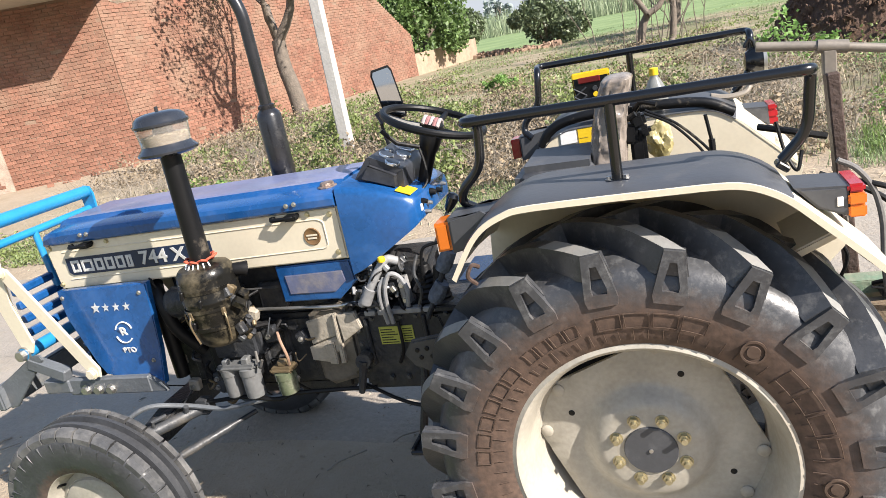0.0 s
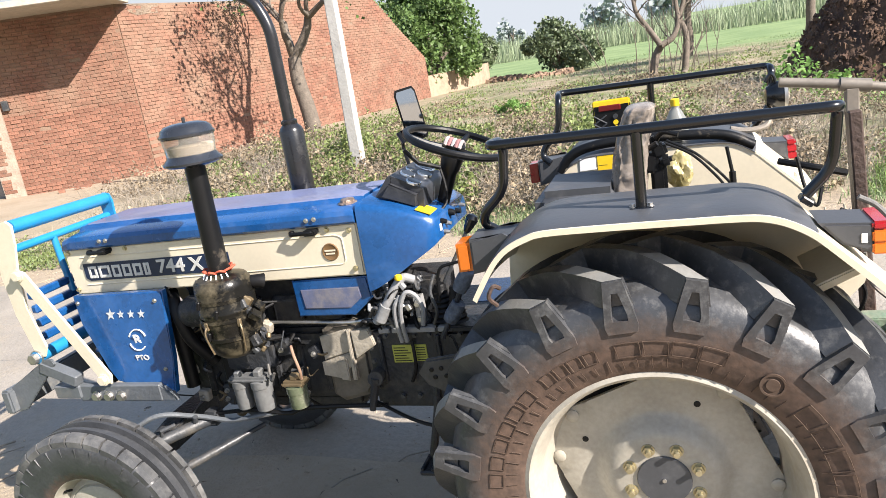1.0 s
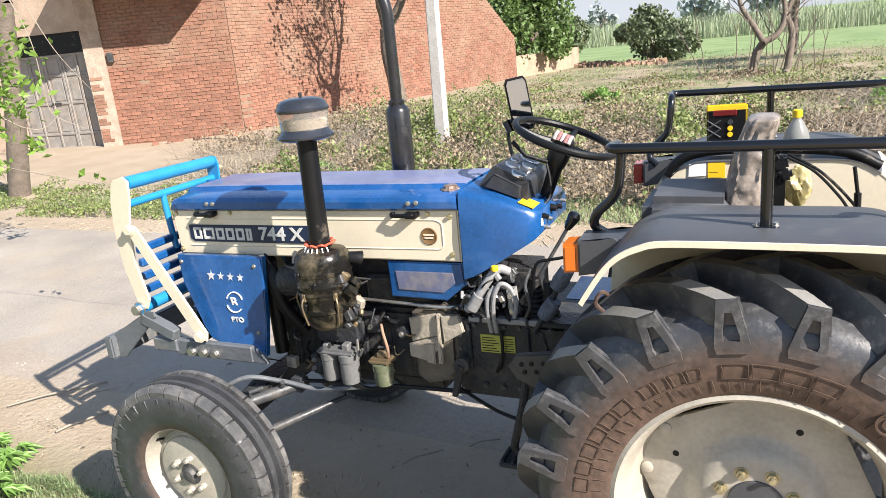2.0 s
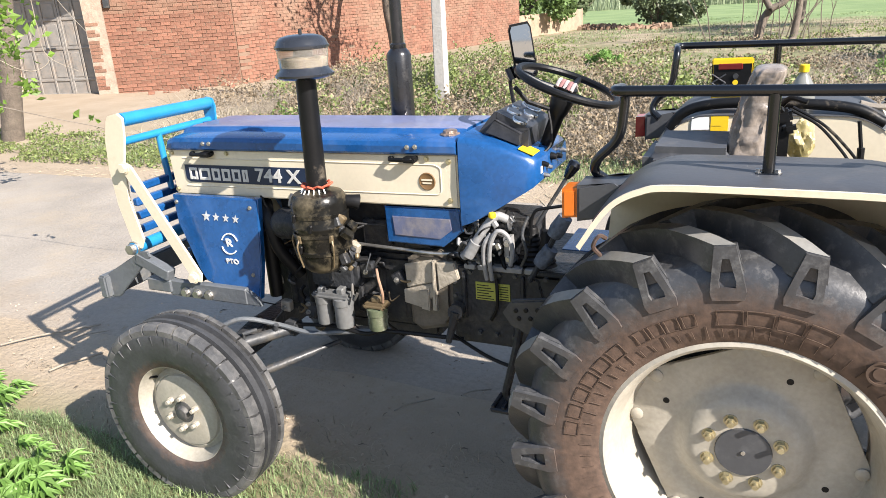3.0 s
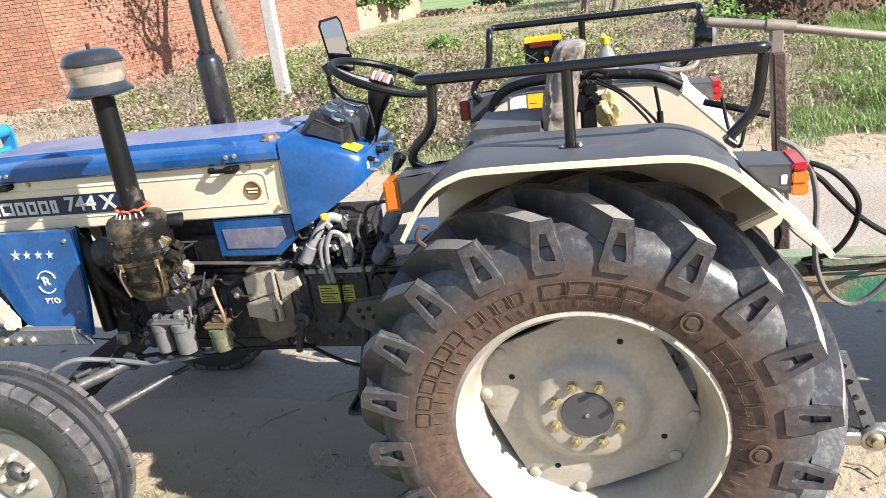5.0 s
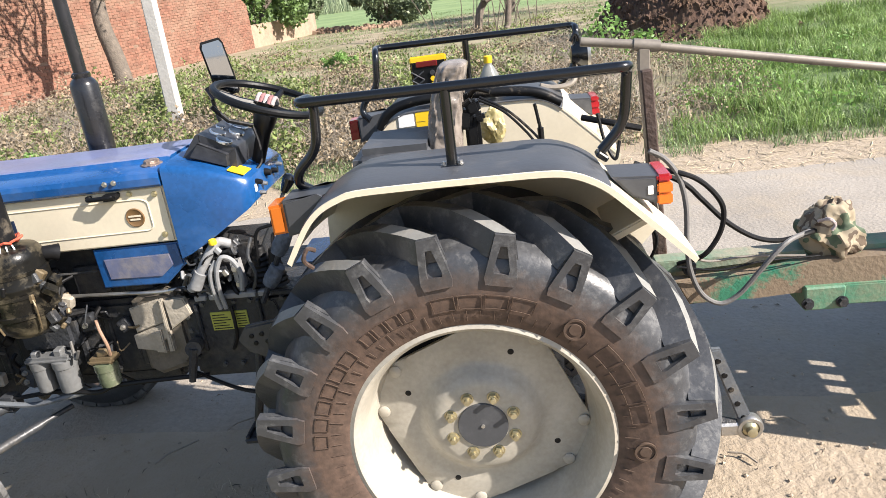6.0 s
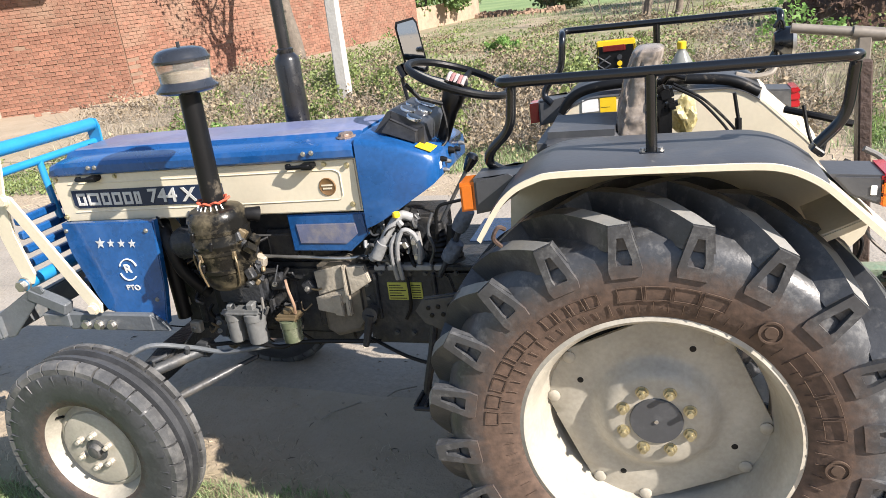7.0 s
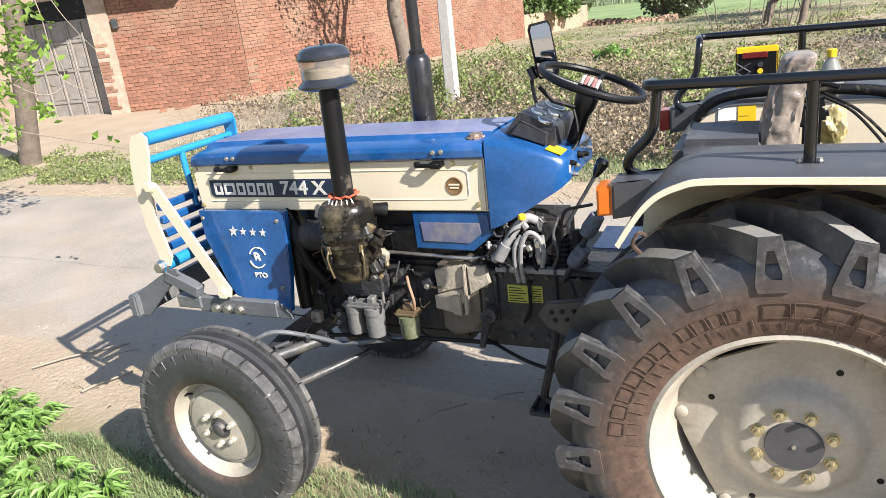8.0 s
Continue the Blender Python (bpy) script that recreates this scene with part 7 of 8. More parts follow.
mtx = Matrix.Translation(PA + dA * 0.18 - nA * 0.05) @ Matrix.Rotation(math.atan2(dA.y, dA.x), 4, "Z")
bmesh.ops.transform(bm, matrix=mtx, verts=bm.verts)
part("meter_box", bm, IRON2, house, "small grey electric meter box")
# wall over and beside the gate
G1, G2 = Vector((-17.95, 10.55, 0)), Vector((-15.52, 10.95, 0))
dG = (G2 - G1).normalized()
bm = B()
wall_box(bm, G1, G2, 2.95, TOP, 0.25, 0.0)
wall_box(bm, G1 - dG * 4, G1, -0.3, TOP, 0.3, -0.05)
part("gate_lintel", bm, SAND, house, "pale plastered wall round the gate", 0)
# solid black sheet whose colour gives the dark of the opening
bm = B()
wall_box(bm, G1, G2, 2.45, 2.95, 0.06, 0.3)
part("dark_opening", bm, BLACKP, house, "black sheet painted as the shaded opening above the gate", 0)
gate = thing("iron_gate", tuple((G1 + G2) / 2), "closed grey iron double gate with a wicket door", "gate")
L = (G2 - G1).length
rotG = Matrix.Translation(G1) @ Matrix.Rotation(math.atan2(dG.y, dG.x), 4, "Z")


def gate_part(name, lo, hi, mat, parent, bev=0.008, label=""):
    bm = B()
    box(bm, lo, hi, bev)
    bmesh.ops.transform(bm, matrix=rotG, verts=bm.verts)
    return part(name, bm, mat, parent, label)


for k, (x0, x1) in enumerate(((0.03, L * 0.62), (L * 0.62 + 0.01, L - 0.03))):
    lf = gate_part("leaf", (x0, 0.10, 0.06), (x1, 0.125, 2.45), GATE, gate, 0.004, "grey sheet-iron gate leaf")
    n = 3 if k == 0 else 2
    for i in range(n + 1):
        xx = x0 + (x1 - x0 - 0.06) * i / n
        gate_part("stile", (xx, 0.07, 0.06), (xx + 0.06, 0.10, 2.45), GATE, lf)
    for z in (0.06, 0.42, 1.2, 1.9, 2.39):
        gate_part("bar", (x0, 0.075, z), (x1, 0.10, z + 0.06), GATE, lf)
    for i in range(n):
        for z0, z1 in ((0.52, 1.12), (1.30, 1.82), (2.0, 2.32)):
            xa = x0 + 0.06 + (x1 - x0 - 0.06) * i / n + 0.05
            xb = x0 + (x1 - x0 - 0.06) * (i + 1) / n - 0.05
            gate_part("pressed_panel", (xa, 0.088, z0), (xb, 0.10, z1), GATE, lf, 0.01)
gate_part("hasp", (L * 0.40, 0.04, 1.22), (L * 0.52, 0.07, 1.26), IRON2, gate)

# utility pole
pole_ = thing("utility_pole", (-5.1, 8.7, 0.05), "square grey-white concrete utility pole, flaking near the foot", "utility pole")
bm = B()
rows = []
for z, hw in ((-0.3, 0.105), (0.5, 0.102), (1.4, 0.098), (3.0, 0.09), (6.1, 0.075)):
    o = Vector((-5.1 + 0.012 * z, 8.7, z))
    rows.append([bm.verts.new(o + Vector((a * hw, b * hw * 0.85, 0))) for a, b in ((-1, -0.8), (-0.8, -1), (0.8, -1), (1, -0.8), (1, 0.8), (0.8, 1), (-0.8, 1), (-1, 0.8))])
for a, b in zip(rows, rows[1:]):
    for q in range(8):
        bm.faces.new((a[q], a[(q + 1) % 8], b[(q + 1) % 8], b[q]))
bm.faces.new(rows[0])
bm.faces.new(rows[-1])
part("shaft", bm, M("pale_concrete", (0.44, 0.425, 0.395), 0.85, var=0.15, bump=0.3, bscale=30, dust=0.25, dust_col=(0.3, 0.26, 0.2), dscale=4), pole_)

# ---------------------------------------------------------------- plants
rng = np.random.default_rng(7)


def unit(v):
    return v / np.maximum(1e-9, np.linalg.norm(v, axis=1, keepdims=True))


def mesh_object(name, verts, faces, mat, label, category, kind="", parent=None):
    me = bpy.data.meshes.new(name)
    me.from_pydata(verts.tolist() if hasattr(verts, "tolist") else verts, [], faces.tolist() if hasattr(faces, "tolist") else faces)
    me.materials.append(mat)
    ob = new(name, me)
    if parent:
        ob.parent = parent
        ob.matrix_parent_inverse = Matrix.Translation(-world_of(parent))
    if label or category or kind:
        tagged(ob, label, category, kind=kind)
    return ob


def leaves(centres, size, droop=0.0, aspect=0.42):
    """Pointed leaves, two faces each with a fold, round the given centres."""
    n = len(centres)
    d = unit(rng.normal(size=(n, 3)) + np.array([0, 0, -droop]))
    a = unit(np.cross(d, rng.normal(size=(n, 3))))
    nn = np.cross(d, a)
    s = size * rng.uniform(0.6, 1.35, (n, 1))
    p0 = centres - d * s * 0.5
    p2 = centres + d * s * 0.5
    mid = centres + nn * s * 0.06
    p1, p3 = mid + a * s * aspect, mid - a * s * aspect
    v = np.stack([p0, p1, p2, p3], 1).reshape(-1, 3)
    i = np.arange(n)[:, None] * 4
    f = np.concatenate([i + np.array([[0, 1, 2]]), i + np.array([[0, 2, 3]])], 0)
    return v, f


def blades(base, h, w, lean=0.35, clump=0.0):
    """Grass blades: two bent segments each."""
    n = len(base)
    hh = h * rng.uniform(0.45, 1.25, (n, 1))
    if clump:
        hh = hh * np.array([[0.55 + 1.7 * max(0.0, noise.noise(Vector((a * clump, b * clump, 3.0))) + 0.12)] for a, b in base[:, :2]])
    a = rng.uniform(0, 2 * np.pi, n)
    d = np.stack([np.cos(a), np.sin(a), np.zeros(n)], 1)
    s = np.stack([-np.sin(a), np.cos(a), np.zeros(n)], 1) * w * rng.uniform(0.6, 1.4, (n, 1))
    up = np.array([[0, 0, 1.0]])
    k = lean * rng.uniform(0.2, 1.6, (n, 1))
    p1 = base + up * hh * 0.55 + d * hh * k * 0.3
    p2 = base + up * hh * (1 - 0.25 * k) + d * hh * k
    v = np.stack([base - s, base + s, p1 + s * 0.8, p1 - s * 0.8, p2], 1).reshape(-1, 3)
    i = np.arange(n)[:, None] * 5
    quads = (i + np.array([[0, 1, 2, 3]])).tolist()
    tris = (i + np.array([[3, 2, 4]])).tolist()
    return v.tolist(), quads + tris


def on_ground(x, y):
    return np.stack([x, y, np.array([height(a, b) for a, b in zip(x, y)])], 1)


def scatter(n, x0, x1, y0, y1, freq=0.8, cut=-0.1, seed=0):
    """Points on the ground in patches."""
    out = []
    while len(out) < n:
        x, y = rng.uniform(x0, x1), rng.uniform(y0, y1)
        if noise.noise(Vector((x * freq, y * freq, seed))) > cut:
            out.append((x, y))
    p = np.array(out)
    return on_ground(p[:, 0], p[:, 1])


def limb(bm, p, d, length, r, depth, tips, spread=0.55, bend=0.25, up=0.15):
    """A bent tapering limb that forks."""
    n = 5
    pts, cur, dd = [p], p.copy(), d.normalized()
    for k in range(n):
        dd = (dd + Vector(rng.normal(size=3)) * bend * 0.35 + Vector((0, 0, up * 0.3))).normalized()
        cur = cur + dd * length / n
        pts.append(cur.copy())
    end = 0.62 if depth else 0.35
    tube(bm, pts, r, 8 if r > 0.05 else 5, False, [1 + (end - 1) * k / n for k in range(n + 1)])
    if depth == 0:
        tips.append(pts[-1])
        tips.append(pts[-2])
        return
    for k in range(2 if rng.random() < 0.6 else 3):
        a = Vector(rng.normal(size=3))
        nd_ = (dd + (a - dd * a.dot(dd)).normalized() * spread * rng.uniform(0.6, 1.3)).normalized()
        limb(bm, pts[-1] if k else pts[-1], nd_, length * rng.uniform(0.6, 0.85), r * end * (0.95 if k == 0 else 0.7), depth - 1, tips, spread, bend, up)


def tree(x, y, label, trunk, lean, r, first, depth, leaf_n, leaf_size, mat, blob=0.5, spread=0.55, up=0.15, droop=0.2):
    base = Vector((x, y, height(x, y) - 0.1))
    t = thing("tree", tuple(base), label, "tree", "trees beyond the road")
    bm, tips = B(), []
    top = base + Vector((lean[0], lean[1], trunk))
    pts = [base, base + (top - base) * 0.1, base + (top - base) * 0.4 + Vector(rng.normal(size=3)) * 0.04, base + (top - base) * 0.75 + Vector(rng.normal(size=3)) * 0.05, top]
    tube(bm, curve(pts, 4), r, 10, False, [1.35 - 0.25 * min(1, k / 3) - 0.3 * k / 16 for k in range(17)])
    for k in range(3):
        a = 2 * math.pi * k / 3 + rng.uniform(0, 1)
        dd = Vector((math.cos(a) * spread, math.sin(a) * spread, 0.9))
        limb(bm, top, dd, first, r * (0.7 - 0.12 * k), depth, tips, spread, 0.35, up)
    part("trunk", bm, BARK, t, smooth=60)
    if leaf_n:
        tp = np.array([tuple(v) for v in tips])
        c = tp[rng.integers(0, len(tp), leaf_n)] + rng.normal(size=(leaf_n, 3)) * blob * np.array([1, 1, 0.8])
        v, f = leaves(c, leaf_size, droop)
        ob = mesh_object("crown", v, f, mat, "", "", parent=t)
        ob["label"] = "leafy crown"
    return t


def bush(x, y, label, rx, rz, n, size, mat, lumps=9, name="tree", cat="tree"):
    """A dense low-crowned tree: short forked stem and overlapping lumps of leaves with gaps."""
    base = Vector((x, y, height(x, y) - 0.1))
    t = thing(name, tuple(base), label, cat, "trees beyond the road" if name == "tree" else "")
    bm, tips = B(), []
    for k in range(4):
        a = 2 * math.pi * k / 4 + 0.4
        limb(bm, base, Vector((math.cos(a) * 0.5, math.sin(a) * 0.5, 1)), rz * 0.27, 0.035 * rz, 2, tips, 0.5, 0.3, 0.2)
    part("trunk", bm, BARK, t, smooth=60)
    cs = []
    for k in range(lumps):
        a, q = rng.uniform(0, 2 * np.pi), rng.uniform(0.1, 1.0)
        cs.append((x + rx * q * np.cos(a), y + rx * q * np.sin(a), base.z + rz * rng.uniform(0.35, 0.95) * (1 - 0.35 * q)))
    cs = np.array(cs)
    which = rng.integers(0, lumps, n)
    pick, swell = cs[which], rng.uniform(0.55, 1.3, lumps)[which][:, None]
    d = unit(rng.normal(size=(n, 3)))
    rad = rng.uniform(0.55, 1.0, (n, 1)) ** 0.5
    c = pick + d * rad * np.array([rx * 0.34, rx * 0.34, rz * 0.22]) * swell * rng.uniform(0.7, 1.25, (n, 1))
    c = c[c[:, 2] > base.z + 0.15]
    v, f = leaves(c, size, 0.3)
    mesh_object("crown", v, f, mat, "", "", parent=t)["label"] = "dense leafy crown"
    return t


tree(-9.1, 15.0, "bare-limbed roadside tree with a few young leaves", 2.3, (-0.22, 0.1), 0.22, 1.15, 6, 1500, 0.11, TREELEAF, 0.22, 0.62, 0.1)
# bare forked tree with long curved limbs
t3 = thing("tree", (-0.53, 20.7, 0.0), "leafless tree with a curved forked trunk", "tree", "trees beyond the road")
bm, tips = B(), []
for pts, r, e in (((( -0.6, -0.1), (-0.53, 0.12), (-0.41, 0.71), (-0.22, 1.05)), 0.13, 0.85), (((-0.24, 1.02), (-0.57, 1.57), (-0.85, 2.02), (-0.94, 2.45), (-1.0, 3.3)), 0.09, 0.5), (((-0.24, 1.02), (0.11, 1.21), (0.29, 1.64), (0.26, 2.24), (0.35, 3.2)), 0.10, 0.5), (((0.36, 0.1), (0.41, 0.28), (0.49, 1.2), (0.35, 1.73), (0.5, 2.3), (0.45, 3.0)), 0.12, 0.4)):
    cl_ = curve([(a_, 20.7 + 0.1 * k, b_) for k, (a_, b_) in enumerate(pts)], 5)
    tube(bm, cl_, r, 9, False, [1 + (e - 1) * k / (len(cl_) - 1) for k in range(len(cl_))])
    for k in range(4, len(cl_), 3):
        if r < 0.13:
            limb(bm, cl_[k], Vector((rng.uniform(-1, 1), rng.uniform(-0.6, 0.6), rng.uniform(0.3, 1))), rng.uniform(0.5, 0.9), 0.022, 2, tips, 0.5, 0.4, 0.2)
for k in range(16):
    x = rng.uniform(-1.9, 1.2)
    limb(bm, Vector((x, 20.7 + rng.uniform(-0.8, 0.8), 0)), Vector((rng.uniform(-0.25, 0.25), 0, 1)), rng.uniform(0.8, 1.5), 0.018, 1, tips, 0.4, 0.25, 0.1)
part("trunk", bm, BARK, t3, smooth=60)
tree(0.7, 30.0, "thin pale-barked tree with few leaves", 2.2, (0.1, 0.0), 0.16, 1.6, 3, 250, 0.12, LEAF, 0.4, 0.4, 0.3)
tree(4.5, 26.0, "field tree with a drooping dark crown", 1.9, (0.2, 0.1), 0.17, 1.6, 3, 2600, 0.16, LEAFD, 0.45, 0.7, 0.1)
tree(5.2, 26.8, "field tree with a slender leaning trunk", 2.0, (0.5, 0.1), 0.13, 1.5, 3, 1500, 0.16, LEAFD, 0.45, 0.7, 0.1)
bush(-10.6, 29.5, "tall dense green tree behind the yard wall", 2.3, 5.8, 12000, 0.17, TREELEAF, 18)
bush(-12.6, 33.0, "large dense green tree in the yard", 2.8, 6.6, 9000, 0.2, TREELEAF, 16)
bush(-9.85, 36.5, "rounded dark green tree beyond the yard wall", 1.15, 2.6, 6000, 0.15, LEAFD, 12)
bush(-5.1, 33.0, "spreading dark green mango-like tree", 1.75, 2.6, 9500, 0.15, LEAFD, 17)
# far trees, their haze put into the leaf colour
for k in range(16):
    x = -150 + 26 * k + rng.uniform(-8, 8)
    bush(x, 210 + rng.uniform(-30, 60), "far tree on the field's edge, haze painted into its leaves", rng.uniform(5, 8), rng.uniform(9, 14), 700, 1.3, HAZELEAF, 9)

# roadside tree with fresh leaves
t2 = thing("tree", (-11.7, 5.5, 0.0), "grey-barked roadside tree in fresh green leaf", "tree", "trees beyond the road")
bm, tips = B(), []
top = Vector((-10.7, 5.4, 3.1))
b0 = Vector((-11.65, 5.5, -0.15))
tube(bm, curve([b0, b0 + (top - b0) * 0.12, b0 + (top - b0) * 0.5 + Vector((0.05, 0, 0)), top], 6), 0.18, 12, False, [1.35, 1.2, 1.1, 1.03, 1.0, 0.98, 0.96, 0.94, 0.92, 0.9, 0.88, 0.86, 0.84, 0.82, 0.8, 0.78, 0.76, 0.74, 0.72][:19])
for d, ln in (((-0.3, -0.5, 1.0), 1.6), ((-0.2, -0.3, 1), 1.8), ((-0.8, 0.3, 0.8), 1.7), ((0.1, 0.2, 1.2), 1.7), ((-0.5, 0.6, 0.8), 1.5)):
    limb(bm, top, Vector(d), ln, 0.12, 2, tips, 0.6, 0.4, -0.1)
part("trunk", bm, BARK, t2, smooth=60)
tp = np.array([tuple(v) for v in tips])
c = tp[rng.integers(0, len(tp), 3200)] + rng.normal(size=(3200, 3)) * 0.35
c = c[(c[:, 0] < -10.3) & (c[:, 2] > 2.3)]
v, f = leaves(c, 0.09, 0.2, 0.25)
mesh_object("crown", v, f, LEAFB, "", "", parent=t2)["label"] = "fresh bright green leaves"
# long drooping twigs
random.seed(4)
for pts, r in ((((-6.3, 0.9, 1.5), (-5.44, 1.0, 1.37), (-4.8, 1.04, 1.26), (-4.37, 1.05, 1.2), (-4.02, 1.04, 1.15), (-3.67, 1.03, 1.18), (-3.4, 1.01, 1.22)), 0.006),
               (((-7.25, 2.8, 3.0), (-7.14, 2.93, 2.38), (-7.13, 2.95, 1.87), (-7.11, 2.97, 1.57), (-6.93, 3.17, 1.38)), 0.011),
               (((-7.2, 2.9, 3.0), (-7.05, 3.05, 2.37), (-6.96, 3.16, 2.07), (-6.84, 3.3, 1.78)), 0.009),
               (((-7.9, 2.3, 1.9), (-7.45, 2.52, 1.65), (-7.29, 2.73, 1.46), (-7.18, 2.88, 1.43), (-7.09, 3.0, 1.56), (-7.11, 2.99, 1.83)), 0.012),
               (((-8.2, 2.2, 2.3), (-7.6, 2.4, 1.6), (-7.5, 2.45, 1.2), (-7.45, 2.5, 0.9)), 0.012)):
    bm = B()
    cl = curve(pts, 6)
    tube(bm, cl, r * 0.6, 5, True, [1 - 0.6 * k / (len(cl) - 1) for k in range(len(cl))])
    part("drooping_twig", bm, TWIG, t2)
for p, n_, sp_r in (((-7.3, 2.73, 2.24), 60, 0.2), ((-7.32, 2.71, 1.91), 60, 0.16), ((-7.36, 2.66, 1.72), 40, 0.14), ((-7.26, 2.74, 1.25), 16, 0.06), ((-7.48, 2.41, 1.08), 18, 0.08), ((-7.45, 2.5, 1.5), 26, 0.12), ((-7.5, 2.4, 2.5), 60, 0.22),
                    ((-4.60, 1.13, 1.27), 2, 0.008), ((-4.50, 1.16, 1.24), 2, 0.008), ((-4.42, 1.14, 1.22), 2, 0.008)):
    cc = np.array(p) + rng.normal(size=(n_ if n_ < 3 else int(n_ * 1.6), 3)) * sp_r
    v, f = leaves(cc, 0.105 if n_ > 2 else 0.085, -0.3, 0.26)
    mesh_object("twig_foliage", v, f, FRESH, "fresh leaves on a drooping twig", "", "stuff", t2)

# manure heap
bm = B()
bmesh.ops.create_grid(bm, x_segments=190, y_segments=150, size=1)
for v in bm.verts:
    x, y = v.co.x, v.co.y
    r = math.hypot(x, y * 1.0)
    k = max(0.0, 1 - r ** 2.0)
    X, Y = 4.2 + x * 1.95, 15.0 + y * 2.2
    q = Vector((X, Y, 0))
    h = k * (2.0 + 0.5 * noise.noise(q * 0.8)) + (0.28 * noise.noise(q * 1.8) + 0.16 * noise.noise(q * 4.2) + 0.10 * abs(noise.noise(q * 10)) + 0.05 * noise.noise(q * 22)) * (0.15 + min(1, k * 3)) - 0.12
    v.co = Vector((X, Y, height(X, Y) + h))
heap = part("manure_mound", bm, DUNG, None, "", 80)
tagged(heap, "large dark brown manure heap on the verge", "heap")
cl = scatter(3200, 2.3, 6.1, 12.8, 16.6, 0.5, -0.9)
vv, ff_ = [], []
for k, p in enumerate(cl):
    x, y = (p[0] - 4.2) / 1.95, (p[1] - 15.0) / 2.2
    r = math.hypot(x, y)
    z = p[2] + max(0, 1 - r ** 2.0) * 2.0 + 0.02
    s = 0.012 + 0.045 * rng.uniform(0, 1) ** 2.5
    b = len(vv)
    tw, st_ = rng.uniform(0, 3.1), rng.uniform(0.4, 1.5, 3)
    for q in ((-1, -1, -0.7), (1, -0.8, -0.8), (0.9, 1, -0.6), (-1, 0.8, -0.7), (-0.6, -0.7, 0.7), (0.7, -0.6, 0.5), (0.6, 0.7, 0.8), (-0.7, 0.6, 0.6)):
        qx, qy = q[0] * st_[0] * rng.uniform(0.4, 1.4), q[1] * st_[1] * rng.uniform(0.4, 1.4)
        vv.append((p[0] + s * (qx * math.cos(tw) - qy * math.sin(tw)), p[1] + s * (qx * math.sin(tw) + qy * math.cos(tw)), z + s * (q[2] * st_[2] * rng.uniform(0.4, 1.4) + 0.5 * qx)))
    ff_ += [(b, b + 3, b + 2, b + 1), (b + 4, b + 5, b + 6, b + 7), (b, b + 1, b + 5, b + 4), (b + 1, b + 2, b + 6, b + 5), (b + 2, b + 3, b + 7, b + 6), (b + 3, b, b + 4, b + 7)]
mesh_object("manure_clods", vv, ff_, DUNG, "loose dark clods on the manure heap", "clods", "stuff")


def stuff(name, mesh, mat, label, cat):
    return mesh_object(name, mesh[0], mesh[1], mat, label, cat, "stuff")


# near verge
stuff("short_grass", blades(np.concatenate([scatter(21000, -4.2, -1.95, -1.6, -0.55, 1.6, -0.3), scatter(4500, -4.2, -2.4, -0.6, -0.3, 1.9, 0.02), scatter(9500, -2.0, 0.3, -1.5, -0.42, 2.2, -0.1)]), 0.055, 0.0019, 0.75), GRASS, "short trampled green grass at the road edge", "grass")
stuff("dry_grass", blades(scatter(2600, -4.4, -0.9, -1.3, -0.1, 1.8, -0.1, 3), 0.045, 0.0018, 1.3), DRYGRASS, "straw and dry grass on the near verge", "grass")
# palmate weeds
vs, fs = [], []
wv = scatter(125, -4.35, -2.55, -1.7, -0.42, 0.9, -0.6, 8)
for p in wv:
    if p[1] > -0.45 - 0.45 * max(0, (p[0] + 3.75)):
        continue
    hgt = rng.uniform(0.06, 0.2)
    for q in range(7):
        ph = hgt * (0.25 + 0.75 * q / 6)
        a0 = rng.uniform(0, 2 * np.pi)
        o = np.array([p[0] + 0.09 * np.cos(a0) * (1.1 - q / 16), p[1] + 0.09 * np.sin(a0) * (1.1 - q / 16), p[2] + ph])
        out = np.array([np.cos(a0), np.sin(a0), rng.uniform(-0.3, 0.2)])
        sd = np.array([-np.sin(a0), np.cos(a0), rng.uniform(-0.25, 0.25)])
        ls = rng.uniform(0.07, 0.115)
        for k in range(-3, 4):
            b_ = k * 0.52
            d = out * np.cos(b_) + sd * np.sin(b_)
            l_ = ls * (1 - 0.16 * abs(k))
            sw_ = np.cross(d, [0, 0, 1]) * l_ * 0.12
            b = len(vs)
            m_ = o + d * l_ * 0.5 + np.array([0, 0, 0.008])
            vs += [tuple(o), tuple(m_ + sw_), tuple(o + d * l_ - np.array([0, 0, 0.02])), tuple(m_ - sw_)]
            fs += [(b, b + 1, b + 2), (b, b + 2, b + 3)]
mesh_object("leafy_weeds", vs, fs, LEAFB, "bright green weeds with finger-like leaves", "weeds", "stuff")

# far verge: weeds, brush and tall grass
def weeds(n, x0, x1, y0, y1, hgt, size, mat, name, label, freq=0.7, cut=-0.15, seed=0, per=1):
    p = scatter(n, x0, x1, y0, y1, freq, cut, seed)
    mound = np.array([0.35 + 1.3 * max(0.0, noise.noise(Vector((a * 1.1, b * 1.1, seed + 30)))) + 0.5 * noise.noise(Vector((a * 3, b * 3, seed))) for a, b in p[:, :2]])
    p[:, 2] += np.minimum(rng.uniform(0, 1, len(p)) ** 0.8 * hgt * np.maximum(0.12, mound), 1.25 * hgt)
    v, f = leaves(p, size, -0.2, 0.35)
    mesh_object(name, v, f, mat, label, "weeds", "stuff")


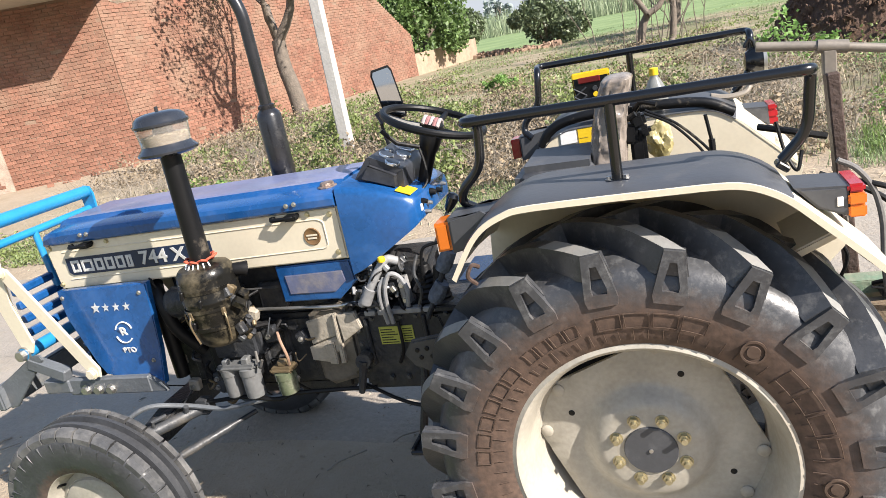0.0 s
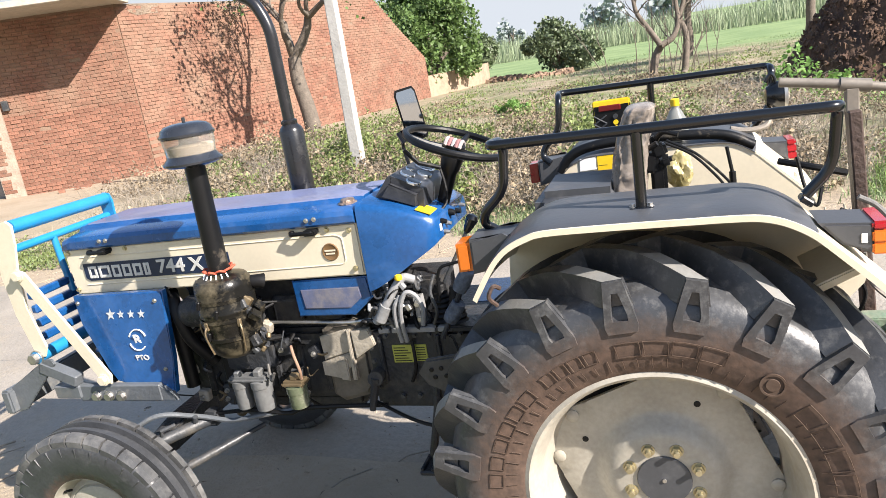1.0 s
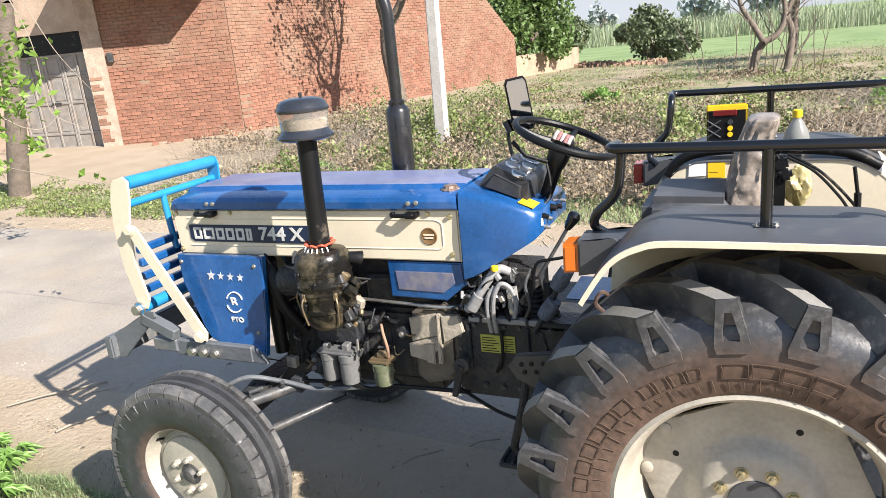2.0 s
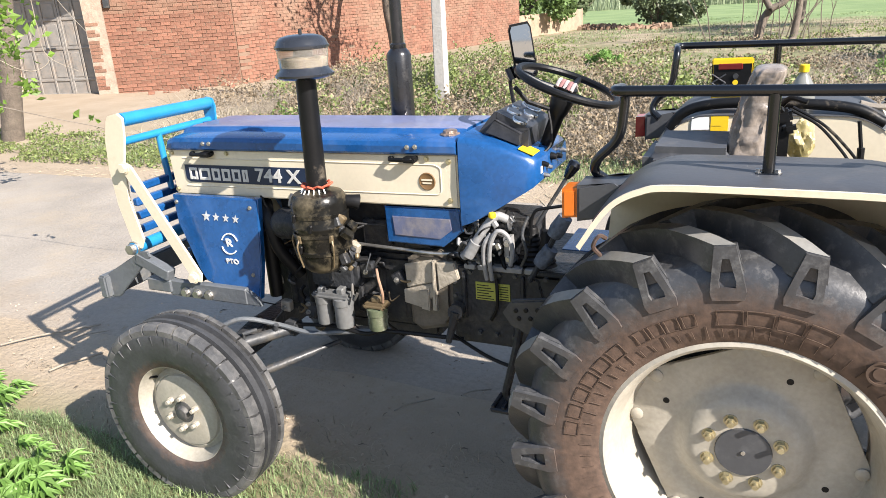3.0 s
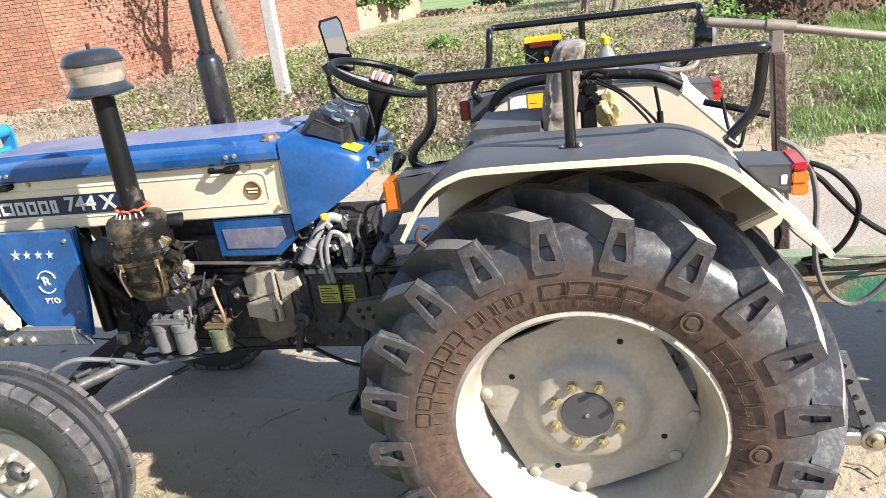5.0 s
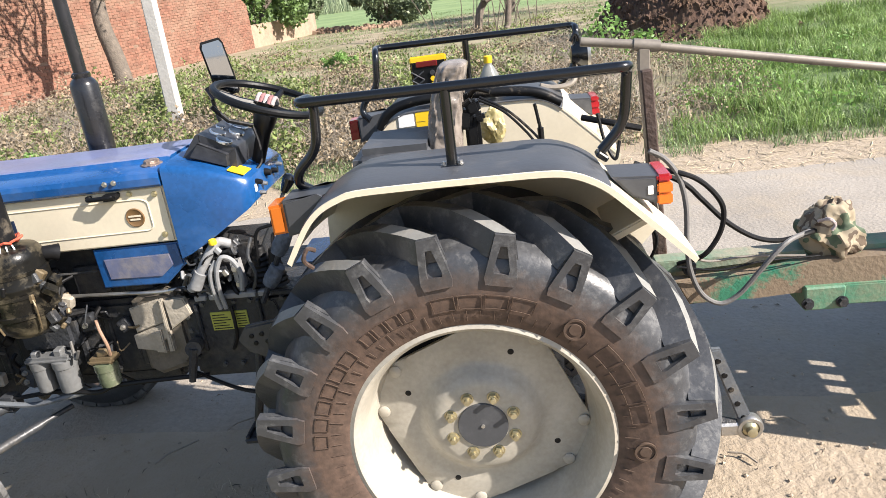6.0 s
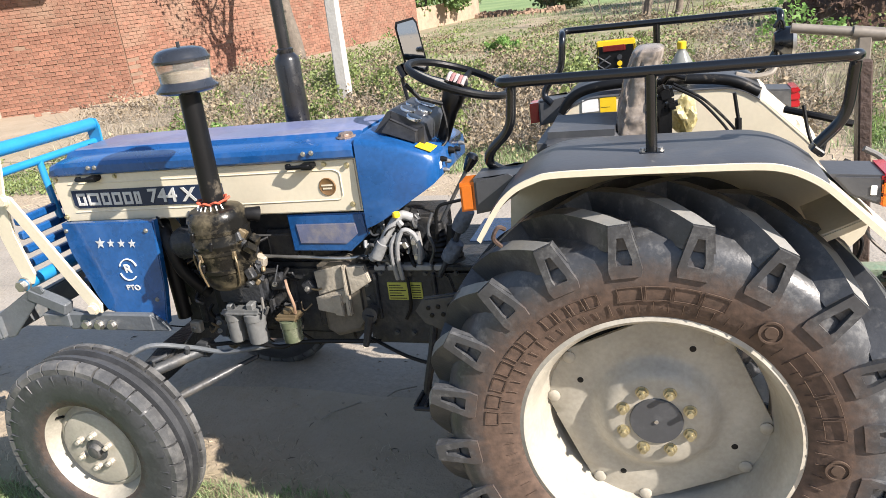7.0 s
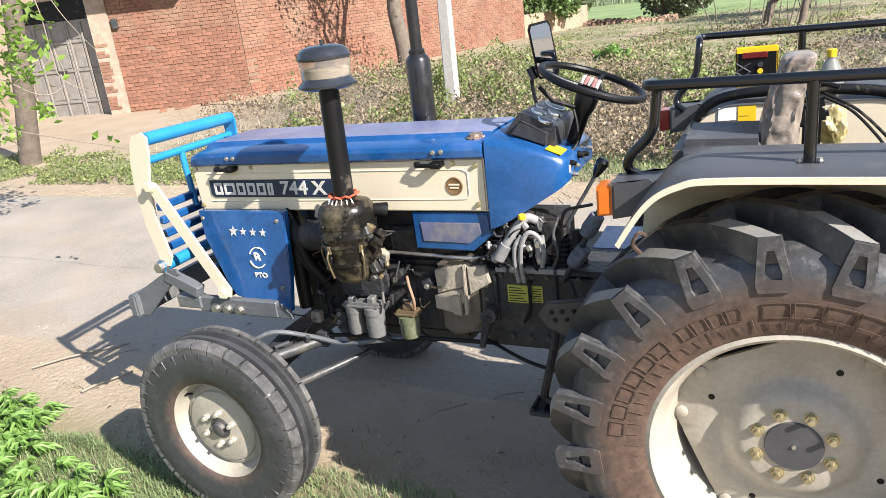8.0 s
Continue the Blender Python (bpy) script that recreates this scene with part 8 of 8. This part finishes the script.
weeds(34000, -6.6, 0.4, 5.0, 10.6, 0.8, 0.06, LEAF, "verge_weeds", "tangled green weeds on the far verge", 0.8, 0.0, 1)
weeds(15000, -13.0, -4.2, 4.35, 6.0, 0.2, 0.04, LEAF, "low_weeds", "low green weeds beside the road", 0.9, -0.25, 2)
weeds(4200, -6.6, -5.7, 5.7, 6.7, 0.5, 0.045, LEAFB, "fresh_weeds", "fresh bright green weeds by the pole", 0.5, -0.5, 7)
weeds(5000, -6.0, -3.4, 14.0, 15.8, 0.55, 0.05, LEAFB, "feathery_weeds", "feathery bright green weeds", 0.45, 0.15, 5)
weeds(420, 1.7, 3.2, 12.3, 13.3, 0.8, 0.1, LEAFB, "heap_weeds", "bright green leafy plants by the manure heap", 0.6, 0.0, 6)
weeds(9000, -11.0, -5.0, 8.8, 15.5, 0.55, 0.06, DRYLEAF, "wall_foot_weeds", "withered weeds at the foot of the brick wall", 0.5, -0.1, 41)
weeds(8000, -9.6, -5.0, 9.2, 17.0, 0.65, 0.065, LEAF, "wall_foot_greens", "green weeds at the foot of the brick wall", 0.5, 0.0, 42)
weeds(7000, 0.3, 3.4, 5.6, 11.0, 0.45, 0.035, DRYLEAF, "dry_weeds", "dry brown weeds on the far verge", 0.8, -0.1, 9)
weeds(28000, -7.6, 1.6, 5.0, 10.8, 0.7, 0.05, DRYLEAF, "withered_weeds", "withered brown weeds on the far verge", 0.6, -0.2, 10)
stuff("verge_grass", blades(np.concatenate([scatter(4200, -7.5, 2.0, 4.6, 9.5, 0.8, -0.05, 1), scatter(3000, -13.0, -5.0, 4.4, 5.9, 0.8, -0.1, 1)]), 0.13, 0.004, 0.6), GRASS, "rough green grass on the far verge", "grass")
stuff("straw_grass", blades(scatter(2600, -9, 3.0, 5.2, 10, 0.6, -0.2, 4), 0.28, 0.006, 0.7), DRYGRASS, "dry straw-coloured grass on the far verge", "grass")
tg = scatter(62000, 1.7, 9.5, 4.8, 15.0, 0.9, -0.35, 12)
tg = tg[tg[:, 0] > 1.75 + (tg[:, 1] - 4.9) * 0.31]
stuff("edge_grass", blades(np.concatenate([scatter(9000, 1.7, 9.5, 4.45, 5.6, 1.2, -0.25, 19), scatter(6500, -4.5, 1.2, 4.5, 5.5, 1.2, -0.2, 23)]), 0.09, 0.004, 0.8), GRASS, "short grass along the road edge", "grass")
stuff("tall_grass", blades(tg, 0.25, 0.0052, 0.85, 1.1), M("lush_grass", (0.2, 0.295, 0.085), 0.5, var=0.2, island=0.45, bump=0.0, back=0.3), "tall lush green grass beside the road", "grass")
weeds(9000, -7.5, 4.0, 10.4, 22.0, 0.3, 0.06, DRYLEAF, "field_stubble", "low withered plants across the fallow field", 0.5, 0.05, 31)
weeds(5000, -7.5, 4.0, 10.4, 24.0, 0.35, 0.07, LEAF, "field_weeds", "scattered green weeds across the fallow field", 0.45, 0.12, 32)
weeds(2600, 2.0, 9.0, 5.0, 11.0, 0.5, 0.05, LEAFB, "grass_weeds", "leafy weeds among the tall grass", 0.6, 0.1, 33)
stuff("field_grass", blades(scatter(9000, -8.5, 14.0, 8.5, 34.0, 0.35, -0.1, 15), 0.08, 0.009, 0.9), DRYGRASS, "dry grass across the fallow field", "grass")
stuff("field_green", blades(scatter(15000, -8.5, 14.0, 8.5, 40.0, 0.3, -0.05, 16), 0.08, 0.010, 0.8), GRASS, "patches of green grass across the fallow field", "grass")
# brushwood
bm = B()
for k in range(11000):
    x, y = rng.uniform(-8.8, 2.0), rng.uniform(5.3, 10.6)
    if k > 9000:
        x, y = rng.uniform(-11.0, -5.5), rng.uniform(8.5, 14.5)
    if 8600 < k <= 9000:
        x, y = rng.uniform(0.8, 2.6), rng.uniform(11.5, 15)
    p = Vector((x, y, height(x, y)))
    d = Vector(rng.normal(size=3))
    d.z = abs(d.z) * 0.7 + 0.15
    d.normalize()
    l = rng.uniform(0.3, 1.15) * (0.6 + 0.7 * max(0.0, noise.noise(Vector((x * 0.9, y * 0.9, 30)))))
    q = p + d * l * 0.55 + Vector(rng.normal(size=3)) * 0.06
    tube(bm, [p, q, p + d * l + Vector((0, 0, -0.15 * l))], rng.uniform(0.002, 0.006), 3, False, (1, 0.8, 0.3))
ob = part("brushwood", bm, TWIG, None, "", 0)
tagged(ob, "tangled grey-brown dry brushwood on the verge", "brushwood", kind="stuff")
# sugar cane
cb = scatter(12000, -20, 70, 74, 92, 0.2, -0.8, 20)
stuff("sugar_cane", blades(cb, 2.5, 0.035, 0.3), CANE, "tall pale green sugar cane at the field's end", "sugar cane")
# straw on the road and sticks
random.seed(21)
for k, (x, y, a, l) in enumerate(((-4.11, 0.18, 48, 0.58), (-3.85, 0.25, 52, 0.22), (-3.62, -0.05, 66, 0.3), (-1.5, 0.15, 50, 0.22), (0.95, -0.12, -40, 0.12), (1.2, 0.1, -30, 0.14), (-1.25, 0.35, 40, 0.16))):
    st = thing("stick", (x, y, 0.015), "thin dry stalk lying on the road", "stick", "stalks on the ground")
    bm = B()
    d = Vector((math.cos(radians(a)), math.sin(radians(a)), 0))
    q = Vector((x, y, 0.018))
    tube(bm, curve([q - d * l / 2, q - d * l * 0.2 + Vector((-0.008, 0.012, 0.004)), q + Vector((0.01, 0.015, 0.006)), q + d * l / 2], 4), 0.007 if l > 0.25 else 0.004, 6, True)
    part("stalk", bm, TWIG, st)
# straw and stalk litter along the far shoulder
sv, sf = [], []
for k in range(1500):
    x, y = rng.uniform(-9, 9), rng.uniform(3.75, 4.8)
    if k < 700:
        x = rng.uniform(1.2, 8)
    a, l, w = rng.uniform(0, np.pi), rng.uniform(0.03, 0.22), rng.uniform(0.0015, 0.005)
    d, e, z = np.array([np.cos(a), np.sin(a)]), np.array([-np.sin(a), np.cos(a)]), height(x, y) + 0.006
    b = len(sv)
    for m_, n_, h_ in ((-0.5, -1, 0), (0.5, -1, 0.002), (0.5, 1, 0.002), (-0.5, 1, 0), (0.0, 0, 0.004)):
        q = np.array([x, y]) + d * l * m_ + e * w * n_
        sv.append((q[0], q[1], z + h_))
    sf += [(b, b + 1, b + 4), (b + 1, b + 2, b + 4), (b + 2, b + 3, b + 4), (b + 3, b, b + 4)]
mesh_object("straw_litter", sv, sf, M("pale_straw", (0.42, 0.345, 0.235), 0.8, var=0.2, island=0.35, bump=0.0), "scattered straw and stalks on the road shoulder", "straw", "stuff")
# dead leaves and broken stalks on the road beside the tractor
lv, lf = [], []
for k in range(150):
    x, y = rng.uniform(-4.2, 1.6), rng.uniform(-0.4, 1.6) if k % 3 else rng.uniform(-0.4, 0.3)
    a, l = rng.uniform(0, 2 * np.pi), rng.uniform(0.015, 0.06)
    w = l * rng.uniform(0.12, 0.4) if k % 2 else 0.0025
    d, e, b = np.array([np.cos(a), np.sin(a)]), np.array([-np.sin(a), np.cos(a)]), len(lv)
    for m_, n_, h_ in ((-0.5, 0, 0.001), (0.0, -0.5, 0.007), (0.5, 0, 0.003), (0.0, 0.5, 0.009), (0.0, 0, 0.004)):
        q = np.array([x, y]) + d * l * m_ + e * w * n_
        lv.append((q[0], q[1], 0.009 + h_))
    lf += [(b, b + 1, b + 4), (b + 1, b + 2, b + 4), (b + 2, b + 3, b + 4), (b + 3, b, b + 4)]
mesh_object("leaf_litter", lv, lf, M("dead_leaf", (0.19, 0.145, 0.1), 0.8, var=0.3, island=0.7, bump=0.0), "dead leaves and broken stalks on the dusty road", "leaves", "stuff")
# pebbles and crumbs of earth
pv, pf = [], []
pb = np.concatenate([scatter(700, -5, 2.5, -0.6, 1.2, 1, -0.9), scatter(500, -9, 4, 3.7, 5.2, 1, -0.9)])
for p in pb:
    s = rng.uniform(0.003, 0.012)
    b = len(pv)
    for q in ((1, 0, 0), (0, 1, 0), (-1, 0, 0), (0, -1, 0), (0, 0, 0.8)):
        pv.append((p[0] + s * q[0] * rng.uniform(0.6, 1.3), p[1] + s * q[1] * rng.uniform(0.6, 1.3), 0.006 + p[2] + s * q[2]))
    pf += [(b, b + 1, b + 4), (b + 1, b + 2, b + 4), (b + 2, b + 3, b + 4), (b + 3, b, b + 4)]
mesh_object("gravel", pv, pf, M("gravel_crumbs", (0.34, 0.27, 0.2), 0.9, island=0.3), "crumbs of earth and small stones on the road", "gravel", "stuff")

# ---------------------------------------------------------------- bricks
def brick_mesh(name, l, h, d):
    """One brick, its outer face at y = -d, with worn front edges."""
    c = 0.006
    v = [(0, 0, 0), (l, 0, 0), (l, 0, h), (0, 0, h), (0, -d + c, 0), (l, -d + c, 0), (l, -d + c, h), (0, -d + c, h), (c, -d, c), (l - c, -d, c), (l - c, -d, h - c), (c, -d, h - c)]
    f = [(4, 5, 1, 0), (5, 6, 2, 1), (6, 7, 3, 2), (7, 4, 0, 3), (8, 9, 5, 4), (9, 10, 6, 5), (10, 11, 7, 6), (11, 8, 4, 7), (8, 11, 10, 9)]
    return v, [q[::-1] for q in f]


bmv, bmf = brick_mesh("brick", 0.233, 0.079, 0.026)
brick_me = bpy.data.meshes.new("brick")
brick_me.from_pydata(bmv, [], bmf)
brick_me.materials.append(BRICK)
COURSE, PITCH = 0.085, 0.24
random.seed(3)


def bricks(p0, d, length_at, z0, z1, parent, single, lab, toothed=False):
    ang = math.atan2(d.y, d.x)
    rest_v, rest_f, made = [], [], 0
    po = world_of(parent)
    k = 0
    z = z0
    while z < z1 - 0.06:
        off = (k % 2) * PITCH / 2
        n = int((length_at(z) + off) / PITCH) + 1
        for i in range(n):
            s0 = i * PITCH - off
            l = 0.228
            if s0 < 0:
                l, s0 = 0.228 + s0, 0.0
            if s0 + l > length_at(z):
                l = length_at(z) - s0
            if l < 0.05 or random.random() < 0.006 or (toothed and s0 < 0.2 and 0.4 < z < 1.05 and k % 2):
                continue
            m = Matrix.Translation(p0 + d * s0 + Vector((0, 0, z + random.uniform(-0.005, 0.005) + 0.012 * noise.noise(Vector((s0 * 0.7, z * 2, 3)))))) @ Matrix.Rotation(ang + random.uniform(-0.03, 0.03), 4, "Z") @ Matrix.Rotation(random.uniform(-0.025, 0.025), 4, "Y") @ Matrix.Diagonal((l / 0.228 * random.uniform(0.93, 1.01), random.uniform(0.75, 1.2), random.uniform(0.92, 1.06), 1))
            if made < 300 and single(s0, z):
                ob = new("brick", brick_me)
                ob.parent = parent
                ob.matrix_basis = Matrix.Translation(-po) @ m
                made += 1
            else:
                b = len(rest_v)
                rest_v += [tuple(m @ Vector(v) - po) for v in bmv]
                rest_f += [tuple(b + q for q in f) for f in bmf]
        z += COURSE
        k += 1
    me = bpy.data.meshes.new("brickwork")
    me.from_pydata(rest_v, [], rest_f)
    me.materials.append(BRICKJ)
    ob = new("brickwork", me)
    ob.parent = parent
    tagged(ob, lab, kind="stuff")


bricks(PA - nA * 0.006 + dA * 0.05, dA, lambda z: (PC - PA).length - 0.06, 0.02, TOP, front, lambda s, z: z < 2.0, "red brickwork")
bricks(PC - nB * 0.006, dB, reach, 0.02, TOP, side, lambda s, z: s < 5 and z < 1.3, "sunlit red brickwork", True)
# loose bricks at the foot of the wall
for k in range(14):
    x = PA + dA * random.uniform(0.3, 3.0) - nA * random.uniform(0.1, 0.9)
    if k > 8:
        x = Vector((random.uniform(-9.0, -7.0), random.uniform(6.2, 7.2), 0))
    lb_ = new("loose_brick", brick_me)
    lb_.matrix_basis = Matrix.Translation((x.x, x.y, height(x.x, x.y) - 0.005)) @ Matrix.Rotation(random.uniform(0, 3), 4, "Z") @ Matrix.Diagonal((random.uniform(0.6, 1), 3.4, 1, 1))
    tagged(lb_, "loose broken red brick lying on the ground", "brick", "loose bricks")
rb = B()
for k in range(260):
    x, y = -8.4 + 4.2 * random.random(), 0
    y = 33 - 0.6 * (x + 8.4) + random.gauss(0, 0.5)
    s = random.uniform(0.03, 0.1)
    box(rb, (x - s, y - s * 0.6, height(x, y) - 0.02), (x + s, y + s * 0.6, height(x, y) + s * random.uniform(0.6, 2.4)), 0, 1, pose(0, 0, 0, random.uniform(-20, 20), random.uniform(-20, 20), random.uniform(0, 90)))
ob = part("brick_rubble", rb, M("weathered_rubble", (0.27, 0.18, 0.125), 0.95, island=0.35, bump=0.4), None, "", 0)
tagged(ob, "line of broken brick rubble", "rubble", kind="stuff")
